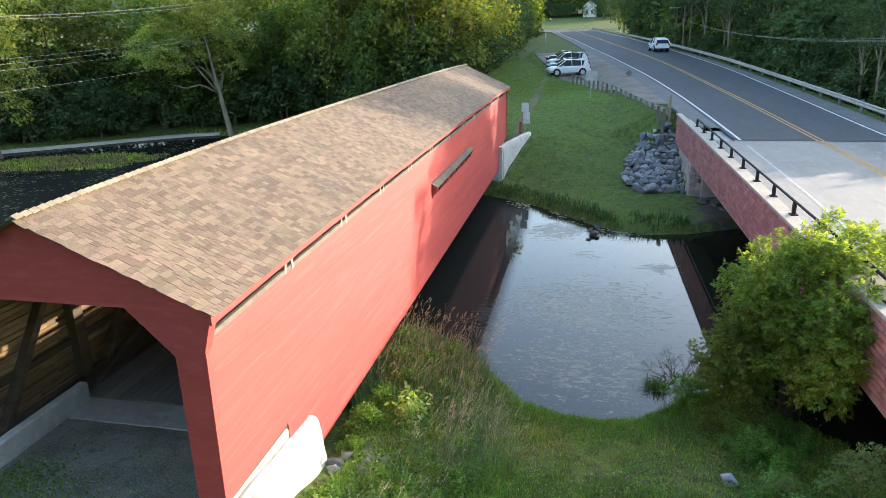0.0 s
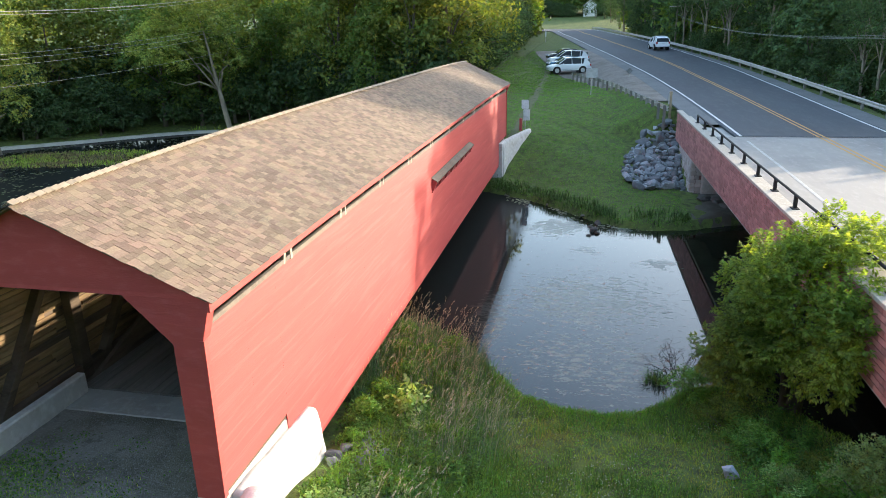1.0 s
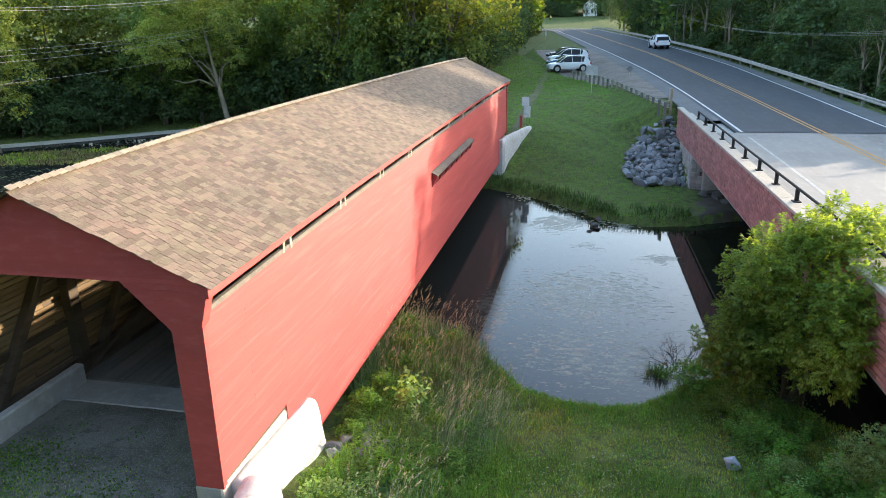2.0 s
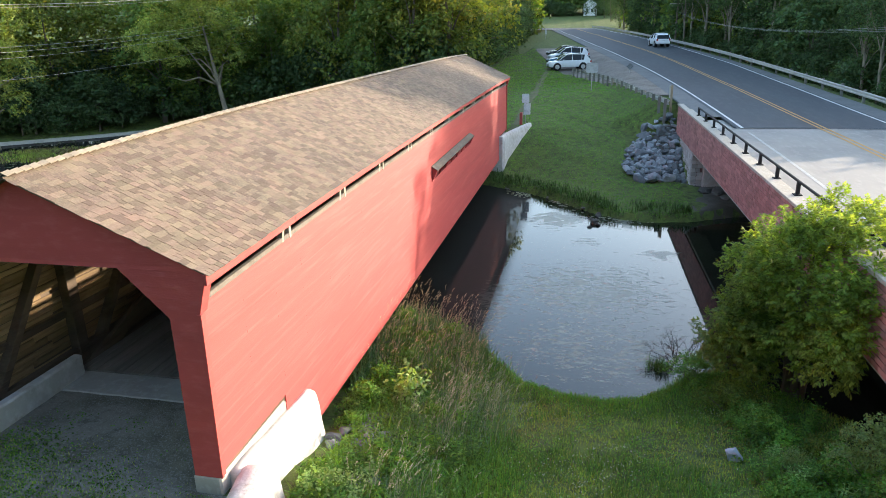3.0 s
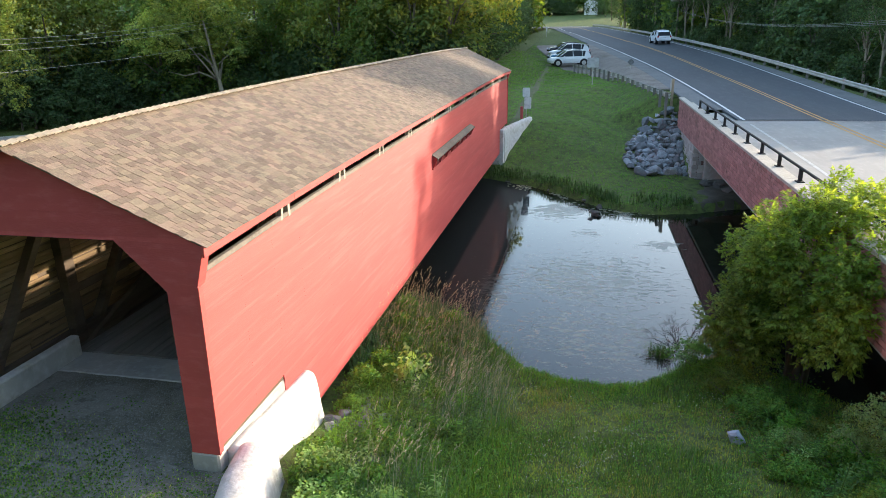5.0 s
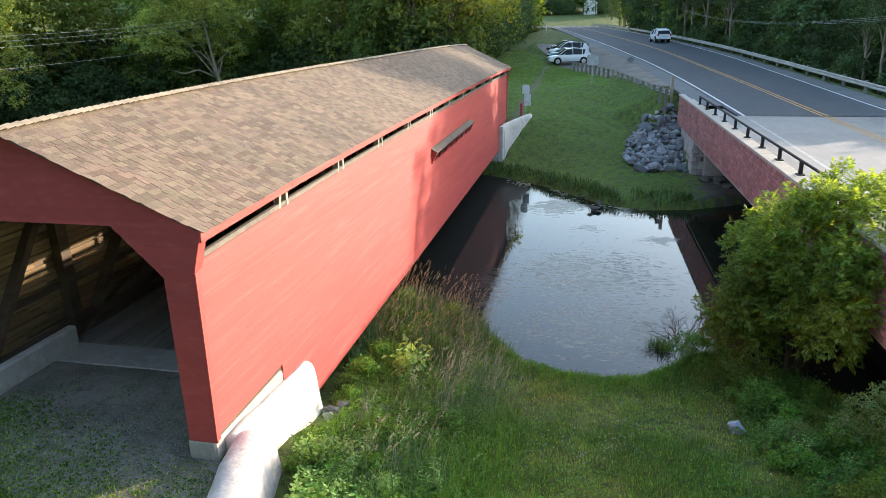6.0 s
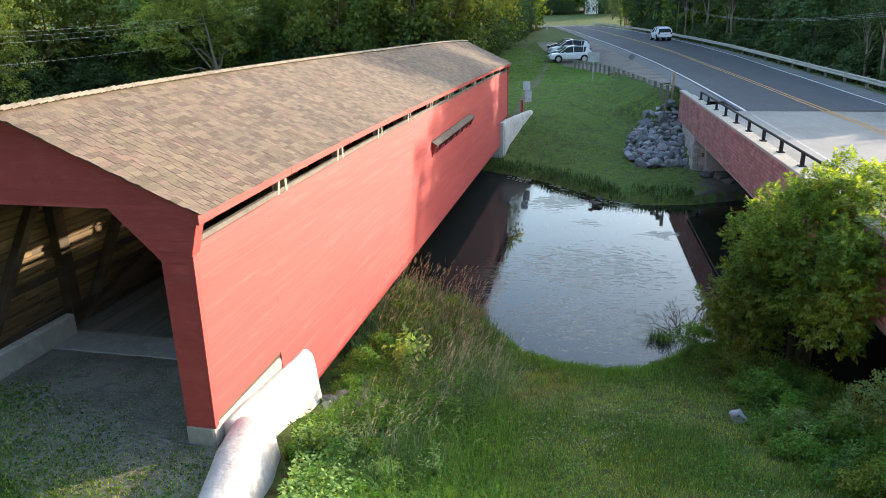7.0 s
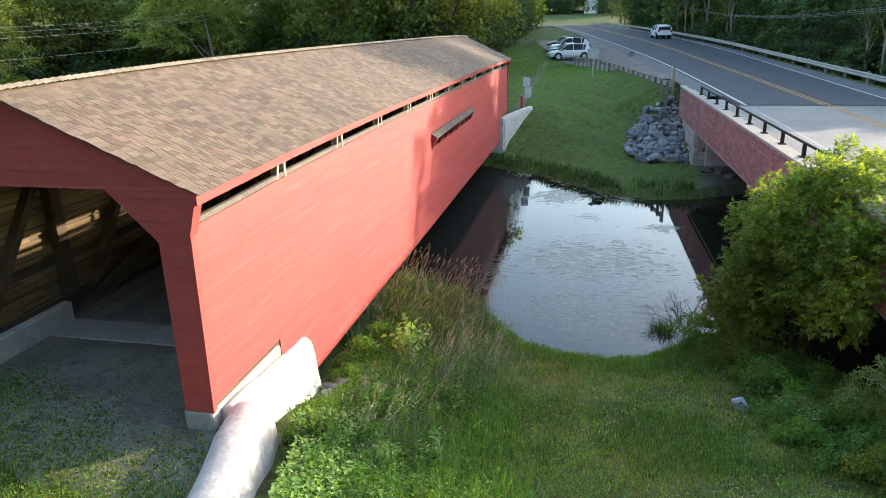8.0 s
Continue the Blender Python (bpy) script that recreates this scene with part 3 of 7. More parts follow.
strip("road_line", lambda y: line_right(y) - 0.07, lambda y: line_right(y) + 0.07, -30, 226, 0.006, PAINT_W, "white painted edge line", category="road line")
for side in (-0.13, 0.13):
    strip("road_line", lambda y: line_mid(y) + side - 0.055, lambda y: line_mid(y) + side + 0.055, -30, 226, 0.006, PAINT_Y, "yellow painted centre line", category="road line")


strip("road_near", lambda y: line_left(y) - 0.6, lambda y: line_right(y) + 1.2, -60, -4.02, 0.0, ASPHALT, "asphalt road leading on to the concrete bridge", thick=0.1)


def gravel_lot():
    """The gravel strip where cars stand, sloping down from the road's edge."""
    g = Geo()
    ys, n = np.arange(41, 92.1, 0.8), 22
    for y in ys:
        a, b = float(rail_left(y)) + 0.5, float(line_left(y)) - 1.45
        for x in np.linspace(min(a, b - 1), b, n):
            g.v.append((float(x), float(y), float(ground_z(x, y)) + 0.075))
    g.f = [(j * n + i, j * n + i + 1, (j + 1) * n + i + 1, (j + 1) * n + i) for j in range(len(ys) - 1) for i in range(n - 1)]
    setting("gravel_lot", g.mesh("gravel_lot", LOTGRAVEL, smooth=True), "pale gravel parking strip beside the road", "parking")


LOTGRAVEL = material("lot_gravel", (0.22, 0.19, 0.165), 0.95, scales=((0.5, (0.14, 0.12, 0.095), 0.44, 0.62), (3.5, (0.16, 0.14, 0.12), 0.5, 0.66), (12, (0.28, 0.25, 0.22), 0.5, 0.72)), bump=0.015, bump_scale=40)
gravel_lot()


def road_bridge():
    """The low concrete road bridge: deck, brick-faced parapet, coping, black rail, girders, abutments."""
    br = thing("road_bridge", (11, 17, -2.4), "concrete road bridge with a pink brick-patterned face and black rail", "bridge")
    inv = Vector((11, 17, -2.4))
    y0, y1 = -4.0, 27.4

    def px(y):
        return 11.35 - (y - 11) * 0.0165

    def put(name, g, mat, label="", parent=br, **k):
        me = g.mesh(name, mat, **k)
        me.transform(Matrix.Translation(-inv))
        return part(name, me, parent, label)

    g = Geo()
    g.box(11.45, 21.6, y0, y1, 1.2, 1.5, 0.02)
    put("deck", g, DECK, "pale worn concrete deck")
    g = Geo()
    g.box(11.45, 21.5, y1 + 0.004, 31.2, 0.9, 1.40, 0.02)
    put("approach_slab", g, CONCRETE)
    for x in (11.6, 13.9, 16.2, 18.5, 20.8):
        g = Geo()
        g.box(x - 0.3, x + 0.3, -2, 30.2, -0.1, 1.2, 0.03)
        put("girder", g, CONCRETE)
    # parapet wall with its coping, slightly skew to the deck
    def skew(g):
        g.v = [(x + px(y) - 11.0, y, z) for x, y, z in g.v]
        return g
    ya, yb = -4.0, 36.8
    g = Geo()
    g.box(10.72, 10.98, ya, 30.5, -0.14, 1.56, 0.0)
    g.box(10.72, 10.98, 30.5, yb, -0.14, 1.5, 0.0)
    wall = put("parapet", skew(g), MORTAR, "pink brick-patterned parapet")
    for i in range(14):
        a = ya + i * (yb - ya) / 14
        g = Geo()
        g.box(10.66, 11.12 if a < 31 else 11.0, a + 0.004, a + (yb - ya) / 14 - 0.004, 1.56, 1.66, 0.012)
        put("coping", skew(g), COPING, "sandy concrete coping")
    g = Geo()
    g.box(10.78, 11.5, ya, 30.0, -0.28, -0.145, 0.02)
    put("soffit_edge", skew(g), CONCRETE)
    # bricks: the nearest are single, the rest joined
    rest, single_mesh = Geo(), {}
    rows, ch = 12, 0.1415
    for r in range(rows):
        z = -0.137 + r * ch
        y = ya + (0.2 if r % 2 else 0.0)
        while y < yb - 0.4:
            if 12.0 < y < 22.0:
                key = "brick"
                if key not in single_mesh:
                    single_mesh[key] = Geo().box(-0.02, 0.0, 0, 0.378, 0, ch - 0.02, 0.004).mesh("brick", BRICK)
                ob = part("brick", single_mesh[key], wall)
                ob.location = Vector((10.722 + px(y) - 11.0, y, z)) - inv
            else:
                b = Geo().box(10.702, 10.722, y, y + 0.378, z, z + ch - 0.02)
                rest.add(skew(b).v, b.f)
            y += 0.4
    me = rest.mesh("brickwork", BRICK_I)
    me.transform(Matrix.Translation(-inv))
    tagged(part("brickwork", me, wall), kind="stuff")
    # black rail on stub posts
    post = Geo().box(-0.05, 0.05, -0.06, 0.06, 0.0, 0.40, 0.012).box(-0.11, 0.11, -0.13, 0.13, 0.0, 0.03, 0.006).mesh("rail_post", BLACK)
    y = 31.0
    while y > -3:
        ob = part("rail_post", post, br)
        ob.location = Vector((px(y) + 0.02, y, 1.66)) - inv
        y -= 2.25
    g = Geo()
    g.tube([(px(a) + 0.02, a, 2.06) for a in (31.15, 20, 8, -4)], [0.042] * 4, 8)
    put("top_rail", g, BLACK, "black steel tube rail", smooth=True)
    g = Geo()
    g.box(11.35, 21.6, 30.3, 31.3, -3.2, 0.85, 0.03)
    g.box(11.35, 21.6, 29.6, 30.3, -3.2, -0.6, 0.03)
    put("abutment", g, CONCRETE, "stained concrete abutment")
    g = Geo()
    g.box(11.2, 21.6, -3.4, 1.0, -3.2, 1.195, 0.03)
    put("abutment", g, CONCRETE, "stained concrete abutment")
    # stone-faced wing wall under the parapet's end
    g = Geo()
    g.box(10.80, 11.34, 30.0, 36.8, -3.0, -0.145, 0.0)
    wing = put("wing_wall", g, MORTAR, "rough stone-faced wing wall")
    sizes = ((0.42, 0.2), (0.3, 0.2), (0.55, 0.2))
    lumps = [Geo().box(-0.06, 0.02, 0, l, 0, h, 0.025).mesh("stone", MASONRY) for l, h in sizes]
    fronts = [Geo().box(0, l, -0.06, 0.02, 0, h, 0.025).mesh("stone", MASONRY) for l, h in ((0.26, 0.2), (0.22, 0.2), (0.30, 0.2))]
    for r in range(11):
        z = -2.5 + r * 0.213
        y = 30.0
        while y < 36.3:
            k = random.randrange(3)
            ob = part("stone", lumps[k], wing)
            ob.location = Vector((10.80 - random.uniform(0, 0.03), y, z)) - inv
            y += sizes[k][0] + 0.015
        k = random.randrange(3)
        w = (0.26, 0.22, 0.30)[k]
        for j, x in ((k, 10.76), (2 - k, 10.775 + w)):
            ob = part("stone", fronts[j], wing)
            ob.location = Vector((x, 30.0 - random.uniform(0, 0.02), z)) - inv


road_bridge()


# ---- covered bridge ----
WL, LONG = 5.2, 36.3
EAVE_X, EAVE_Z, RIDGE_Z = 0.22, 3.43, 4.775
RAKE = 0.18
MID = -WL / 2
TILT = (RIDGE_Z - EAVE_Z) / (EAVE_X - MID)
covered = thing("covered_bridge", (0, 0, 0), "long red wooden covered bridge with a weathered shingle roof", "bridge")


def outer(z):
    """Half-width of the portal's outline outside the wall's face at height z, as x on the right."""
    if z <= 2.76:
        return 0.035 * z / 2.76
    if z <= 3.30:
        return 0.035 + (z - 2.76) / 0.54 * 0.155
    return min(0.19, EAVE_X - (z - (EAVE_Z - 0.07)) / TILT)


def inner(z):
    if z <= 2.67:
        return -0.46
    if z <= 3.41:
        return -0.46 - (z - 2.67) / 0.74 * 0.73
    return None


def portal(y, out):
    """A boarded gable end at y, whose boards face along out (-1 or 1)."""
    keys = (2.67, 2.76, 3.30, EAVE_Z - 0.07, 3.41)
    # body
    zs = [0, 2.67, 2.76, 3.30, EAVE_Z - 0.07]
    right = [(outer(z), z) for z in zs]
    ins = [(inner(3.41), 3.41), (inner(2.67), 2.67), (-0.46, 0.0)]
    ring = right + [(MID, RIDGE_Z - 0.1)] + [(2 * MID - x, z) for x, z in right[::-1]] + [(2 * MID - x, z) for x, z in ins[::-1]] + ins
    g = Geo().prism([(x, y, z) for x, z in ring], (0, -0.12 * out, 0))
    body = part("portal", g.mesh("portal", RED, fix=True), covered, "red clapboard gable portal")
    z, step = 0.0, 0.165
    while z < RIDGE_Z - 0.12:
        z1 = min(z + step, RIDGE_Z - 0.115)
        marks = [z] + [k for k in keys if z + 0.002 < k < z1 - 0.002] + [z1]

        def xo(k):
            return min(outer(k), EAVE_X - (k - (EAVE_Z - 0.07)) / TILT) if k > 3.30 else outer(k)

        def slab(pts):
            n = len(pts)
            lo, hi = min(p[1] for p in pts), max(p[1] for p in pts)
            front = [(x, y + out * (0.015 - 0.009 * (k - lo) / max(hi - lo, 1e-3)), k) for x, k in pts]
            back = [(x, y + out * 0.003, k) for x, k in pts]
            fs = [tuple(range(n)), tuple(range(2 * n - 1, n - 1, -1))] + [(i, n + i, n + (i + 1) % n, (i + 1) % n) for i in range(n)]
            part("board", Geo().add(front + back, fs).mesh("board", RED, fix=True), body)

        if z1 <= 3.411:
            a = [(xo(k), k) for k in marks]
            b = [(inner(min(k, 3.41)), k) for k in marks[::-1]]
            slab(a + b)
            slab([(2 * MID - x, k) for x, k in a + b])
        else:
            if z < 3.41:
                marks = [k for k in marks if k >= 3.41 or k == z]
                marks[0] = 3.41
            a = [(xo(k), k) for k in marks]
            slab(a + [(2 * MID - x, k) for x, k in a[::-1]])
            if z < 3.41:
                mk = [z] + [k for k in keys if z < k < 3.41] + [3.408]
                a = [(xo(k), k) for k in mk]
                b = [(inner(k), k) for k in mk[::-1]]
                slab(a + b)
                slab([(2 * MID - x, k) for x, k in a + b])
        z = z1 + 0.0005
    return body


portal(0.0, -1)
portal(LONG, 1)


def side_wall(x, out, single):
    """A clapboard side wall with the open slot under the eaves; boards are laid in runs."""
    wall = part("side_wall", Geo().box(x - out * 0.10, x - out * 0.03, 0.12, LONG - 0.12, 0.02, 2.86).box(x - out * 0.10, x - out * 0.03, 2.4, 33.0, -1.26, 0.02).mesh("side_wall", OLDWOOD), covered, "red clapboard side wall in bright sun" if single else "red clapboard side wall")
    if single:
        wall.data = Geo().box(x - 0.10, x - 0.03, 0.12, LONG - 0.12, 0.02, 1.34).box(x - 0.10, x - 0.03, 0.12, 14.8, 1.34, 2.86).box(x - 0.10, x - 0.03, 22.45, LONG - 0.12, 1.34, 2.86).box(x - 0.10, x - 0.03, 14.8, 22.45, 1.76, 2.86).box(x - 0.10, x - 0.03, 2.4, 33.0, -1.26, 0.02).mesh("side_wall", OLDWOOD)
    z, step, row = -1.28, 0.172, 0
    joined = Geo()
    while z < 2.82:
        z1 = min(z + step, 2.872)
        a, b = (0.0, LONG) if z > -0.06 else (2.35, 33.0)
        cuts = [a]
        y = a + 3.66 * (0.35 + 0.31 * (row % 3))
        while y < b - 0.6:
            cuts.append(y)
            y += 3.66
        cuts.append(b)
        spans = []
        for p, q in zip(cuts[:-1], cuts[1:]):
            if single and z1 > 1.35 and z < 1.75 and q > 14.8 and p < 22.45:
                if p < 14.8:
                    spans.append((p, 14.8))
                if q > 22.45:
                    spans.append((22.45, q))
            else:
                spans.append((p, q))
        for p, q in spans:
            pts = [(x + out * 0.0, z), (x - out * 0.012, z1), (x - out * 0.029, z1), (x - out * 0.029, z)]
            n = len(pts)
            vs = [(u, p + 0.0003, w) for u, w in pts] + [(u, q - 0.0003, w) for u, w in pts]
            fs = [(0, 1, 2, 3), (7, 6, 5, 4)] + [(i, 4 + i, 4 + (i + 1) % 4, (i + 1) % 4) for i in range(4)]
            if single:
                part("board", Geo().add(vs, fs).mesh("board", RED, fix=True), wall)
            else:
                joined.add(vs, fs)
        z = z1 + 0.0005
        row += 1
    if not single:
        part("siding", joined.mesh("siding", RED, fix=True), wall)
    fx = EAVE_X - 0.015 if out > 0 else 2 * MID - EAVE_X + 0.015
    for k in range(12):
        ya, yb = 0.13 + k * (LONG - 0.26) / 12, 0.13 + (k + 1) * (LONG - 0.26) / 12
        part("top_board", Geo().box(x - out * 0.05, x + out * 0.03, ya, yb - 0.003, 2.886, 2.975, 0.008).mesh("top_board", SILLWOOD), wall, "weathered pale wooden sill board")
        ya, yb = -0.02 + k * (LONG + 0.04) / 12, -0.02 + (k + 1) * (LONG + 0.04) / 12
        part("fascia", Geo().box(fx - 0.015, fx + 0.015, ya, yb - 0.002, 3.215, 3.395, 0.006).mesh("fascia", RED), wall, "red eave board")
    # corner boards and the flared end pieces
    for ya, yb in ((-0.018, 0.03), (LONG - 0.03, LONG + 0.018)):
        part("corner_board", Geo().prism([(u, ya, w) for u, w in ((x - out * 0.02, 0.0), (x + out * 0.02, 0.0), (x + out * 0.053, 2.76), (x - out * 0.02, 2.76))], (0, yb - ya, 0)).mesh("corner_board", RED, fix=True), wall)
    for ya, yb in ((0.0, 0.2), (LONG - 0.2, LONG)):
        pts = [(x + out * 0.03, 2.76), (x + out * 0.185, 3.30), (x + out * 0.17, 3.38), (x - out * 0.08, 3.38), (x - out * 0.08, 2.76)]
        part("end_flare", Geo().prism([(u, ya, w) for u, w in pts], (0, yb - ya, 0)).mesh("end_flare", RED, fix=True), wall)
    # slim paired struts in the slot
    strut = Geo().beam((0, 0.12, 2.88), (0, 0.10, 3.46), 0.09, 0.09, 0.006, (0, 1, 0)).mesh("slot_post", GREYWOOD)
    slant = Geo().beam((0, -0.20, 2.88), (0, -0.06, 3.46), 0.08, 0.08, 0.006, (0, 1, 0)).mesh("slot_brace", GREYWOOD)
    k = 0
    while 3.0 + 2.95 * k < LONG - 0.5:
        for nm, me in (("slot_post", strut), ("slot_brace", slant)):
            ob = part(nm, me, wall)
            ob.location = (x - out * 0.005, 3.0 + 2.95 * k, 0)
        k += 1


side_wall(0.0, 1, True)
side_wall(-WL, -1, False)


HOODWOOD = material("hood_wood", (0.16, 0.14, 0.112), 0.85, scales=((2.0, (0.11, 0.095, 0.08), 0.4, 0.7), (14, (0.21, 0.185, 0.15), 0.5, 0.75)), bump=0.004, bump_scale=25)


def canopy():
    """The shingled hood over the long window in the side wall."""
    hood = part("window_hood", Geo().prism([(0.0, 14.75, 1.80), (0.20, 14.75, 1.69), (0.20, 14.75, 1.665), (0.0, 14.75, 1.775)], (0, 7.75, 0)).mesh("window_hood", HOODWOOD, fix=True), covered, "weathered wooden hood over a long window")
    for k in range(8):
        y = 14.78 + k * 1.09
        pts = [(0.0, 1.77), (0.175, 1.67), (0.175, 1.62), (0.04, 1.34), (0.0, 1.32)]
        part("bracket", Geo().prism([(u, y, w) for u, w in pts], (0, 0.07, 0)).mesh("bracket", RED, fix=True), hood)
    part("fascia_strip", Geo().box(0.195, 0.21, 14.72, 22.53, 1.645, 1.697, 0.005).mesh("fascia_strip", HOODWOOD), hood)
    part("sill", Geo().box(-0.1, 0.05, 14.72, 22.53, 1.30, 1.34, 0.008).mesh("sill", RED), hood)


canopy()


def roof():
    """Boarded roof, coursed split shingles and a board ridge."""
    t0, t1 = -0.03, LONG + 0.03
    slope = math.hypot(EAVE_X - MID, RIDGE_Z - EAVE_Z)
    ang = math.atan(TILT)
    g = Geo()
    for k in range(13):
        y = t0 + 0.02 + k * (t1 - t0 - 0.04) / 12
        yr = y - (RAKE if k == 0 else 0.0)
        g.v += [(EAVE_X, y, EAVE_Z - 0.04), (MID, yr, RIDGE_Z - 0.04), (2 * MID - EAVE_X, y, EAVE_Z - 0.04), (2 * MID - EAVE_X, y, EAVE_Z - 0.07), (MID, yr, RIDGE_Z - 0.07), (EAVE_X, y, EAVE_Z - 0.07)]
    g.f = [(6 * k + i, 6 * k + (i + 1) % 6, 6 * k + 6 + (i + 1) % 6, 6 * k + 6 + i) for k in range(12) for i in range(6)] + [tuple(range(6)), tuple(range(72, 78))]
    body = part("roof", g.mesh("roof_boarding", OLDWOOD, fix=True), covered, "weathered brown shingle roof")
    expo, rnd = 0.122, random.Random(4)
    courses = int(slope / expo) + 1
    shapes = {}
    rest = Geo()
    count = 0
    for side in (1, -1):
        for c in range(courses):
            s0 = c * expo - 0.03
            y = t0 - RAKE * s0 / slope - rnd.uniform(0, 0.04)
            while y < t1:
                wd = rnd.choice((0.09, 0.12, 0.15, 0.18, 0.22, 0.27))
                ln = expo + 0.04
                lift = rnd.uniform(0.002, 0.007)
                off = rnd.uniform(-0.01, 0.006)
                a0, a1 = s0 + off, min(s0 + ln, slope)
                ye = min(y + wd - 0.005, t1)

                def at(s, yy, h):
                    x = EAVE_X + 0.03 - s * math.cos(ang)
                    z = EAVE_Z - 0.042 - 0.016 + s * math.sin(ang)
                    x, z = x + h * math.sin(ang), z + h * math.cos(ang)
                    return ((x if side > 0 else 2 * MID - x), yy, z)

                lo, hi = 0.013, 0.009
                if side > 0 and y < 2.1 and count < 300:
                    base = Vector(at(a0, y, 0))
                    vs = [Vector(at(a0, y, lo)), Vector(at(a0, ye, lo)), Vector(at(a0, ye, lo + lift)), Vector(at(a0, y, lo + lift)), Vector(at(a1, y, hi)), Vector(at(a1, ye, hi)), Vector(at(a1, ye, hi + 0.006)), Vector(at(a1, y, hi + 0.006))]
                    fs = [(0, 1, 2, 3), (3, 2, 6, 7), (0, 3, 7, 4), (1, 5, 6, 2)]
                    ob = part("shingle", Geo().add([tuple(v - base) for v in vs], fs).mesh("shingle", SHINGLE_P), body)
                    ob.location = base
                    count += 1
                else:
                    vs = [at(a0, y, lo), at(a0, ye, lo), at(a0, ye, lo + lift), at(a0, y, lo + lift), at(a1, y, hi), at(a1, ye, hi), at(a1, ye, hi + 0.006), at(a1, y, hi + 0.006)]
                    rest.add(vs, [(0, 1, 2, 3), (3, 2, 6, 7), (0, 3, 7, 4), (1, 5, 6, 2)])
                y += wd
    tagged(part("shingles", rest.mesh("shingles", SHINGLE), body), kind="stuff")
    cap = Geo()
    w = 0.105
    for s in (1, -1):
        cap.box(0, w, 0, 0.14, 0, 0.02, 0.003, Matrix.Rotation(math.atan(TILT) if s > 0 else math.pi - math.atan(TILT), 4, "Y"))
    me = cap.mesh("ridge_shingle", RIDGE, fix=True)
    y = t0 - RAKE
    while y < t1 - 0.13:
        ob = part("ridge_shingle", me, body)
        ob.location = (MID, y, RIDGE_Z + 0.015)
        ob.rotation_euler = (radians(8) + random.uniform(-0.02, 0.02), 0, random.uniform(-0.02, 0.02))
        y += 0.165


roof()


def truss(x, out):
    """One side's timber frame: chords, posts, braces and the long arch."""
    tr = part("truss", Geo().beam((x, 0.2, -0.55), (x, LONG - 0.2, -0.55), 0.3, 0.35).mesh("bottom_chord", OLDWOOD), covered, "dark old timber truss")
    part("top_chord", Geo().beam((x, 0.2, 3.34), (x, LONG - 0.2, 3.34), 0.18, 0.2).mesh("top_chord", OLDWOOD), tr)
    part("lower_rail", Geo().beam((x - out * 0.02, 0.2, 0.25), (x - out * 0.02, LONG - 0.2, 0.25), 0.14, 0.3).mesh("lower_rail", OLDWOOD), tr)
    part("middle_rail", Geo().beam((x + out * 0.08, 0.2, 1.15), (x + out * 0.08, LONG - 0.2, 1.15), 0.08, 0.14).mesh("middle_rail", OLDWOOD), tr)
    for k in range(13):
        y = 0.30 if k == 0 else (3.06 + 2.95 * (k - 1) if k < 12 else LONG - 0.3)
        part("post", Geo().box(x - 0.11, x + 0.11, y - 0.14, y + 0.14, -0.5, 3.24, 0.012).mesh("post", OLDWOOD), tr)
        if k < 12:
            lean = 1 if k < 6 else -1
            e = 3.06 if k == 0 else (y + 2.95 if k < 11 else LONG - 0.3)
            p, q = (y + 0.15, e - 0.3) if lean > 0 else (e - 0.15, y + 0.3)
            part("brace", Geo().beam((x, p, -0.3), (x, q, 2.85), 0.16, 0.2, 0.01, (1, 0, 0)).mesh("brace", OLDWOOD), tr)
    g = Geo()
    for i in range(41):
        u = i / 40
        y, z = 0.8 + u * (LONG - 1.6), -1.0 + 3.6 * 4 * u * (1 - u)
        g.v += [(x - out * (0.18 + a), y, z + b) for a, b in ((-0.055, -0.16), (0.055, -0.16), (0.055, 0.16), (-0.055, 0.16))]
    g.f = [(4 * i + k, 4 * i + (k + 1) % 4, 4 * i + 4 + (k + 1) % 4, 4 * i + 4 + k) for i in range(40) for k in range(4)]
    part("arch", g.mesh("arch", OLDWOOD, fix=True), tr, "laminated timber arch")


truss(-0.25, 1)
truss(-WL + 0.25, -1)


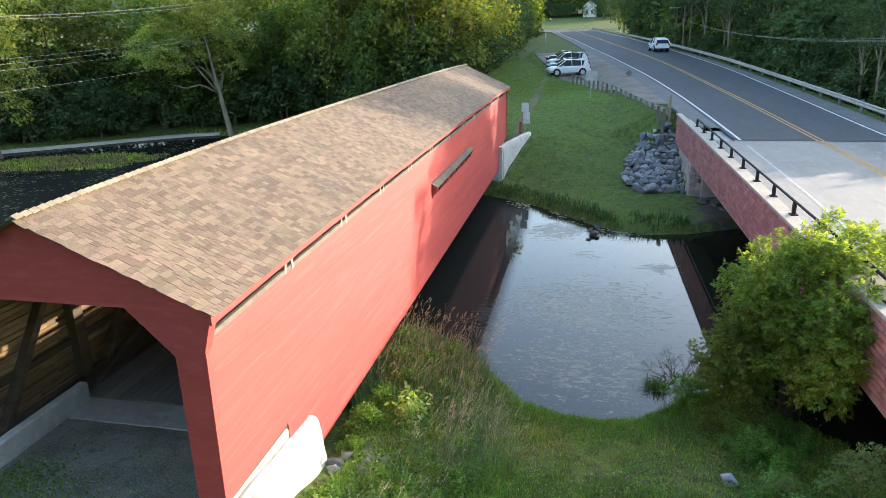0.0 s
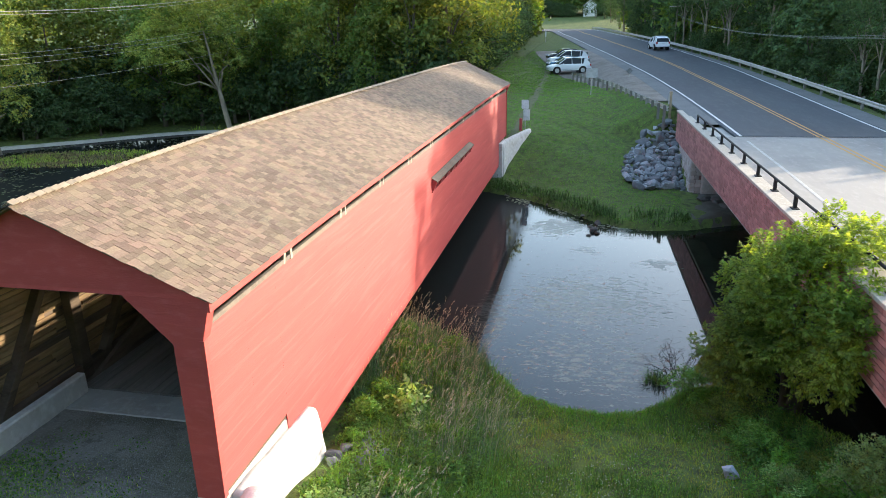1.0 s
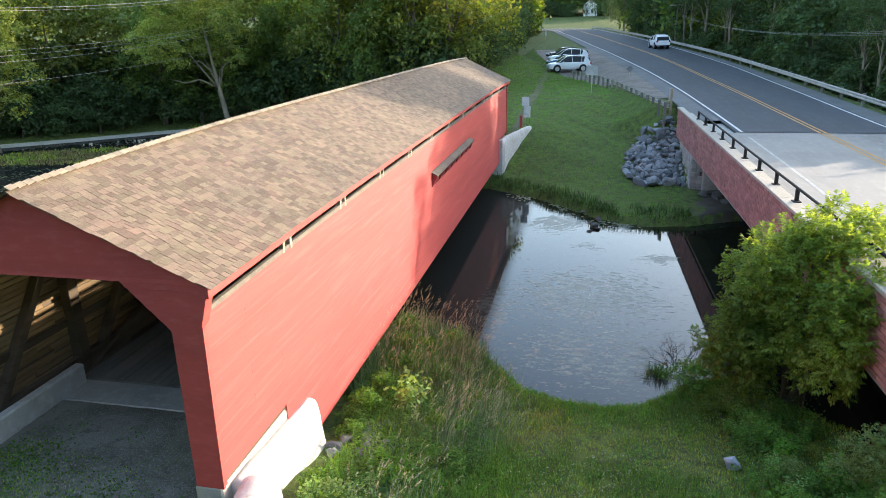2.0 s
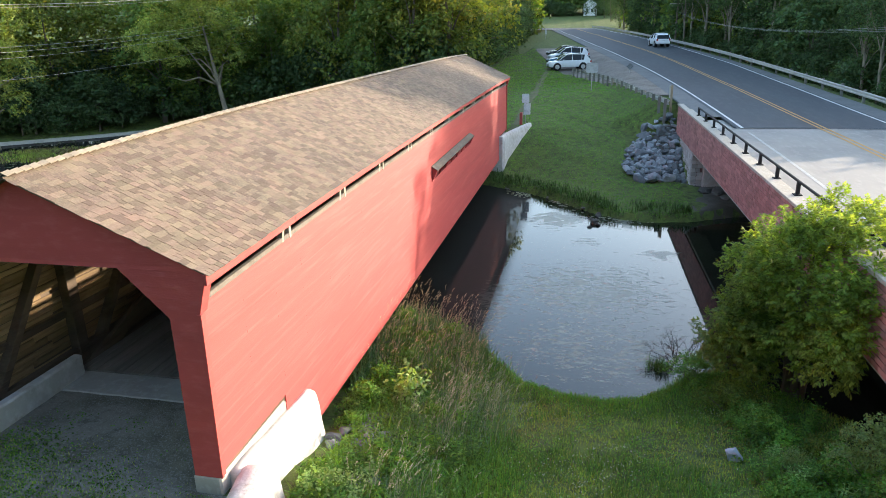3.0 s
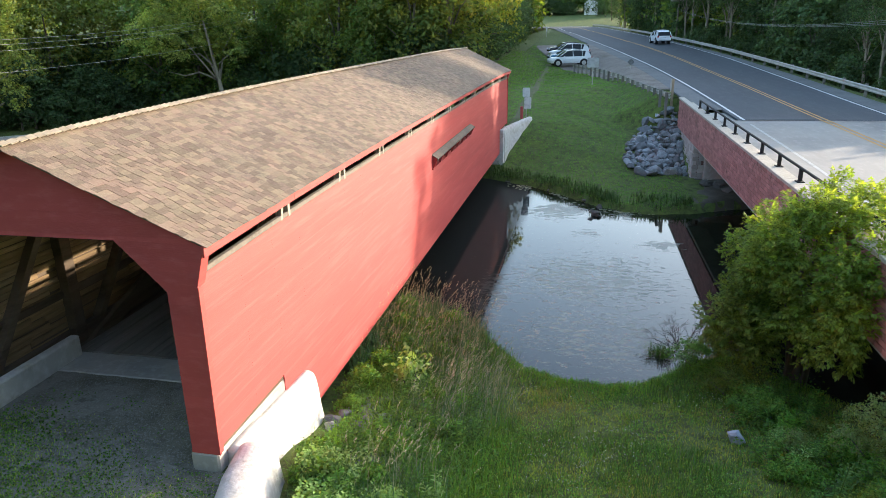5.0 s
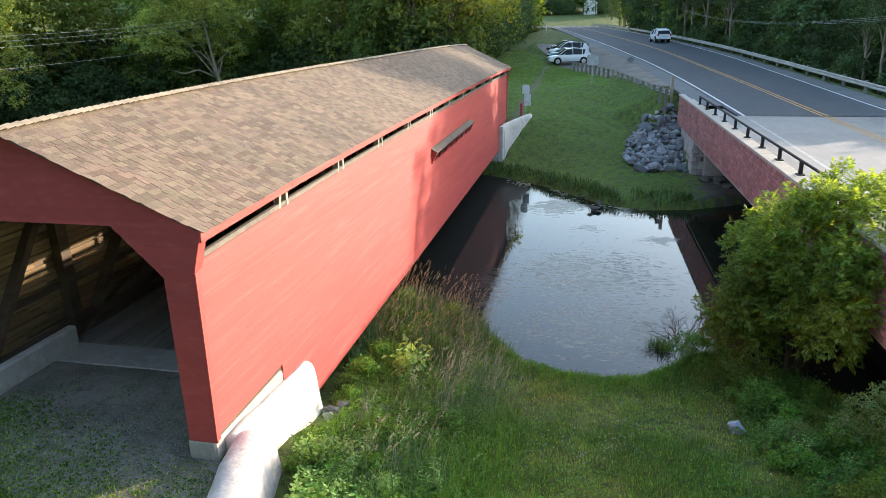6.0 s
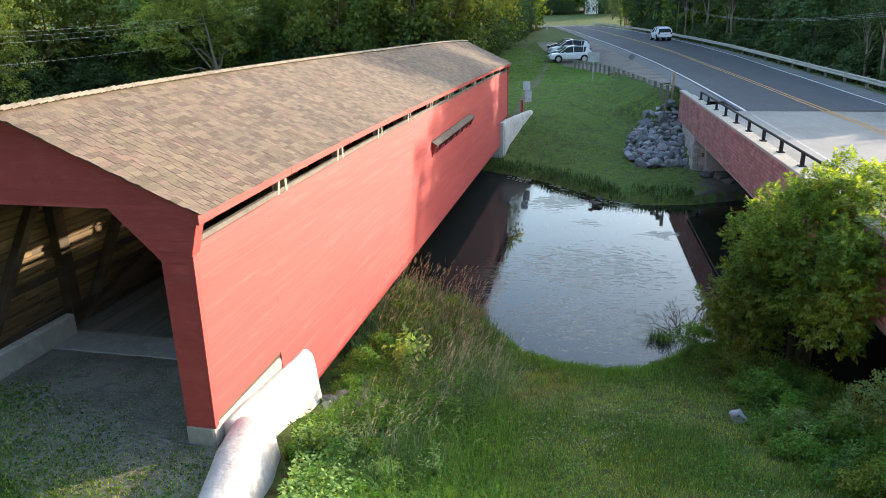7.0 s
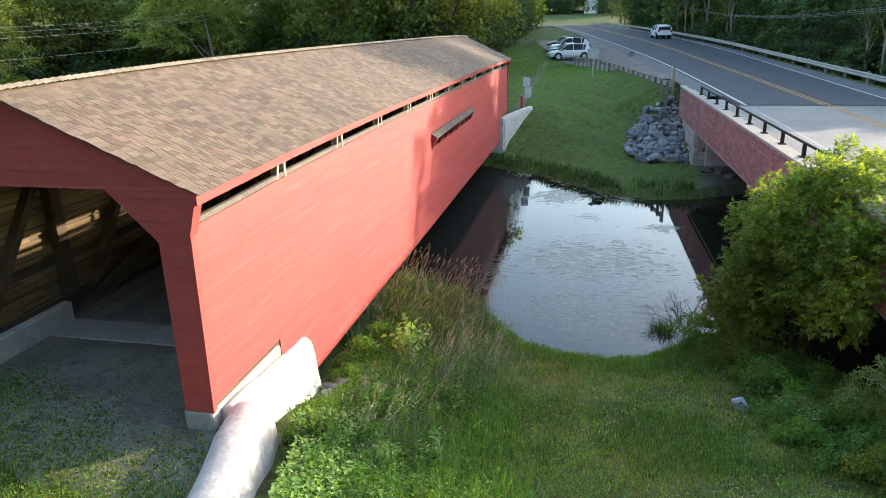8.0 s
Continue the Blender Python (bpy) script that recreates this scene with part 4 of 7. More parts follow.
def inside():
    """Lining slats of the far wall, tie beams, deck and sills."""
    lining = part("lining", Geo().box(-WL + 0.105, -WL + 0.112, 0.13, LONG - 0.13, -0.3, 2.86).mesh("lining", OLDWOOD), covered, "gappy dark board lining")
    rnd = random.Random(2)
    z = -0.2
    while z < 2.75:
        h = rnd.uniform(0.09, 0.14)
        y = 0.14
        while y < 14:
            l = rnd.uniform(1.6, 3.4)
            g = Geo().box(0, rnd.uniform(0.02, 0.05), 0, l - 0.01, 0, h - 0.018, 0.004)
            ob = part("slat", g.mesh("slat", LINING), lining)
            ob.location = (-WL + 0.114, y, z + rnd.uniform(-0.01, 0.01))
            ob.rotation_euler = (rnd.uniform(-0.006, 0.006), 0, 0)
            y += l
        z += h
    for k in range(13):
        y = 2.78 + 2.93 * k
        if y > LONG - 0.5:
            break
        part("tie_beam", Geo().beam((-0.2, y, 3.5), (-WL + 0.2, y, 3.5), 0.18, 0.2).mesh("tie_beam", OLDWOOD), covered)
    for k in range(31):
        y = 0.3 + 1.19 * k
        for s in (1, -1):
            p = (EAVE_X - 0.06, y, EAVE_Z - 0.14) if s > 0 else (2 * MID - EAVE_X + 0.06, y, EAVE_Z - 0.14)
            part("rafter", Geo().beam(p, (MID, y, RIDGE_Z - 0.16), 0.07, 0.11).mesh("rafter", OLDWOOD), covered)
    deck = part("deck", Geo().box(-WL + 0.15, -0.15, 2.6, 33.0, -0.12, 0.04).mesh("deck", OLDWOOD), covered, "worn plank deck")
    x = -WL + 0.52
    while x < -0.55:
        part("plank", Geo().box(x, x + 0.195, 2.605, 33.0, 0.04, 0.085 + random.uniform(-0.004, 0.004), 0.006).mesh("plank", FLOORWOOD), deck)
        x += 0.2
    for k in range(10):
        y = 4.5 + 3.0 * k
        part("floor_beam", Geo().box(-WL + 0.1, -0.1, y - 0.12, y + 0.12, -0.5, -0.125).mesh("floor_beam", OLDWOOD), deck)


inside()


def loft(name, rows, mat, label, category, rough=0.015, seed=1):
    """A rendered wall with a rounded top. rows: centre x, y, half width at the top, half width at the base, top z, base z, and the way across."""
    g = Geo()
    sect = [(-1, 0.0, 1), (-1, 0.35, 1), (-1, 0.72, 0), (-0.97, 0.86, 0), (-0.8, 0.96, 0), (-0.4, 1.0, 0), (0.4, 1.0, 0), (0.8, 0.96, 0), (0.97, 0.86, 0), (1, 0.72, 0), (1, 0.35, 1), (1, 0.0, 1)]
    n = len(sect)
    # finer rows between the given ones
    fine = []
    for a, b in zip(rows[:-1], rows[1:]):
        for k in range(6):
            t = k / 6
            fine.append([p + (q - p) * t for p, q in zip(a, b)])
    fine.append(list(rows[-1]))
    for i, (cx, cy, ht, hb, zt, zb, ax, ay) in enumerate(fine):
        for u, h, low in sect:
            half = ht + (hb - ht) * (1 - h)
            p = Vector((cx + ax * u * half, cy + ay * u * half, zb + (zt - zb) * h))
            d = noise.noise_vector(p * 1.1) * rough * 2
            g.v.append(tuple(p + d))
    for i in range(len(fine) - 1):
        for k in range(n - 1):
            a = i * n + k
            g.f.append((a, a + 1, a + n + 1, a + n))
    g.f.append(tuple(range(n)))
    g.f.append(tuple(range((len(fine) - 1) * n, len(fine) * n))[::-1])
    return single(name, g.mesh(name, mat, smooth=True, fix=True), label, category)


def track_z(x, y):
    """Height of the gravel at the bridge's mouth."""
    z = 0.07 - 0.37 * smooth(-3.2, -0.5, x) * smooth(1.6, -0.1, y) - 0.10 * max(0.0, -y) * (1 - smooth(-3.2, -0.5, x)) + 0.012 * noise.noise((x * 3, y * 3, 0))
    return float(max(z, -0.315 + 0.01 * noise.noise((x * 2, y * 2, 1))))


def abutments():
    def solid(name, x0, x1, y0, y1, z0, z1, mat, label):
        g = Geo().box((x0 - x1) / 2, (x1 - x0) / 2, (y0 - y1) / 2, (y1 - y0) / 2, 0, z1 - z0, 0.03)
        single(name, g.mesh(name, mat), label, "abutment", ((x0 + x1) / 2, (y0 + y1) / 2, z0), kind="structure")

    solid("abutment_near", -WL + 0.57, -0.1, 1.8, 2.6, -3.2, 0.085, CONCRETE, "grey concrete bridge seat and sill under the deck end")
    solid("abutment_far", -WL + 0.1, -0.1, 33.0, 36.2, -3.2, 0.085, CONCRETE, "grey concrete bridge seat under the far deck end")
    solid("plinth_right", -0.5, -0.02, -0.02, 2.4, -0.8, -0.003, CONCRETE, "pale concrete plinth under the red wall")
    solid("plinth_left", -WL + 0.02, -WL + 0.12, -0.02, 2.4, -0.8, -0.003, CONCRETE, "pale concrete plinth under the red wall")
    solid("curb_left", -4.62, -4.42, 0.14, 2.5, -0.8, 0.50, WHITEWASH, "pale concrete kerb along the truss foot")
    loft("abutment_face", [
        (0.02, 3.46, 0.10, 0.36, -0.46, -2.7, 1, 0),
        (0.02, 3.25, 0.12, 0.46, -0.30, -2.7, 1, 0),
        (0.03, 2.3, 0.13, 0.52, -0.20, -2.5, 1, 0),
        (0.05, 1.0, 0.15, 0.56, -0.10, -2.3, 1, 0),
        (0.06, 0.25, 0.16, 0.56, -0.06, -2.1, 1, 0)], WHITEWASH, "white rendered stone abutment beside the red wall", "abutment", 0.02)
    loft("wing_wall_near", [
        (0.34, 0.62, 0.22, 0.50, -0.20, -2.3, 1, 0),
        (0.37, 0.42, 0.33, 0.58, -0.02, -2.2, 1, 0.1),
        (0.56, -0.4, 0.36, 0.66, 0.0, -2.0, 0.97, 0.22),
        (0.98, -1.9, 0.38, 0.70, 0.0, -1.9, 0.96, 0.27),
        (1.66, -4.2, 0.38, 0.70, -0.04, -1.8, 0.96, 0.27)], WHITEWASH, "white rendered stone wing wall in full sun", "wing wall", 0.02)
    solid("pier_far", -0.55, 0.22, 32.75, 33.15, -3.0, 0.12, WHITEWASH, "white rendered end block of the far abutment")
    loft("wing_wall_far", [
        (0.08, 33.2, 0.16, 0.20, 0.10, -2.7, 0.95, -0.3),
        (0.25, 34.4, 0.16, 0.20, 0.14, -2.4, 0.95, -0.3),
        (0.75, 36.4, 0.16, 0.20, 0.18, -1.7, 0.95, -0.3),
        (1.30, 38.4, 0.16, 0.20, 0.22, -0.4, 0.95, -0.3)], WHITEWASH, "white rendered wing wall on the grass bank", "wing wall")
    g = Geo()
    ys, n = np.concatenate((np.linspace(-1.6, -0.05, 12), np.linspace(-0.04, 1.8, 14))), 27
    for y in ys:
        for x in np.linspace(-WL + 0.57, -0.46 if y > -0.045 else 0.05 + 0.27 * (0.4 - y), n):
            yy = float(y) + (0.45 * noise.noise((x * 1.3, 2.0, 0)) - 0.25 * (x + 2) if y < -1 else 0.0) * (-1 - min(y, -1)) / 0.6
            g.v.append((float(x), yy, track_z(x, yy) - (0.05 if y < -1.55 else 0.0)))
    g.f = [(j * n + i, j * n + i + 1, (j + 1) * n + i + 1, (j + 1) * n + i) for j in range(len(ys) - 1) for i in range(n - 1)]
    setting("gravel_track", g.mesh("gravel_track", GRAVEL, smooth=True), "grey gravel of the old road at the bridge entrance", "track")


abutments()


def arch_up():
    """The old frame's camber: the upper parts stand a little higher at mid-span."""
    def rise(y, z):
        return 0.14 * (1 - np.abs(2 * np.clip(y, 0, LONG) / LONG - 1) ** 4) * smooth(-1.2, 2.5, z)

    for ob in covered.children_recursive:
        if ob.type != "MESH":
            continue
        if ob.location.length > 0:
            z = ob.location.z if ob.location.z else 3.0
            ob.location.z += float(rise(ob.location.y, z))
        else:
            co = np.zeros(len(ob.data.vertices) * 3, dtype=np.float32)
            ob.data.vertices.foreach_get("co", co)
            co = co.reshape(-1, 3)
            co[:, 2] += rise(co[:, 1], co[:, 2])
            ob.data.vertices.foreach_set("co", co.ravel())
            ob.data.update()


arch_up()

def old_path():
    """Worn earth track that leads on from the bridge's far end."""
    g = Geo()
    ys, n = np.arange(37.2, 72.1, 0.6), 7
    for y in ys:
        c = 0.25 + 0.35 * math.sin((y - 37) / 9.0) + 0.03 * max(0.0, y - 58)
        w = 0.34 + 0.10 * math.sin(y * 0.9)
        for u in np.linspace(-1, 1, n):
            x = c + u * w + 0.08 * noise.noise((u * 2, y * 0.8, 4))
            g.v.append((float(x), float(y), height(x, y) + float(uneven(x, y)) + 0.045 * (1 - u * u) - 0.012))
    g.f = [(j * n + i, j * n + i + 1, (j + 1) * n + i + 1, (j + 1) * n + i) for j in range(len(ys) - 1) for i in range(n - 1)]
    setting("path", g.mesh("path", PATHEARTH, smooth=True), "worn earth path through the grass", "path")


PATHEARTH = material("path_earth", (0.13, 0.125, 0.07), 0.95, scales=((0.9, (0.09, 0.115, 0.04), 0.46, 0.62), (7, (0.13, 0.115, 0.075), 0.5, 0.7)), bump=0.015, bump_scale=25)
old_path()

# ---- stones ----
def stone_mesh(name, mat, seed, flat=0.75, cuts=2):
    """A blocky broken stone about one metre across."""
    bm = bmesh.new()
    bmesh.ops.create_icosphere(bm, subdivisions=cuts, radius=0.5)
    rnd = random.Random(seed)
    planes = [(Vector((rnd.gauss(0, 1), rnd.gauss(0, 1), rnd.gauss(0, 1))).normalized(), rnd.uniform(0.22, 0.36)) for _ in range(9)]
    for v in bm.verts:
        for n, d in planes:
            over = v.co.dot(n) - d
            if over > 0:
                v.co -= n * over
        v.co += noise.noise_vector(v.co * 3 + Vector((seed, 0, 0))) * 0.015
        v.co.z *= flat
    me = bpy.data.meshes.new(name)
    bm.to_mesh(me)
    bm.free()
    return finish(me, mat)


def riprap():
    pile = thing("riprap", (9.2, 31.5, -1.6), "heap of broken blue-grey stones beside the road bridge", "stones")
    base = Vector(pile.location)
    kinds = [stone_mesh("stone", STONE, 40 + k) for k in range(8)]
    rnd = random.Random(11)
    made = 0
    spots = []
    tries = 0
    while made < 298 and tries < 14000:
        tries += 1
        y = rnd.uniform(30.4, 38.0)
        lo = np.interp(y, (30.4, 32, 35, 38.0), (8.2, 7.4, 7.6, 8.8))
        hi = np.interp(y, (30.4, 38.0), (10.7, 10.6))
        x = rnd.uniform(lo, hi)
        r = rnd.choice((0.34, 0.42, 0.5, 0.62, 0.78, 0.9))
        if any((x - a) ** 2 + (y - b) ** 2 < (0.31 * (r + c)) ** 2 for a, b, c in spots):
            continue
        spots.append((x, y, r))
        ob = part("stone", rnd.choice(kinds), pile)
        ob.location = Vector((x, y, height(x, y) + r * 0.2)) - base
        ob.rotation_euler = (rnd.uniform(-0.5, 0.5), rnd.uniform(-0.5, 0.5), rnd.uniform(0, 6.3))
        ob.scale = (r * rnd.uniform(0.95, 1.4), r, r * rnd.uniform(0.8, 1.2))
        made += 1


riprap()


# dark sheet under the stones, put there to make their gaps dark
def stone_bed():
    g = Geo()
    xs, ys = np.linspace(7.5, 10.78, 14), np.arange(30.5, 38.1, 0.4)
    for y in ys:
        for x in xs:
            g.v.append((float(x), float(y), height(x, y) + 0.05 - (0.3 if x < np.interp(y, (30.4, 32, 35, 36.5, 38.0), (8.4, 7.7, 7.9, 8.7, 9.9)) or y == ys[0] or y > 37.6 else 0.0) + 0.03 * noise.noise((x * 2, y * 2, 5))))
    n = len(xs)
    g.f = [(j * n + i, j * n + i + 1, (j + 1) * n + i + 1, (j + 1) * n + i) for j in range(len(ys) - 1) for i in range(n - 1)]
    setting("rubble_bed", g.mesh("rubble_bed", DARKSTONE), "dark sheet under the broken stones", "rubble")


stone_bed()


def loose_stone(x, y, size, mat, seed, label, z=None, flat=0.75):
    me = stone_mesh("stone", mat, seed, flat)
    ob = single("stone", me, label, "stone", (x, y, (height(x, y) if z is None else z) + size[2] * 0.12))
    ob.scale, ob.rotation_euler = size, (0.1, 0.05, seed * 1.7)


loose_stone(8.42, 4.42, (0.62, 0.52, 0.56), material("pale_stone", (0.36, 0.40, 0.45), 0.85, scales=((6, (0.28, 0.31, 0.36), 0.45, 0.7),), bump=0.01, bump_scale=12), 12, "pale grey boulder in the mown grass")
for k, (x, y, s) in enumerate(((5.72, 23.7, 0.55), (5.62, 24.3, 0.3), (5.95, 24.9, 0.5), (5.5, 22.9, 0.28), (5.85, 23.3, 0.35))):
    loose_stone(x, y, (s * 1.3, s, s), DARKSTONE, 60 + k, "dark wet rock standing out of the creek", WATER_Z - 0.03)
for k, (x, y, s) in enumerate(((9.3, 24.9, 1.3), (8.5, 25.2, 0.9), (5.4, 26.2, 1.0), (10.4, 25.0, 0.8), (11.9, 27.2, 1.5), (12.6, 27.6, 1.2), (11.3, 27.9, 1.0), (12.2, 28.6, 1.3), (13.4, 27.3, 0.9), (3.6, 28.4, 0.9), (0.9, 30.2, 0.8))):
    loose_stone(x, y, (s * 1.2, s * 0.8, s * 0.4), DARKSTONE, 80 + k, "flat dark rock at the water's edge", WATER_Z - 0.02, 0.6)
for k in range(22):
    x, y, s = random.uniform(10.9, 16), random.uniform(26.6, 29.4), random.uniform(0.4, 1.0)
    loose_stone(x, y, (s * 1.3, s, s * 0.6), DARKSTONE, 140 + k, "dark rock on the mud under the road bridge")
for k in range(24):
    x, y = random.uniform(0.5, 1.0), random.uniform(2.9, 5.2)
    s = random.uniform(0.16, 0.36)
    loose_stone(x, y, (s * 1.4, s, s * 0.9), RUBBLE, 170 + k, "grey rubble stone lying against the white abutment")
for k in range(44):
    x, y = 0.75 + random.uniform(0, 1.0), random.uniform(1.6, 4.6)
    s = random.uniform(0.14, 0.34)
    loose_stone(x, y, (s * 1.5, s, s * 0.8), RUBBLE, 100 + k, "grey rubble stone among weeds at the abutment", height(x, y) + 0.08)
for k, (x, y, s) in enumerate(((2.05, 1.35, 0.42), (1.75, 1.05, 0.34), (2.3, 1.6, 0.28), (1.5, 1.5, 0.3))):
    loose_stone(x, y, (s * 1.7, s, s * 0.45), RUBBLE, 220 + k, "flat grey slab lying among the weeds", height(x, y) + 0.16)


# ---- plants ----
def spread_leaves(centres, normals, size, rnd, droop=0.2, aspect=0.55):
    """Folded leaf-shaped faces at the given places, one island each."""
    n = len(centres)
    out = normals + rnd.normal(0, 0.75, (n, 3))
    out /= np.linalg.norm(out, axis=1)[:, None] + 1e-9
    ref = rnd.normal(0, 1, (n, 3))
    ref[:, 2] -= droop
    u = np.cross(out, ref)
    u /= np.linalg.norm(u, axis=1)[:, None] + 1e-9
    w = np.cross(u, out)
    l = size * rnd.uniform(0.6, 1.35, n)[:, None]
    a = centres - w * l * 0.5
    b = centres + u * l * aspect * 0.5 + out * l * 0.1
    c = centres + w * l * 0.5 - out * l * 0.08
    d = centres - u * l * aspect * 0.5 + out * l * 0.1
    return np.stack((a, b, c, d), 1)


def oval_leaves(q):
    """Turns four-cornered leaves into rounder six-cornered ones."""
    a, b, c, d = q[:, 0], q[:, 1], q[:, 2], q[:, 3]
    return np.stack((a, a * 0.30 + b * 0.74 - c * 0.04, a * -0.06 + b * 0.66 + c * 0.40, c, a * -0.06 + d * 0.66 + c * 0.40, a * 0.30 + d * 0.74 - c * 0.04), 1)


def crown(name, mat, seed, rx, rz, base, leaves, size, lobes=11, open_=0.25, sprays=70, oval=False):
    """A broken crown: lobes hung with sprays of leaves, hollow inside, with gaps. Spans from z = base upwards."""
    rnd = np.random.default_rng(seed)
    cs = []
    for k in range(lobes):
        a = 2.4 * k + rnd.uniform(-0.4, 0.4)
        h = (k + 0.5) / lobes
        r = rx * (0.62 * math.sqrt(max(0.05, 1 - (2 * h - 0.85) ** 2)))
        cs.append((r * math.cos(a), r * math.sin(a), base + rz * (0.12 + 0.78 * h), rx * rnd.uniform(0.32, 0.5), rz * rnd.uniform(0.13, 0.2)))
    cs.append((0, 0, base + rz * 0.55, rx * 0.5, rz * 0.36))
    pts, nrm = [], []
    per = max(3, leaves // (sprays * len(cs)))
    for cx, cy, cz, r, h in cs:
        d = rnd.normal(0, 1, (sprays, 3))
        d /= np.linalg.norm(d, axis=1)[:, None]
        d[:, 2] = np.where(d[:, 2] < -0.35, -d[:, 2], d[:, 2])
        keep = rnd.random(sprays) > open_
        d = d[keep]
        q = np.array((cx, cy, cz)) + d * np.array((r, r, h)) * rnd.uniform(0.72, 1.08, (len(d), 1))
        for p, v in zip(q, d):
            s = rnd.normal(0, 1, (per, 3)) * np.array((0.36, 0.36, 0.2)) * (size * 2.6)
            pts.append(p + s)
            nrm.append(np.tile(v + np.array((0, 0, 0.5)), (per, 1)))
    pts, nrm = np.concatenate(pts), np.concatenate(nrm)
    q = spread_leaves(pts, nrm, size, rnd)
    return (quads(name, oval_leaves(q), mat, 6) if oval else quads(name, q, mat)), cs


def limbs(cs, base, r0, seed, bend=0.4, count=7):
    """A tapered trunk that forks towards the lobes of the crown."""
    rnd = random.Random(seed)
    top = max(c[2] for c in cs) * 0.86
    g = Geo()
    pts, rad = [], []
    for i in range(8):
        t = i / 7
        pts.append((bend * math.sin(2.1 * t + seed) * t, bend * math.cos(1.7 * t + seed) * t - bend * t, t * top))
        rad.append(r0 * (1.25 - 0.3 * min(1, t * 8)) * (1 - 0.85 * t) if i == 0 else r0 * (1 - 0.86 * t))
    g.tube(pts, rad, 7)
    for c in cs[:count]:
        k = min(6, max(2, int(7 * (c[2] * 0.7) / top)))
        p, q = Vector(pts[k]), Vector(c[:3])
        mid = p.lerp(q, 0.5) + Vector((rnd.uniform(-0.3, 0.3), rnd.uniform(-0.3, 0.3), 0.12 * (q - p).length))
        g.tube([p, p.lerp(mid, 0.6), mid, q], [rad[k] * 0.6, rad[k] * 0.45, rad[k] * 0.32, 0.02], 5)
    return g


def tree(name, place, mat, seed, rx, h, base, leaves, size, r0, label, bark=BARK, group="", arms=7, **k):
    t = thing(name, place, label, "tree", group)
    me, cs = crown("crown", mat, seed, rx, h - base, base, leaves, size, **k)
    part("trunk", limbs(cs, base, r0, seed, count=arms).mesh("trunk", bark, smooth=True), t)
    part("crown", me, t)
    return t


models = [
    tree("tree", (-16, 62, 0), LEAF_A, 1, 4.2, 15, 0.6, 6600, 0.42, 0.26, "tall deciduous tree with deep green foliage in the wood", group="woodland trees"),
    tree("tree", (-24, 66, 0), LEAF_B, 2, 4.8, 16, 1.0, 6800, 0.44, 0.30, "broad deciduous tree with mid-green foliage in the wood", group="woodland trees"),
    tree("tree", (-10, 66, 0), LEAF_A, 3, 3.4, 12.5, 0.3, 6000, 0.38, 0.20, "bushy deep green tree at the edge of the wood", group="woodland trees"),
    tree("tree", (-34, 68, 0), LEAF_B, 4, 3.9, 17.5, 3.0, 6000, 0.42, 0.28, "tall slender tree with a high green crown", group="woodland trees", open_=0.35),
    tree("tree", (-44, 62, 0), LEAF_D, 5, 3.0, 8.0, 0.1, 5200, 0.34, 0.14, "low bushy green tree at the wood's foot", group="woodland trees"),
]
models.append(tree("tree", (-50, 66, 0), LEAF_D, 6, 4.4, 6.0, -0.2, 4200, 0.46, 0.12, "dense dark undergrowth at the foot of the wood", group="woodland trees", open_=0.1))
models.append(tree("tree", (32, 46, 0), LEAF_B, 7, 1.8, 15.0, 4.0, 900, 0.36, 0.2, "slender tree with a thin open crown", group="woodland trees", open_=0.5))
models.append(tree("tree", (30, 140, 0), LEAF_A, 8, 4.6, 15.0, 0.3, 2000, 1.15, 0.26, "broad green woodland tree for distant and unseen spots", group="woodland trees", sprays=40, open_=0.15))
models.append(tree("tree", (-8, 60, 0), LEAF_D, 9, 3.2, 13.5, 0.1, 8400, 0.26, 0.2, "dense cool green tree beside the old road", group="woodland trees", lobes=16))
models.append(tree("tree", (36, 60, 0), LEAF_D, 10, 3.3, 15.0, 4.2, 9000, 0.25, 0.2, "tall roadside tree with a bare trunk and high crown", PALEBARK, group="woodland trees", open_=0.3, arms=9))
first = [True] * 10


def plant(k, x, y, s=1.0, sz=1.0, turn=0.0):
    m = Matrix.Translation((x, y, height(x, y) - 0.1)) @ Matrix.Rotation(turn, 4, "Z") @ Matrix.Diagonal((s, s, s * sz, 1))
    if first[k]:
        models[k].matrix_basis = m
        first[k] = False
        return models[k]
    src = models[k]
    made = copy_thing(src, Matrix.Identity(4))
    made.matrix_basis = m
    return made


rw = random.Random(21)
# wood behind the creek, along the old road
edge_y = lambda x: float(np.interp(x, (-95, -62, -52, -45, -40, -36, -30, -22, -10, -5.5, -4), (30, 37.6, 41.3, 44.4, 48.4, 52.2, 56.0, 56, 51, 52, 60)))
for row, (back, gap) in enumerate(((0, 3.8), (5, 4.6), (11, 6.0))):
    x = -78.0
    while x < -4.2 - row * 0.8:
        y = edge_y(x) + back + rw.uniform(-1, 1.4)
        k = (4, 2, 0, 4, 1)[rw.randrange(5)] if row == 0 else rw.choice((1, 3, 1, 3, 0))
        k = (1, 2, 8, 1)[int(abs(x) * 7) % 4] if x > -20 else k
        plant(k, x, y, rw.uniform(0.78, 0.98), rw.uniform(0.85, 1.0), rw.uniform(0, 6.3))
        x += gap * rw.uniform(0.75, 1.25)
x = -74.0
while x < -6:
    plant(5, x, edge_y(x) + rw.uniform(-0.2, 1.6), rw.uniform(0.55, 0.9), rw.uniform(0.8, 1.2), rw.uniform(0, 6.3))
    x += rw.uniform(2.6, 3.8)
x = -62.0
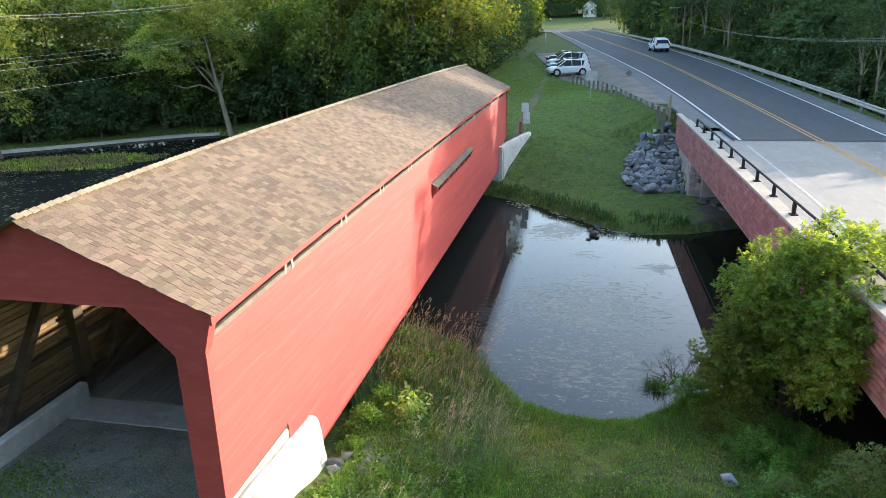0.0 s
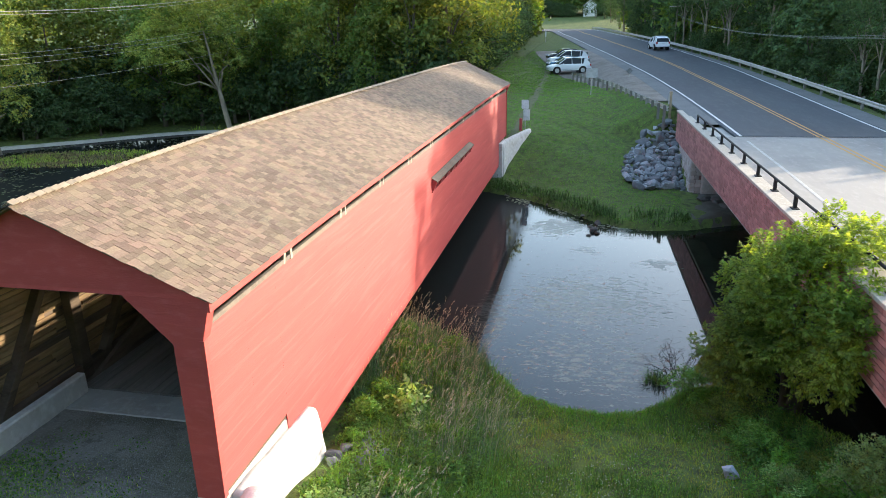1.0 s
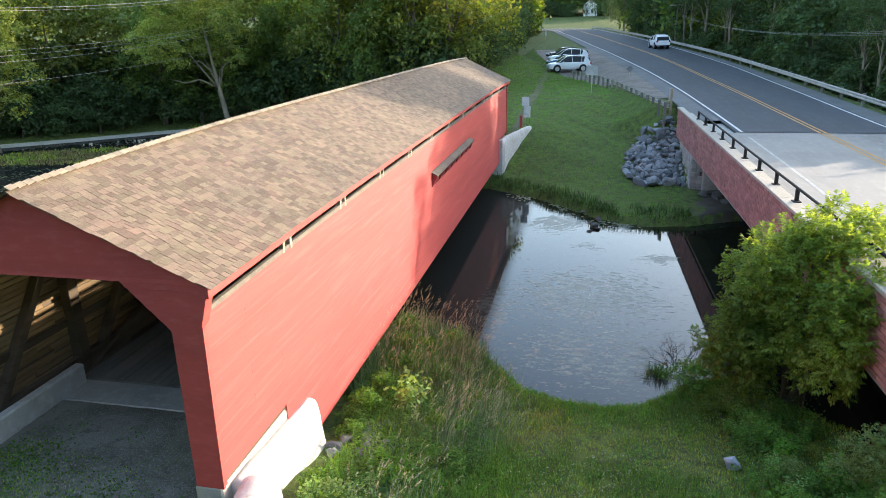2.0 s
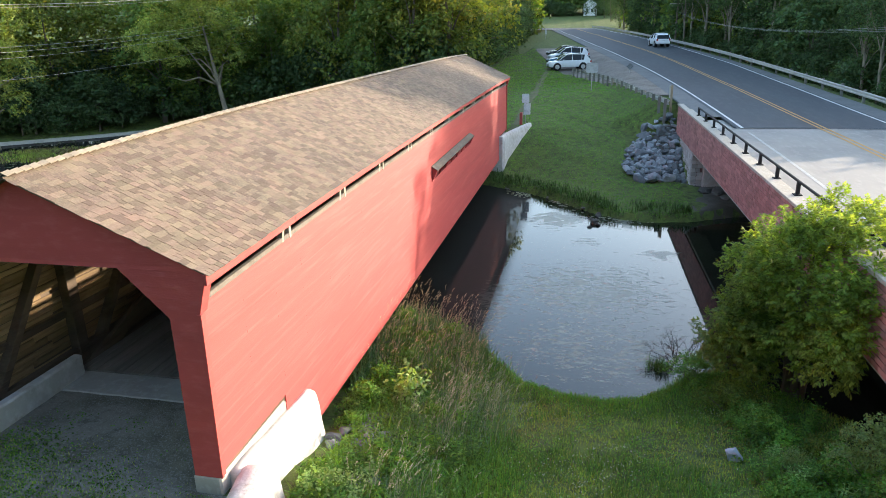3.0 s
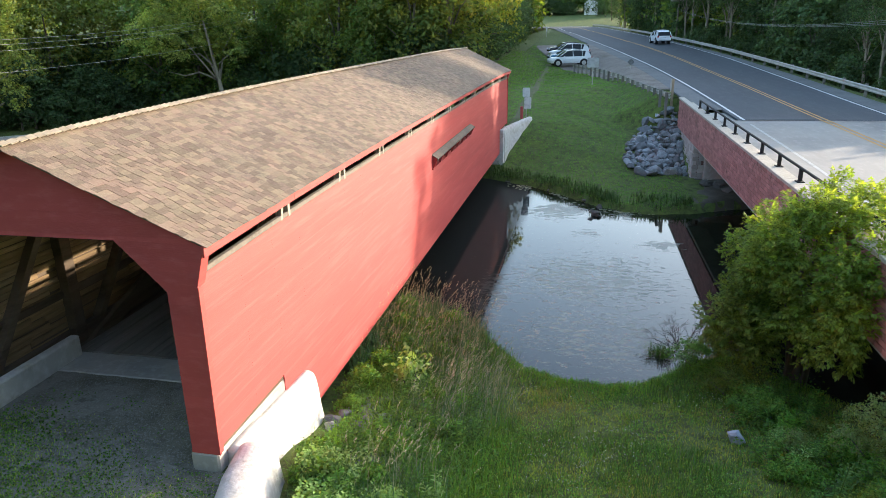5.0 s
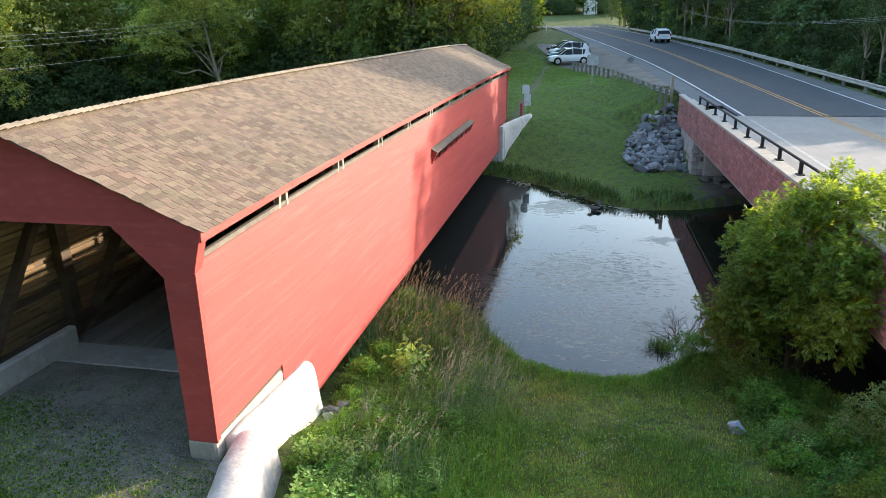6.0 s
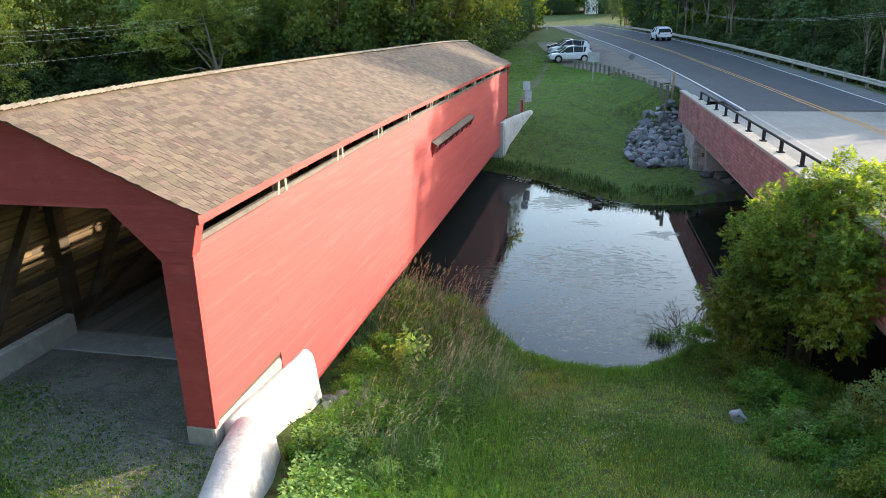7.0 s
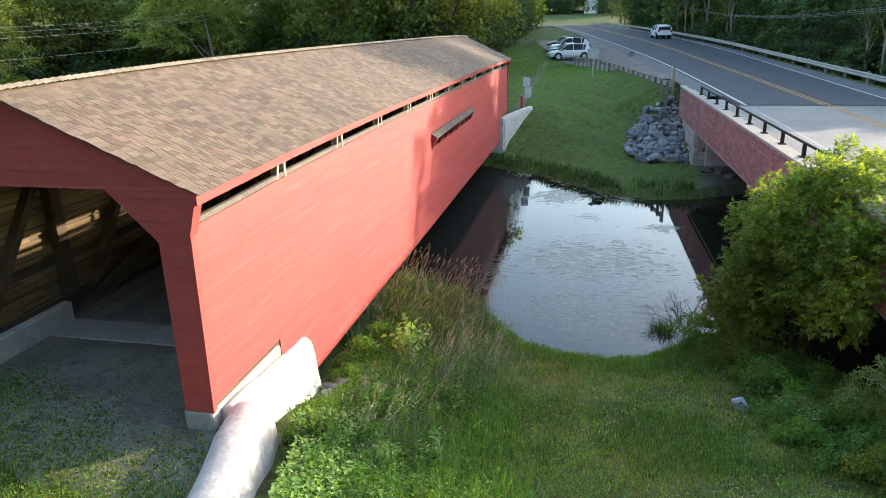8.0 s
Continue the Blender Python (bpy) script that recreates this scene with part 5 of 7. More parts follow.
while x < -22:
    plant(5, x, edge_y(x) + 5.5 + rw.uniform(-0.6, 1.2), rw.uniform(0.7, 0.95), rw.uniform(0.9, 1.3), rw.uniform(0, 6.3))
    x += rw.uniform(3.0, 4.0)
for x in np.arange(-60, -28, 3.2):
    plant(5, x, edge_y(x) + 9.5 + rw.uniform(-0.6, 0.6), 1.05, 1.1, rw.uniform(0, 6.3))
for y in np.arange(34, 130, 3.6):
    x = float(rail_right(y)) + rw.uniform(2.6, 3.6)
    plant(5, x, y + rw.uniform(-1, 1), rw.uniform(0.42, 0.55), rw.uniform(0.8, 1.2), rw.uniform(0, 6.3))
# thin trees out beyond the road, whose trunks streak the bridge's wall with shade
for k, aim in enumerate((13.2, 15.6, 18.0, 19.6, 21.2, 22.8, 24.4, 26.0, 27.4, 34.4, 36.2)):
    x = 29.0 + 2.3 * (k % 4)
    plant(6, x, aim + 0.90 * x, rw.uniform(0.74, 0.78) if k == 0 else rw.uniform(0.8, 0.94) if k < 2 else rw.uniform(1.0, 1.15), 1.0, k)
# along the left of the old road and the bend
for y in np.concatenate((np.arange(58, 100, 5.0), np.arange(100, 200, 9.0))):
    x0 = min(-6.9, float(line_left(y)) - 9.4 - max(0, (y - 110)) * 0.06)
    for d in ((0, 5.5, 12) if y < 100 else (0, 6)):
        plant(7 if y > 125 else rw.choice((8, 0, 8, 2) if d else (8, 8, 4)), x0 - d + rw.uniform(-1, 0.8), y + rw.uniform(-2, 2), rw.uniform(0.85, 1.1), rw.uniform(0.62, 0.76) if y < 110 else rw.uniform(0.75, 0.95), rw.uniform(0, 6.3))
# wood beyond the road: low where it lets the sun on to the bridge, higher further on
for y in np.concatenate((np.arange(14, 130, 4.4), np.arange(130, 195, 8.0))):
    for d, gap in (((2.6, 0), (6.5, 1), (12, 2), (19, 3)) if y < 90 else ((2.6, 0), (7, 1))):
        x = float(rail_right(y)) + d + rw.uniform(-0.8, 1.2) + (4 if y > 130 else 0)
        yy = y + rw.uniform(-1.6, 1.6)
        ray = yy - x * 0.90
        cap = (3.4 if ray > 20 and not 28 < ray < 33 else -1.5 if ray > 28 else -4.4 if ray < 5 else -3.6 if ray < 8 else -2.6) + 0.30 * x
        free = 1.0 if ray > 37 else 0.0
        z0 = height(x, yy)
        k = rw.choice((8, 8, 0)) if d > 3 else rw.choice((9, 9, 4))
        k = 7 if ((yy < 34 and d > 3) or d > 11 or (d > 6 and yy > 95)) else k
        hts = (15, 16, 12.5, 17.5, 8.0, 6.0, 15.0, 15.0, 13.5, 15.0)[k]
        want = min(1.1, rw.uniform(0.85, 1.1))
        low = (cap - z0) / hts
        sc = want * free + min(want, low) * (1 - free)
        if sc < 0.2:
            continue
        plant(k, x, yy, max(0.55, sc) if sc > 0.55 else sc * 1.5, 1.0 if sc > 0.55 else 0.67, rw.uniform(0, 6.3))
# far rise behind the bend
for row, y in enumerate((306, 320, 336)):
    for x in np.arange(-50, 44, 5.5):
        if row == 0 and -3 < x < 8:
            continue
        plant(7, x + rw.uniform(-2, 2), y + rw.uniform(-3, 3), rw.uniform(1.2, 1.6), rw.uniform(0.9, 1.1), rw.uniform(0, 6.3))
for x, y in ((5.4, 287), (9.0, 280), (13, 270), (11, 255), (15, 246), (17, 230), (13, 224), (19, 214), (22, 240)):
    plant(8, x, y, rw.uniform(0.75, 0.95), 0.9, rw.uniform(0, 6.3))
for x in np.arange(-46, 30, 4.5):
    if not -2 < x < 5:
        plant(5, x, 299 + rw.uniform(-1, 1), rw.uniform(0.8, 1.1), 1.0, rw.uniform(0, 6.3))
# unseen trees added behind the camera, near side of the creek, to block skylight
for k in range(28):
    a = radians(-8 + 196 * k / 27)
    r = rw.uniform(22, 32)
    x, y = 4 - r * math.cos(a) * 1.25, -10 - r * math.sin(a)
    if x > 24 and y > -12:
        continue
    plant(7, x, y, rw.uniform(1.15, 1.35), rw.uniform(0.88, 1.02), rw.uniform(0, 6.3))

# the free-standing trees on the left bank
lone = tree("tree", (-26.9, 49.5, height(-26.9, 49.5) - 0.2), LEAF_Y, 31, 4.4, 15.0, 6.3, 21000, 0.21, 0.30, "open-crowned pale-barked tree leaning over the creek", PALEBARK, arms=4, open_=0.36)
g = Geo()
g.tube([(-0.2, 0, 5.4), (-1.6, 0, 6.0), (-3.0, -0.2, 5.7), (-4.6, -0.2, 6.1)], [0.1, 0.08, 0.06, 0.02], 6)
g.tube([(-0.1, 0, 6.6), (-1.0, 0, 7.6), (-2.4, 0.1, 7.5)], [0.09, 0.07, 0.02], 6)
me, cs = crown("side_crown", LEAF_Y, 35, 3.0, 4.6, 6.6, 8000, 0.2, open_=0.3)
me.transform(Matrix.Translation((-4.2, -0.6, 0)))
part("side_crown", me, lone)
part("dead_limb", g.mesh("dead_limb", PALEBARK, smooth=True), lone, "bare broken limb")
for limb in lone.children:
    limb.data.transform(Matrix(((1, 0, -0.2, 0), (0, 1, 0, 0), (0, 0, 1, 0), (0, 0, 0, 1))))
tree("tree", (-43.0, 39.2, height(-43, 40.5)), LEAF_Y, 33, 4.6, 14.0, 2.6, 15000, 0.24, 0.34, "sunlit yellow-green tree at the creek's far edge", PALEBARK, open_=0.3)


def compound_leaves(p, d, rnd, count=8, shoot=0.32, leaf=0.115):
    """Shoots at p along d, each with leaves of five drooping leaflets."""
    n = len(p)
    k = np.tile(np.arange(count), n)
    p, d = np.repeat(p, count, 0), np.repeat(d, count, 0)
    t = ((k + 0.6) / count)[:, None]
    u = np.cross(d, np.array((0.3, 0.2, 0.93)))
    u /= np.linalg.norm(u, axis=1)[:, None] + 1e-9
    w = np.cross(d, u)
    phi = (2.4 * k + np.repeat(rnd.uniform(0, 6.3, n), count))[:, None]
    base = p + d * shoot * t
    r = d * (0.3 + 0.6 * t) + (np.cos(phi) * u + np.sin(phi) * w) * (1.05 - 0.5 * t) + rnd.normal(0, 0.2, p.shape)
    r[:, 2] -= 0.1
    r /= np.linalg.norm(r, axis=1)[:, None]
    s = np.cross(r, np.array((0, 0, 1.0)))
    s /= np.linalg.norm(s, axis=1)[:, None] + 1e-9
    up = np.cross(s, r)
    size = leaf * rnd.uniform(0.75, 1.25, (len(p), 1))
    out = []
    for along, side, length in ((1.75, 0.0, 1.25), (1.25, 0.75, 1.0), (1.25, -0.75, 1.0), (0.65, 0.7, 0.85), (0.65, -0.7, 0.85)):
        a = r * (1.0 if side == 0 else 0.65) + s * side - np.array((0, 0, 0.4)) + rnd.normal(0, 0.15, p.shape)
        a /= np.linalg.norm(a, axis=1)[:, None]
        c = base + (r * along + s * side * 0.65) * size * 0.75
        b = np.cross(up, a)
        b /= np.linalg.norm(b, axis=1)[:, None] + 1e-9
        nn = np.cross(a, b)
        l = size * length * 0.5
        out.append(np.stack((c - a * l, c + b * l * 0.46 + nn * l * 0.12, c + a * l, c - b * l * 0.46 + nn * l * 0.12), 1))
    return np.concatenate(out)


def leaf_mass(name, seed, lobes, shoots, mat, leaf):
    """Foliage on a set of rounded lobes (x, y, z, r, h), with shoots that turn up towards the light."""
    rnd = np.random.default_rng(seed)
    pts, dirs = [], []
    mid = np.mean([c[:3] for c in lobes], axis=0)
    for x, y, z, r, h in lobes:
        for share, fill in ((1.0, 1.0), (0.35, 0.62)):
            n = max(4, int(shoots * share * r * r))
            d = rnd.normal(0, 1, (n, 3))
            d /= np.linalg.norm(d, axis=1)[:, None]
            d = d[((d * (np.array((x, y, z)) - mid + 1e-3)).sum(1) > -0.35 * r) | (d[:, 2] > 0.3)]
            pts.append(np.array((x, y, z)) + d * np.array((r, r, h)) * fill * rnd.uniform(0.8, 1.12, (len(d), 1)))
            v = d + np.array((0, 0, 0.55)) + rnd.normal(0, 0.25, d.shape)
            dirs.append(v / np.linalg.norm(v, axis=1)[:, None])
    q = compound_leaves(np.concatenate(pts), np.concatenate(dirs), rnd, leaf=leaf)
    return quads(name, q, mat)


def ring_of_lobes(seed, count, rx, base, rz, lump):
    """Lobes spread over the outside of a rounded mass, larger at its waist."""
    rnd = np.random.default_rng(seed)
    cs = []
    for k in range(count):
        a, h = 2.4 * k + rnd.uniform(-0.4, 0.4), (k + 0.5) / count
        r = rx * 0.8 * math.sqrt(max(0.04, 1 - (2 * h - 0.88) ** 2))
        q = lump * rnd.uniform(0.75, 1.3)
        cs.append((r * math.cos(a), r * math.sin(a), base + rz * (0.06 + 0.86 * h), q, q * rnd.uniform(0.75, 1.0)))
    return cs


def box_elder():
    """The big bush beside the road bridge, leaning over its parapet."""
    t = thing("bush", (10.5, 8.2, -1.9), "large rounded box elder bush with fresh green leaves", "bush")
    clear = lambda c: c[0] < 0.3 or c[2] > 3.75
    cs = [c for c in ((x + 0.12, y, z, r, h) for x, y, z, r, h in ring_of_lobes(51, 52, 1.45, 0.75, 3.25, 0.41)) if clear(c)]
    cs += [(0.5, -0.4, 3.75, 0.42, 0.36), (1.0, 0.3, 3.95, 0.45, 0.34), (1.35, -0.5, 3.9, 0.42, 0.32), (1.5, 0.6, 3.85, 0.42, 0.32), (0.7, 0.9, 4.0, 0.45, 0.36), (0.9, -1.0, 3.7, 0.4, 0.3)]
    cs += [(0.15 + 0.12 * (k % 2), -1.35 - 0.12 * (k % 3), 1.15 + 0.42 * k, 0.4, 0.36) for k in range(6)]
    cs += [(0.1 + 0.1 * (k % 2), -1.9 - 0.12 * (k % 3), 1.65 + 0.42 * k, 0.38, 0.34) for k in range(4)]
    part("crown", leaf_mass("crown", 52, cs, 210, LEAF_BUSH, 0.09), t)
    low = [(x - 1.35, y - 0.1, z, r, h) for x, y, z, r, h in ring_of_lobes(53, 18, 0.62, 0.35, 1.65, 0.3)]
    part("low_crown", leaf_mass("low_crown", 54, low, 230, LEAF_BUSH, 0.085), t)
    back = [c for c in ((x - 0.2, y + 1.7, z, r, h) for x, y, z, r, h in ring_of_lobes(55, 20, 1.2, 0.8, 2.7, 0.42)) if clear(c)]
    part("back_crown", leaf_mass("back_crown", 56, back, 120, LEAF_BUSH, 0.09), t)
    for k, c in enumerate(cs[4:40:4]):
        a = k * 0.7
        g = Geo().tube([(0.2 * math.cos(a), 0.2 * math.sin(a), -0.4), (c[0] * 0.4, c[1] * 0.4, c[2] * 0.5), c[:3]], [0.09, 0.06, 0.015], 6)
        part("stem", g.mesh("stem", BARK, smooth=True), t)


box_elder()


def shrub(place, rx, h, leaves, size, mat, seed, label, name="shrub", lobes=8, sprays=60):
    t = thing(name, place, label, "shrub")
    me, cs = crown("foliage", mat, seed, rx, h, -0.1, leaves, size, lobes=lobes, open_=0.2, sprays=sprays, oval=True)
    for k, c in enumerate(cs[:5]):
        g = Geo().tube([(0.03 * k, 0, -0.1), (c[0] * 0.45, c[1] * 0.45, c[2] * 0.5), c[:3]], [0.02, 0.015, 0.006], 5)
        part("stem", g.mesh("stem", BARK, smooth=True), t)
    part("foliage", me, t)


for k, (x, y, r, h) in enumerate(((8.8, 6.9, 0.8, 0.9), (9.3, 5.5, 0.7, 0.7), (9.2, 6.2, 0.7, 0.7), (10.2, 4.6, 0.6, 0.55), (9.9, 3.4, 0.6, 0.7), (8.2, 8.3, 0.7, 0.9), (10.9, 2.6, 0.9, 1.3), (11.2, 3.9, 0.5, 0.5), (9.0, 2.6, 0.5, 0.5), (9.6, 1.2, 0.6, 0.7), (10.3, 1.6, 0.7, 1.0))):
    shrub((x, y, height(x, y)), r, h, 4600, 0.055, (LEAF_BUSH, WEED, WEED)[k % 3], 200 + k, "tangled green weeds and saplings on the bank")
SILVERY = leafy("silvery_leaves", (0.19, 0.27, 0.10), spread=0.3, hue=0.02, by="island")
shrub((10.5, 3.3, height(10.5, 3.3)), 0.8, 1.6, 8000, 0.05, SILVERY, 250, "pale green willowy shrub on the bank", lobes=10)
shrub((9.3, 3.9, height(9.3, 3.9)), 0.45, 0.6, 2600, 0.045, SILVERY, 251, "pale green low shrub beside the boulder", lobes=7)
shrub((1.52, 5.35, height(1.52, 5.35)), 0.36, 1.2, 420, 0.15, LIME, 240, "young shrub with large lime-green leaves", lobes=7, sprays=15)
for k, (x, y, r, h) in enumerate(((0.65, 5.0, 0.5, 0.8), (0.7, 6.2, 0.6, 0.9), (0.9, 7.6, 0.6, 0.8), (0.5, 8.8, 0.7, 0.8), (1.9, 7.3, 0.5, 0.7), (0.2, 10.1, 0.7, 0.8), (2.3, 4.5, 0.4, 0.55), (2.6, 6.6, 0.5, 0.6))):
    shrub((x, y, height(x, y)), r, h, 2200, 0.075, WEED, 260 + k, "leafy weeds growing beside the abutment")


for k, (x, y, r, h) in enumerate(((0.62, 3.95, 0.34, 0.45), (0.45, 4.5, 0.36, 0.6), (1.05, 4.75, 0.36, 0.5), (0.35, 5.4, 0.38, 0.7), (1.0, 5.7, 0.4, 0.65), (0.3, 6.9, 0.4, 0.7), (1.35, 6.6, 0.4, 0.7), (0.3, 7.9, 0.42, 0.75), (1.5, 8.3, 0.4, 0.6), (0.1, 9.2, 0.45, 0.7))):
    shrub((x, y, height(x, y)), r, h, 1500, 0.06, (WEED, WEED_D)[k % 2], 280 + k, "leafy weeds crowding under the red wall", "weed", 7)


rk = random.Random(77)
for k in range(26):
    x, y = rk.uniform(0.75, 3.6), rk.uniform(-0.8, 9.6)
    if y > shore_near(x) - 0.4 or (x < 1.9 and 1.9 < y < 4.2) or (x < 1.2 and y < 1.2) or x + 0.25 * (y - 4) > 3.3:
        continue
    m, label = ((WEED_D, "dark leafy weed clump on the bank"), (WEED, "leafy green weed clump on the bank"), (LIME, "bright yellow-green weed clump on the bank"))[(0, 1, 0, 1, 2 if y < 1.5 else 1)[k % 5]]
    shrub((x, y, height(x, y)), rk.uniform(0.22, 0.42), rk.uniform(0.35, 0.75), 700, rk.uniform(0.05, 0.1), m, 300 + k, label, "weed", 6)


def stalk_weed(mat, seed, h, leaf, label):
    """An upright weed: a stem with narrow drooping leaves in pairs up its height and a tuft at the top."""
    rnd = np.random.default_rng(seed)
    t = thing("tall_weed", (0, 0, 0), label, "weed", "tall weeds")
    lean = rnd.normal(0, 0.08, 2)
    tops = [(0.0, 0.0, 1.0), (0.14, 0.08, 0.8), (-0.12, 0.1, 0.72), (0.03, -0.15, 0.85)]
    q = []
    for k, (ox, oy, top) in enumerate(tops):
        tip = np.array((ox + lean[0], oy + lean[1], h * top))
        g = Geo().tube([(ox * 0.2, oy * 0.2, -0.06), tuple(tip * 0.5 + np.array((0.02, 0, 0))), tuple(tip)], [0.008, 0.006, 0.003], 4)
        part("stem", g.mesh("stem", mat), t)
        n = 26
        f = np.sort(rnd.uniform(0.12, 1.0, n))[:, None]
        a = (2.1 * np.arange(n) + rnd.uniform(0, 0.6, n))[:, None]
        out = np.concatenate((np.cos(a), np.sin(a), 0.45 - 0.75 * (1 - f)), 1)
        out /= np.linalg.norm(out, axis=1)[:, None]
        l = leaf * (1.15 - 0.55 * f) * rnd.uniform(0.75, 1.25, (n, 1))
        b = tip * f
        side = np.concatenate((-np.sin(a), np.cos(a), 0 * a), 1) * l * 0.15
        mid = b + out * l * 0.55
        end = b + out * l - np.array((0, 0, 1.0)) * l * 0.22
        q.append(np.stack((b, mid + side, end, mid - side), 1))
    part("leaves", quads("leaves", np.concatenate(q), mat), t)
    return t


def tall_weeds():
    kinds = [stalk_weed(WEED, 401, 0.62, 0.15, "upright leafy green weed on the bank"), stalk_weed(WEED_D, 402, 0.75, 0.13, "tall dark green weed on the bank"), stalk_weed(LUSH, 403, 0.5, 0.16, "bright green bushy weed on the bank"), stalk_weed(LIME, 404, 0.55, 0.12, "pale yellow-green weed on the bank")]
    rnd = random.Random(405)
    spots = []
    while len(spots) < 120:
        x, y = (rnd.uniform(0.85, 3.5), rnd.uniform(-1.9, 9.0)) if len(spots) < 84 else (rnd.uniform(8.5, 10.7), rnd.uniform(1.2, 7.2))
        if y > shore_near(x) - 0.3 or (x < 1.7 and 1.6 < y < 4.4) or (x < 1.25 + max(0.0, 0.4 - y) * 0.27 and y < 1.6):
            continue
        if (x < 4 and x + 0.25 * (y - 4) > 3.4) or any((x - a) ** 2 + (y - b) ** 2 < 0.05 for a, b in spots):
            continue
        spots.append((x, y))
    for k, (x, y) in enumerate(spots):
        m = Matrix.Translation((x, y, height(x, y))) @ Matrix.Rotation(rnd.uniform(0, 6.3), 4, "Z") @ Matrix.Scale(rnd.uniform(0.7, 1.25), 4)
        j = (0, 1, 2, 0, 1, 3 if y < 1.5 or x > 8 else 2)[k % 6]
        if k < 4:
            j = k
        ob = kinds[j] if k < 4 else copy_thing(kinds[j], Matrix.Identity(4))
        ob.matrix_basis = m


LUSH = leafy("lush_edge_grass", (0.15, 0.33, 0.045), spread=0.35, hue=0.02, by="island")
tall_weeds()


def twig_shrub(x, y):
    """The bare twiggy bush at the water."""
    g = Geo()
    rnd = random.Random(5)

    def grow(p, d, l, r, depth):
        q = p + d * l
        g.tube([p, p.lerp(q, 0.5) + Vector((rnd.gauss(0, 0.04), rnd.gauss(0, 0.04), 0)), q], [r, r * 0.8, r * 0.55], 4)
        if depth:
            for _ in range(3):
                e = (d + Vector((rnd.gauss(0, 0.5), rnd.gauss(0, 0.5), rnd.gauss(0.1, 0.35)))).normalized()
                grow(p.lerp(q, rnd.uniform(0.5, 1.0)), e, l * rnd.uniform(0.55, 0.8), r * 0.55, depth - 1)

    for k in range(5):
        grow(Vector((rnd.uniform(-0.2, 0.2), 0, 0)), Vector((rnd.uniform(-0.7, 0.3), rnd.uniform(-0.3, 0.3), 1)).normalized(), 0.7, 0.022, 3)
    single("twig_bush", g.mesh("twig_bush", BARK), "bare grey twiggy bush at the water's edge", "bush", (x, y, height(x, y) - 0.05))


twig_shrub(8.15, 9.9)


def blades(name, xy, low, high, width, mat, lean=0.35, seed=1, lift=None):
    """Grass: each blade a bent strip that tapers to its tip."""
    rnd = np.random.default_rng(seed)
    xy = np.asarray(xy)
    n = len(xy)
    z = ground_z(xy[:, 0], xy[:, 1]) + uneven(xy[:, 0], xy[:, 1]) - 0.015 if lift is None else lift
    p = np.column_stack((xy, np.broadcast_to(z, n)))
    h = rnd.uniform(low, high, n)[:, None]
    a = rnd.uniform(0, 2 * math.pi, n)
    d = np.column_stack((np.cos(a), np.sin(a), np.zeros(n)))
    s = np.column_stack((-np.sin(a), np.cos(a), np.zeros(n))) * width * rnd.uniform(0.6, 1.3, (n, 1))
    up = np.array((0, 0, 1.0))
    bend = rnd.uniform(0.1, 1.0, (n, 1)) * lean
    mid = p + up * h * 0.55 + d * h * bend * 0.35
    tip = p + up * h * (1 - 0.35 * bend) + d * h * bend
    return strips(name, np.stack((p - s, p + s, mid + s * 0.7, tip, mid - s * 0.7), 1), mat)


DRYGRASS = leafy("dry_grass_blades", (0.24, 0.23, 0.09), spread=0.35, hue=0.02, by="island")


def scatter(n, x0, x1, y0, y1, keep, seed):
    rnd = np.random.default_rng(seed)
    x, y = rnd.uniform(x0, x1, n), rnd.uniform(y0, y1, n)
    k = keep(x, y, rnd.random(n))
    return np.column_stack((x[k], y[k]))


def patchy(x, y):
    return 0.5 + 0.25 * np.sin(1.3 * x + 0.7 * y) + 0.25 * np.sin(0.9 * y - 1.9 * x + 1)


def stuff(name, me, label, category):
    return tagged(new(name, me), label, category, "", "stuff")


off_track = lambda x, y: ~((x > -5.4) & (x < np.where(y > 0.4, 0.85, 1.2 + (0.4 - y) * 0.27)) & (y < 3.6))
land_near = lambda x, y: (y < shore_near(x) - 0.05)
def mottle(x, y):
    """Uneven patches at several sizes, from 0 to 1."""
    v = 0.0
    for k, (f, a) in enumerate(((0.55, 1.0), (1.3, 0.8), (2.9, 0.6), (6.1, 0.45))):
        v = v + a * np.sin(f * (x * math.cos(k * 1.3) + y * math.sin(k * 1.3)) + 1.7 * np.sin(f * 0.7 * (y - x) + k) + 2.1 * k) * np.cos(f * 0.9 * (y * math.cos(k) - x * math.sin(k)) + k)
    return np.clip(0.5 + 0.42 * v, 0, 1)


near_land = lambda x, y: land_near(x, y) & off_track(x, y)
xy = scatter(120000, 0.8, 11.5, -3.5, 10.5, lambda x, y, r: near_land(x, y) & (r < 0.35 + 0.65 * mottle(x, y)), 1)
stuff("lawn_grass", blades("lawn_grass", xy, 0.03, 0.13, 0.005, GRASS, 0.9, 2), "short green grass with clover on the near bank", "grass")
xy = scatter(110000, 0.8, 11.5, -3.5, 10.5, lambda x, y, r: near_land(x, y) & (r < 1.1 * smooth(0.55, 0.9, mottle(x + 9, 1.2 * y - 4))), 91)
stuff("rough_grass", blades("rough_grass", xy, 0.08, 0.26, 0.005, WEED_D, 0.9, 92), "clumps of longer dark green grass in the lawn", "grass")
xy = scatter(70000, 0.8, 11.5, -3.5, 10.5, lambda x, y, r: near_land(x, y) & (r < 0.9 * smooth(0.5, 0.9, mottle(1.4 * x - 3, y + 7))), 93)
stuff("dry_grass", blades("dry_grass", xy, 0.05, 0.16, 0.004, DRYGRASS, 0.9, 94), "yellowing dry blades in the lawn", "grass")
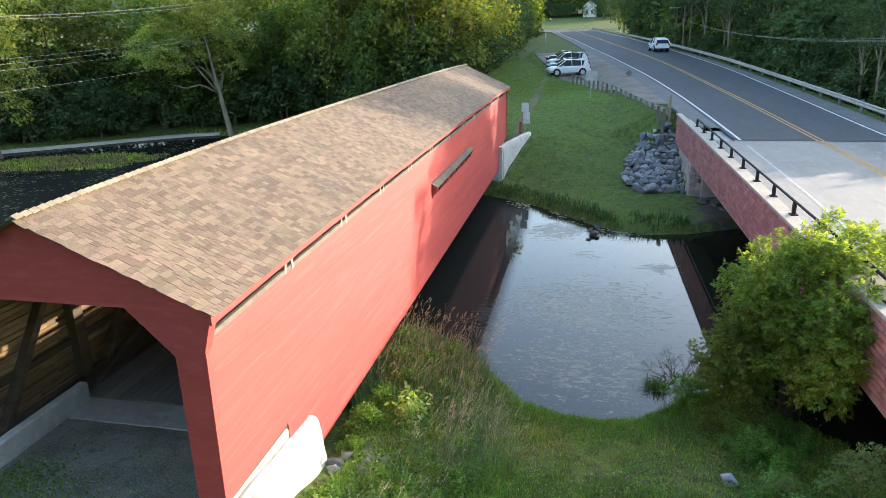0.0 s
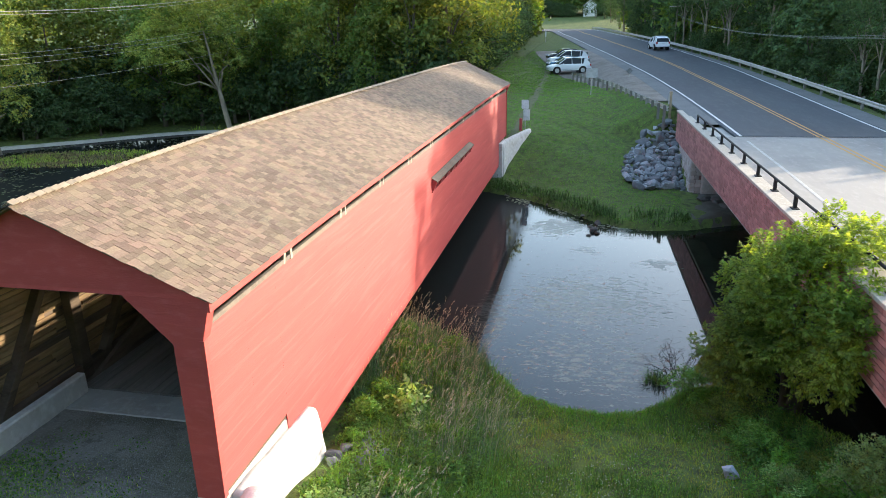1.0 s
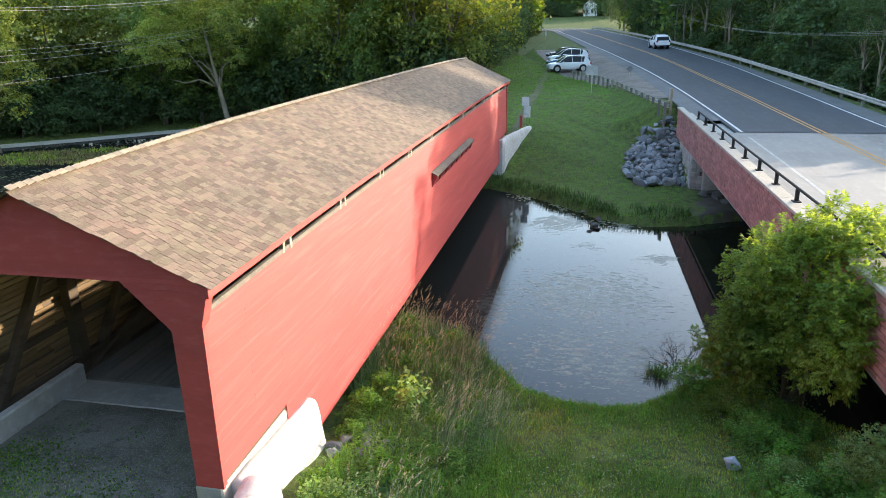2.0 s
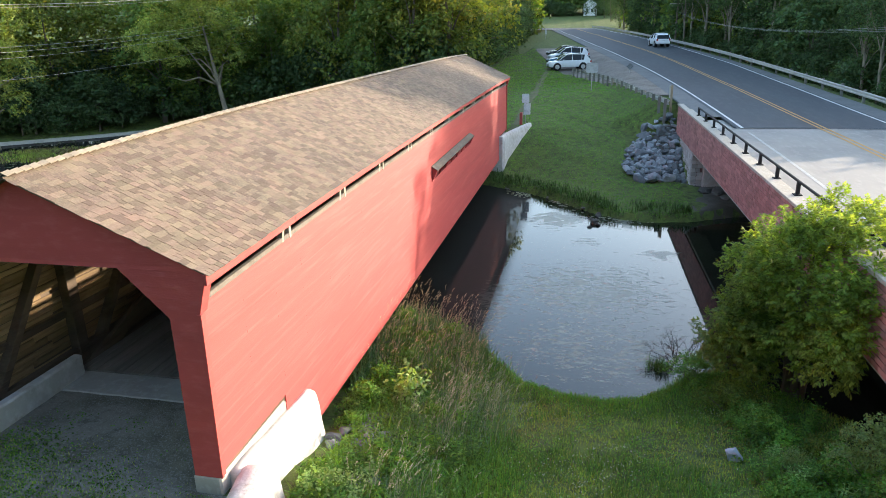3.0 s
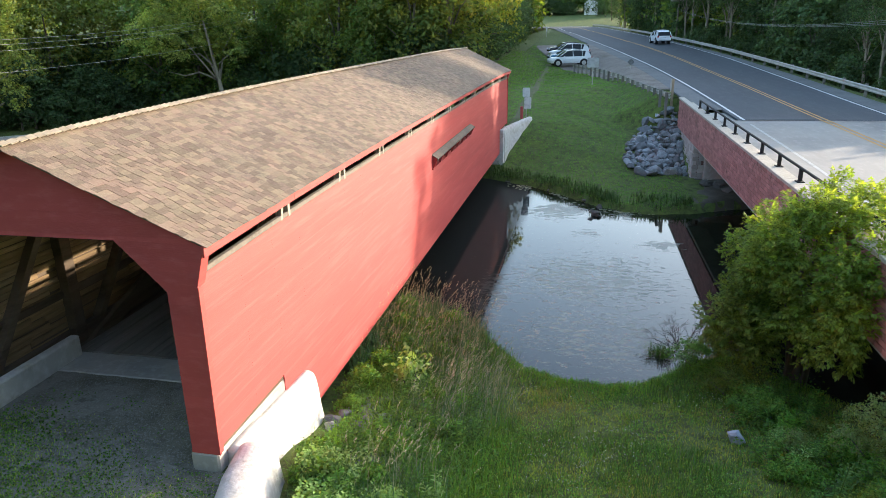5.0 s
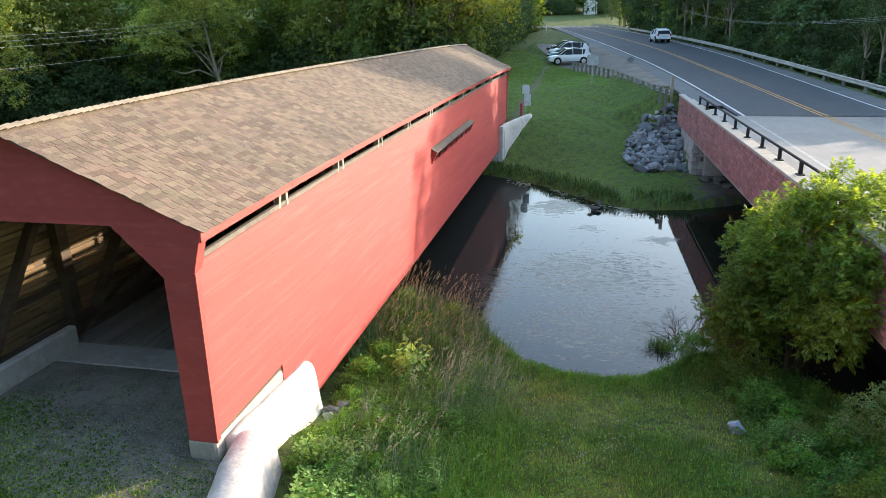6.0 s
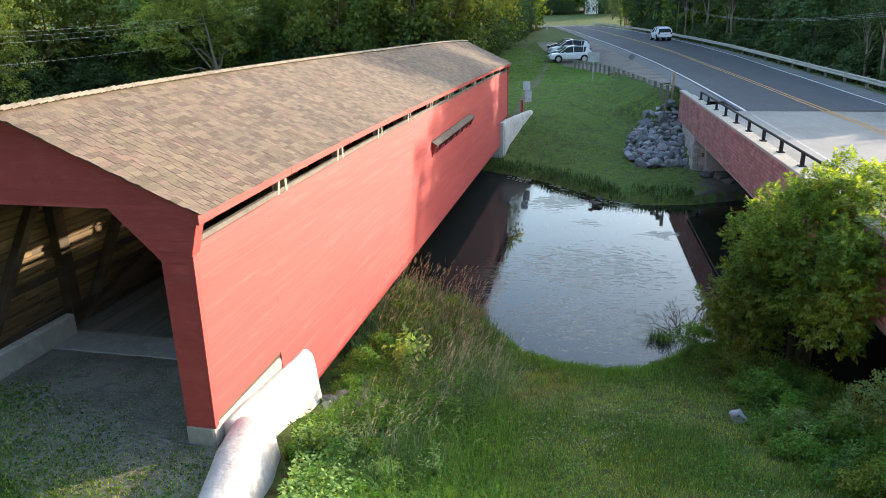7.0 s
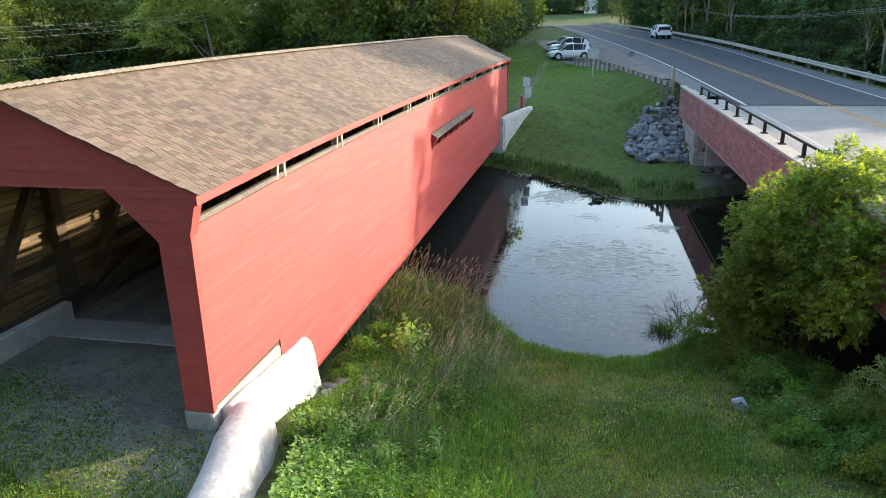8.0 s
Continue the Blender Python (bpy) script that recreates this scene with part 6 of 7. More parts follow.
xy = scatter(42000, -4.4, 0.9, -5, 0.6, lambda x, y, r: (r < smooth(0.7, -1.3, y + 0.25 * (x + 2) + 0.5 * patchy(3 * x, 3 * y)) + 0.015) & (x < 0.05 + 0.27 * np.clip(0.4 - y, 0, 9)) & ~((x > -0.55) & (y > -0.08)), 3)
stuff("track_grass", blades("track_grass", xy, 0.02, 0.07, 0.005, GRASS, 0.9, 4, np.array([track_z(a, b) for a, b in xy]) - 0.005), "thin low grass and clover on the gravel", "grass")
mat_xy = scatter(34000, -4.3, 0.4, -2.8, 1.2, lambda x, y, r: (r < 0.14 * smooth(0.62, 0.9, mottle(1.6 * x + 5, 1.6 * y)) + 0.9 * smooth(0.35, -0.75, y + 0.28 * (x + 1.5)) * (0.3 + 0.7 * mottle(2.2 * x, 2.2 * y))) & (x < 0.0 + 0.25 * np.clip(0.2 - y, 0, 9)) & ~((x > -0.6) & (y > -0.1)), 96)
mat_z = np.array([track_z(a, b) for a, b in mat_xy]) + 0.012
stuff("track_clover", quads("track_clover", oval_leaves(spread_leaves(np.column_stack((mat_xy, mat_z)), np.tile(np.array((0.1, 0.1, 1.6)), (len(mat_xy), 1)), 0.035, np.random.default_rng(97), aspect=0.85)), WEED_D, 6), "low clover mats creeping over the gravel", "weeds")
rubble = lambda x, y: 1 - 0.9 * np.exp(-((x - 1.2) / 0.5) ** 2 - ((y - 3.0) / 1.1) ** 2) - 0.75 * np.exp(-((x - 1.95) / 0.4) ** 2 - ((y - 1.3) / 0.4) ** 2)
tall = lambda x, y: rubble(x, y) * smooth(4.2, 2.6, x + 0.25 * (y - 4)) * smooth(-2.0, 0.6, y + 0.4 * x) + smooth(1.2, 0.2, shore_near(x) - y) * 0.5 * np.maximum(smooth(4.2, 3.0, x), smooth(7.2, 8.2, x))
xy = scatter(130000, 0.7, 9.5, -1.5, 11.8, lambda x, y, r: land_near(x, y) & off_track(x, y) & (r < tall(x, y) * (0.35 + 0.65 * patchy(x, y))), 5)
stuff("tall_grass", blades("tall_grass", xy, 0.12, 0.6, 0.0075, WEED, 1.0, 6), "tall rank grass and reeds on the bank", "grass")
reed_zone = lambda x, y: np.exp(-((x - 2.75) / 0.75) ** 2 - ((y - 4.7) / 1.7) ** 2) + 0.8 * np.exp(-((x - 2.4) / 0.6) ** 2 - ((y - 0.2) / 0.7) ** 2)
xy = scatter(26000, 1.0, 4.4, -1.5, 9.0, lambda x, y, r: land_near(x, y) & (r < reed_zone(x, y)), 7)
stuff("reed_grass", blades("reed_grass", xy, 0.3, 0.75, 0.006, REED, 1.2, 9), "tall blue-green reed grass leaning in the wind", "grass")


xy = scatter(60000, 3.2, 8.6, 4.5, 10.5, lambda x, y, r: land_near(x, y) & (r < 0.8 * smooth(1.1, 0.2, shore_near(x) - y) * (0.4 + 0.6 * mottle(2 * x, 2 * y))), 71)
stuff("edge_grass", blades("edge_grass", xy, 0.06, 0.2, 0.006, LUSH, 1.0, 72), "lush bright grass along the near water's edge", "grass")
xy = scatter(900, 7.0, 7.9, 9.0, 10.0, lambda x, y, r: (x - 7.45) ** 2 / 0.16 + (y - 9.45) ** 2 / 0.12 < r, 73)
stuff("water_sedge", blades("water_sedge", xy, 0.25, 0.5, 0.008, WEED_D, 0.8, 74, WATER_Z - 0.05), "dark sedge tuft standing in the shallow water", "sedge")


def seed_heads(name, xy, lo, hi, head, mat, seed, label):
    """Thin stalks that all lean one way, each with a narrow drooping seed head."""
    rnd = np.random.default_rng(seed)
    n = len(xy)
    b = np.column_stack((xy, ground_z(xy[:, 0], xy[:, 1])))
    h = rnd.uniform(lo, hi, n)[:, None]
    a = rnd.normal(0.5, 0.7, n)
    d = np.column_stack((np.cos(a), np.sin(a), 0 * a)) * rnd.uniform(0.15, 0.45, (n, 1))
    up = np.array((0, 0, 1.0))
    mid, top = b + up * h * 0.6 + d * h * 0.3, b + up * h + d * h
    s = np.column_stack((0.0018 + 0 * a, 0.0008 + 0 * a, 0 * a))
    stuff(name + "_stalks", strips(name + "_stalks", np.stack((b - s, b + s, mid + s, top, mid - s), 1), mat), "thin dry stalks of " + label, "grass")
    reps = 14
    t = np.tile(np.linspace(0, 1, reps), n)[:, None]
    dirn = np.repeat((top - mid) / np.linalg.norm(top - mid, axis=1)[:, None], reps, 0)
    q = np.repeat(top, reps, 0) + (dirn + np.array((0, 0, -0.25)) * t) * t * head + rnd.normal(0, 0.006, (n * reps, 3))
    nr = rnd.normal(0, 1, q.shape)
    stuff(name, quads(name, spread_leaves(q, nr, 0.03, rnd, aspect=0.32), mat), label, "grass")


PLUME = leafy("reddish_plumes", (0.46, 0.37, 0.26), spread=0.3, hue=0.015, by="island", glow=0.15)
seed_heads("seed_heads", scatter(3000, 1.0, 4.4, -1.5, 9.0, lambda x, y, r: land_near(x, y) & (r < 0.8 * reed_zone(x - 0.1, y - 0.3)), 8), 0.7, 1.05, 0.19, STRAW, 61, "feathery straw-coloured seed heads")
seed_heads("plumes", scatter(520, -0.3, 2.8, 6.6, 11, lambda x, y, r: land_near(x, y) & (r < 0.8), 62), 0.9, 1.35, 0.2, PLUME, 63, "reddish feathery plumes at the water's edge")
xy = scatter(9000, -0.3, 2.9, 6.2, 11, lambda x, y, r: land_near(x, y) & (r < 0.8), 64)
stuff("edge_reeds", blades("edge_reeds", xy, 0.4, 0.95, 0.007, REED, 0.6, 65), "upright reeds at the water's edge", "grass")


def ground_cover(name, n, x0, x1, y0, y1, keep, size, lo, hi, mat, seed, label):
    rnd = np.random.default_rng(seed)
    xy = scatter(n, x0, x1, y0, y1, keep, seed)
    z = ground_z(xy[:, 0], xy[:, 1]) + rnd.uniform(lo, hi, len(xy))
    p = np.column_stack((xy, z))
    up = np.tile(np.array((0.15, 0.1, 1.6)), (len(p), 1))
    stuff(name, quads(name, oval_leaves(spread_leaves(p, up, size, rnd, aspect=0.85)), mat, 6), label, "weeds")


ground_cover("broad_weeds", 36000, 0.85, 2.6, -2.6, 3.6, lambda x, y, r: off_track(x, y) & (r < rubble(x, y) * smooth(2.6, 1.4, x + 0.3 * (y - 1))), 0.066, 0.02, 0.26, WEED, 21, "broad-leaved vine weeds along the white wall")
ground_cover("bright_weeds", 14000, 0.95, 2.6, -2.8, 1.2, lambda x, y, r: off_track(x, y) & (r < 0.7 * smooth(2.6, 1.5, x + 0.2 * y)), 0.058, 0.2, 0.5, LIME, 22, "bright yellow-green leafy weeds along the white wall")
ground_cover("bank_weeds", 26000, 0.7, 11, 2.0, 11.5, lambda x, y, r: land_near(x, y) & off_track(x, y) & (r < np.maximum(smooth(3.6, 1.2, x), smooth(8.0, 9.2, x + 0.12 * (y - 4))) * patchy(x, y) * rubble(x, y)), 0.058, 0.03, 0.42, WEED_D, 23, "mixed leafy weeds on the bank")


ground_cover("clover_leaves", 60000, 0.9, 10.5, -3.2, 9.5, lambda x, y, r: land_near(x, y) & off_track(x, y) & (r < 0.15 + 0.85 * smooth(0.4, 0.85, patchy(1.7 * x + 1, 1.5 * y))), 0.035, 0.04, 0.12, WEED, 24, "low clover leaves among the grass")
ground_cover("leafy_weeds", 26000, 0.95, 4.4, -2.6, 9.5, lambda x, y, r: land_near(x, y) & off_track(x, y) & (r < rubble(x, y) * smooth(4.3, 2.4, x + 0.2 * (y - 3)) * (0.25 + 0.75 * patchy(2.1 * x, 1.8 * y))), 0.06, 0.04, 0.4, WEED_D, 26, "small leafy weeds mixed through the tall grass")
xy = scatter(26000, 1.0, 10, -3.4, 9.5, lambda x, y, r: land_near(x, y) & off_track(x, y) & (r < smooth(0.62, 0.9, patchy(2.9 * x, 2.3 * y + 1))), 27)
stuff("grass_tufts", blades("grass_tufts", xy, 0.1, 0.26, 0.005, WEED, 0.9, 28), "darker tufts of longer grass", "grass")


def clover():
    rnd = np.random.default_rng(14)
    xy = scatter(9500, 1.9, 9.8, -3, 7.0, lambda x, y, r: r < 0.05 + 0.75 * smooth(0.5, 0.95, patchy(x * 0.8, y)) * smooth(-0.5, 0.8, np.sin(5.3 * x) * np.sin(4.7 * y) + 0.3), 15)
    z = ground_z(xy[:, 0], xy[:, 1]) + uneven(xy[:, 0], xy[:, 1]) + rnd.uniform(0.08, 0.13, len(xy))
    p = np.repeat(np.column_stack((xy, z)), 4, 0) + rnd.normal(0, 0.006, (4 * len(xy), 3))
    stuff("clover_flowers", quads("clover_flowers", spread_leaves(p, rnd.normal(0, 1, p.shape), 0.0155, rnd, aspect=0.9), CLOVER), "small white clover flowers in the grass", "flowers")


clover()
land_far = lambda x, y: (y > shore_far(x) + 0.02) & (x < rail_left(y) - 0.1)
xy = scatter(120000, -5, 10.8, 23.5, 66, lambda x, y, r: land_far(x, y) & ~((x < 0.6) & (y < 37)) & ~((x > 7.6) & (y > 30.3) & (y < 38.2)) & (r < np.clip(38 / y, 0.35, 1) * smooth(66, 54, y)), 31)
keep = (np.abs(xy[:, 0] - 0.25 - 0.35 * np.sin((xy[:, 1] - 37) / 9.0)) > 0.4) | (xy[:, 1] < 37.4) | (np.random.default_rng(38).random(len(xy)) < 0.3)
xy = xy[keep]
stuff("bank_grass", blades("bank_grass", xy, 0.03, 0.085, 0.014, BANKGRASS, 0.9, 32), "mown green grass on the far bank", "grass")
xy = scatter(50000, -6, 9, 50, 92, lambda x, y, r: (x < rail_left(y) + 0.4) & (r < smooth(50, 62, y) * 60 / y), 35)
stuff("verge_grass", blades("verge_grass", xy, 0.04, 0.16, 0.018, WEED, 0.8, 36), "rough green grass beside the old road", "grass")
xy = scatter(60000, -2, 11.5, 23.5, 34, lambda x, y, r: land_far(x, y) & (y - shore_far(x) < 2.2 + 0.8 * np.sin(x * 1.7)) & (r < 0.9 * smooth(2.6, 0.4, y - shore_far(x)) * mottle(1.5 * x, 1.3 * y)), 33)
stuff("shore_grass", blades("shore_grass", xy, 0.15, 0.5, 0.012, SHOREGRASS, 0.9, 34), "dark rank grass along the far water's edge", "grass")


PADS = leafy("pond_weed", (0.075, 0.085, 0.035), spread=0.5, hue=0.04, glow=0.1, by="island")


def sedge_island():
    """Low sedge and weed standing in the pond beyond the covered bridge."""
    inside = lambda x, y: ((x + 34.5) / 6.6) ** 2 + ((y - 38.3 - 0.2 * (x + 34.5)) / 3.9) ** 2 < 0.6 + 0.6 * mottle(x, y)
    xy = scatter(22000, -44, -25, 30, 46, lambda x, y, r: inside(x, y) & (r < mottle(0.9 * x, 1.2 * y) ** 1.5), 41)
    stuff("sedge", blades("sedge", xy, 0.08, 0.32, 0.02, GRASS, 0.9, 42, WATER_Z - 0.02), "low yellow-green sedge standing in the pond", "sedge")
    xy = scatter(36000, -44, -25, 30, 46, lambda x, y, r: inside(x, y) & (r < 1.15 - mottle(0.9 * x, 1.2 * y)), 45)
    stuff("dry_sedge", blades("dry_sedge", xy, 0.06, 0.3, 0.02, BROWNSEDGE, 1.0, 46, WATER_Z - 0.02), "brown dead stalks among the sedge", "sedge")
    rnd = np.random.default_rng(47)
    xy = scatter(9000, -44, -14, 22, 48, lambda x, y, r: (y < shore_far(x) - 0.3) & (r < 0.9 * patchy(0.7 * x, 0.9 * y) ** 2), 47)
    p = np.column_stack((xy, np.full(len(xy), WATER_Z + 0.008) + rnd.uniform(0, 0.01, len(xy))))
    a = rnd.uniform(0, 6.3, len(p))[:, None]
    r = rnd.uniform(0.05, 0.13, len(p))[:, None]
    ring = [p + r * np.concatenate((np.cos(a + k * 1.047), np.sin(a + k * 1.047), 0 * a), 1) for k in range(6)]
    stuff("lily_pads", quads("lily_pads", np.stack(ring, 1), PADS, 6), "flat green and brown pond weed leaves on the water", "pond weed")
    xy = scatter(9000, -33, -6, 36, 53, lambda x, y, r: (y > shore_far(x)) & (r < 0.8), 43)
    stuff("bank_sedge", blades("bank_sedge", xy, 0.2, 0.6, 0.03, GRASS, 0.8, 44), "rough green grass on the pond's bank", "grass")


sedge_island()


def shore_pads():
    """Pale floating leaves gathered along the far bank."""
    rnd = np.random.default_rng(48)
    xy = scatter(5200, 0.8, 10.6, 24.0, 31.0, lambda x, y, r: (y < shore_far(x) + 0.1) & (r < smooth(1.5, 0.1, shore_far(x) - y) * mottle(1.2 * x, 1.6 * y) ** 2), 49)
    p = np.column_stack((xy, np.full(len(xy), WATER_Z + 0.008) + rnd.uniform(0, 0.01, len(xy))))
    a, r = rnd.uniform(0, 6.3, len(p))[:, None], rnd.uniform(0.04, 0.1, len(p))[:, None]
    ring = [p + r * np.concatenate((np.cos(a + k * 1.047), np.sin(a + k * 1.047), 0 * a), 1) for k in range(6)]
    stuff("floating_leaves", quads("floating_leaves", np.stack(ring, 1), PALEPADS, 6), "pale floating leaves along the far water's edge", "pond weed")


PALEPADS = leafy("pale_pond_weed", (0.22, 0.235, 0.15), spread=0.4, hue=0.02, glow=0.1, by="island")
shore_pads()


# ---- edge of the pond ----
def pond_wall():
    g = Geo()
    pts = [(-62, 34.6), (-52, 38.3), (-45, 41.2), (-40, 45.2), (-36, 49.0), (-32.6, 51.6), (-30, 52.4)]
    for a, b in zip(pts[:-1], pts[1:]):
        for t in np.linspace(0, 1, 5)[:-1]:
            p = Vector(a).lerp(Vector(b), float(t))
            g.v += [(p.x, p.y, 0)]
    line = [Vector(v) for v in g.v] + [Vector((*pts[-1], 0))]
    g = Geo()
    for i, p in enumerate(line):
        d = (line[min(i + 1, len(line) - 1)] - line[max(i - 1, 0)]).normalized()
        s = Vector((d.y, -d.x, 0)) * 0.28
        z = -2.22 + 0.03 * noise.noise(p)
        g.v += [tuple(p + s + Vector((0, 0, -3))), tuple(p + s + Vector((0, 0, z))), tuple(p - s + Vector((0, 0, z + 0.02))), tuple(p - s + Vector((0, 0, -3)))]
    g.f = [(4 * i + k, 4 * i + k + 1, 4 * i + 5 + k, 4 * i + 4 + k) for i in range(len(line) - 1) for k in range(3)]
    single("pond_wall", g.mesh("pond_wall", CONCRETE, fix=True), "long low pale concrete wall edging the pond", "wall")


pond_wall()


# ---- guard rails, signs, wires ----
def guard_rail(name, xs, y0, y1, gap, mat, post_mat, label, side, z_of, top=0.68, post_h=0.75, thick=0.1):
    rail = thing(name, (float(xs(y0)), y0, float(z_of(y0))), label, "guard rail")
    base = Vector(rail.location)
    g = Geo()
    prof = ((0.0, -0.16), (0.045, -0.12), (0.045, -0.06), (0.0, -0.02), (0.0, 0.02), (0.045, 0.06), (0.045, 0.12), (0.0, 0.16))
    ys = np.arange(y0, y1 + 0.01, 1.0)
    for y in ys:
        for a, b in prof:
            g.v.append((float(xs(y)) + side * a - base.x, float(y) - base.y, float(z_of(y)) + top - 0.16 + b - base.z))
    n = len(prof)
    g.f = [(i * n + k, i * n + k + 1, (i + 1) * n + k + 1, (i + 1) * n + k) for i in range(len(ys) - 1) for k in range(n - 1)]
    me = g.mesh(name + "_beam", mat)
    ob = part("beam", me, rail)
    so = ob.modifiers.new("thickness", "SOLIDIFY")
    so.thickness = 0.012
    post = Geo().box(-thick, thick, -thick * 0.8, thick * 0.8, -0.9, post_h, 0.012).mesh("post", post_mat)
    y = y0 + 0.3
    while y < y1:
        p = part("post", post, rail)
        p.location = Vector((float(xs(y)) - side * (thick + 0.02), y, float(z_of(y)))) - base
        y += gap


TIMBER = material("grey_timber", (0.20, 0.19, 0.165), 0.9, scales=((3, (0.13, 0.12, 0.105), 0.42, 0.7),), spread=0.2, by="object", bump=0.006, bump_scale=20, stretch=(1, 1, 0.3))
guard_rail("guard_rail", rail_left, 36.9, 63.0, 1.3, GALV, TIMBER, "curved steel guard rail on grey timber posts above the grass bank", 1, lambda y: np.interp(y, (36, 42, 50, 56, 70), (1.25, 1.35, 1.62, 1.68, 1.62)), top=0.62, post_h=0.64, thick=0.085)
guard_rail("guard_rail", rail_right, -20, 200, 3.6, GALV, TIMBER, "weathered pale steel guard rail along the road's outer edge", -1, lambda y: road_z(y) - 0.1, thick=0.08)


def post_sign(name, place, post_h, board, mat, label, shape="rect", turn=0.0, offset=0.0):
    t = thing(name, place, label, "sign")
    t.rotation_euler = (0, 0, turn)
    part("pole", Geo().box(-0.03, 0.03, -0.025, 0.025, -0.3, post_h, 0.006).mesh("pole", GALV), t)
    w, h = board
    z = post_h - h / 2
    if shape == "diamond":
        ring = [(-w / 2, 0, 0), (0, 0, -h / 2), (w / 2, 0, 0), (0, 0, h / 2)]
    else:
        r = 0.12 * min(w, h)
        ring = [(x, 0, y) for x, y in ((-w / 2 + r, -h / 2), (w / 2 - r, -h / 2), (w / 2, -h / 2 + r), (w / 2, h / 2 - r), (w / 2 - r, h / 2), (-w / 2 + r, h / 2), (-w / 2, h / 2 - r), (-w / 2, -h / 2 + r))]
    me = Geo().prism([(x + offset, -0.03, y + z) for x, _, y in ring], (0, -0.006, 0)).mesh("board", mat, fix=True)
    part("board", me, t)
    return t


s1 = post_sign("sign", (0.95, 39.3, height(0.95, 39.3)), 1.95, (0.5, 0.62), SIGNBACK, "grey back of a small sign post at the bridge end")
part("lower_board", Geo().prism([(-0.12, -0.03, 0.55), (0.34, -0.03, 0.55), (0.34, -0.03, 1.3), (-0.12, -0.03, 1.3)], (0, -0.006, 0)).mesh("lower_board", SIGNBACK, fix=True), s1)
single("bollard", Geo().box(-0.09, 0.09, -0.09, 0.09, -0.3, 0.85, 0.02).mesh("bollard", RED), "dark red wooden post at the bridge end", "post", (0.72, 38.6, height(0.72, 38.6)))
post_sign("sign", (5.3, 48.4, height(5.3, 48.4)), 2.1, (0.92, 0.76), SIGNGREY, "pale grey rounded sign behind the guard rail")
post_sign("sign", (8.6, 57.0, height(8.6, 57.0) - 0.2), 1.15, (0.6, 0.6), SIGNDARK, "small dark grey diamond sign by the road shoulder", "diamond")
MARKERWOOD = material("marker_wood", (0.33, 0.25, 0.165), 0.85, scales=((3, (0.24, 0.18, 0.12), 0.45, 0.7),), bump=0.003, bump_scale=20)
dl = thing("marker_post", (10.35, 38.3, 1.35), "pale wooden marker post at the parapet's end", "post")
part("post", Geo().box(-0.07, 0.07, -0.07, 0.07, -0.4, 1.3, 0.015).mesh("post", MARKERWOOD), dl)
part("plate", Geo().box(-0.16, -0.072, -0.012, 0.012, 0.5, 1.28, 0.004).mesh("plate", GALV), dl)
post_sign("sign", (-3.0, 118, height(-3.0, 118)), 1.7, (0.22, 0.9), HOUSEWHITE, "white marker sign beside the road bend")


def pole(x, y, h, label="weathered wooden utility pole"):
    t = thing("utility_pole", (x, y, height(x, y) - 0.3), label, "utility pole")
    part("mast", Geo().tube([(0, 0, 0), (0, 0, h * 0.5), (0, 0, h)], [0.16, 0.14, 0.11], 10).mesh("mast", PALEBARK, smooth=True), t)
    part("crossarm", Geo().box(-1.1, 1.1, -0.06, 0.06, h - 0.7, h - 0.55, 0.01).mesh("crossarm", GREYWOOD), t)


def wire(p, q, sag, r=0.009):
    p, q = Vector(p), Vector(q)
    pts = [p.lerp(q, k / 24) - Vector((0, 0, sag * 4 * (k / 24) * (1 - k / 24))) for k in range(25)]
    me = Geo().tube(pts, [r] * 25, 5).mesh("utility_wire", WIRE, smooth=True)
    me.transform(Matrix.Translation(-p))
    single("utility_wire", me, "slack overhead utility wire", "wire", tuple(p), "overhead wires")


pole(-27.0, 60.5, 13.5)
pole(-33.0, -15.0, 13.5)
for k, (z, off) in enumerate(((11.0, -0.9), (11.05, 0.0), (10.95, 0.9), (8.3, -0.3), (8.1, 0.1), (7.75, 0.3), (6.1, 0.1))):
    wire((-27.0 + off, 60.5, z), (-33.0 + off, -15.0, z), (2.65, 2.72, 2.8, 2.42, 2.5, 2.5, 2.1)[k])
pole(16.9, 100.0, 6.6, "dark weathered utility pole among the roadside trees")
pole(22.9, 10.0, 8.6, "dark weathered utility pole beside the road")
for k in range(3):
    wire((16.6 + 0.3 * k, 100.0, 7.9 - 0.25 * k), (22.6 + 0.3 * k, 10.0, 7.4 - 0.2 * k), 2.0 - 0.15 * k, 0.007)


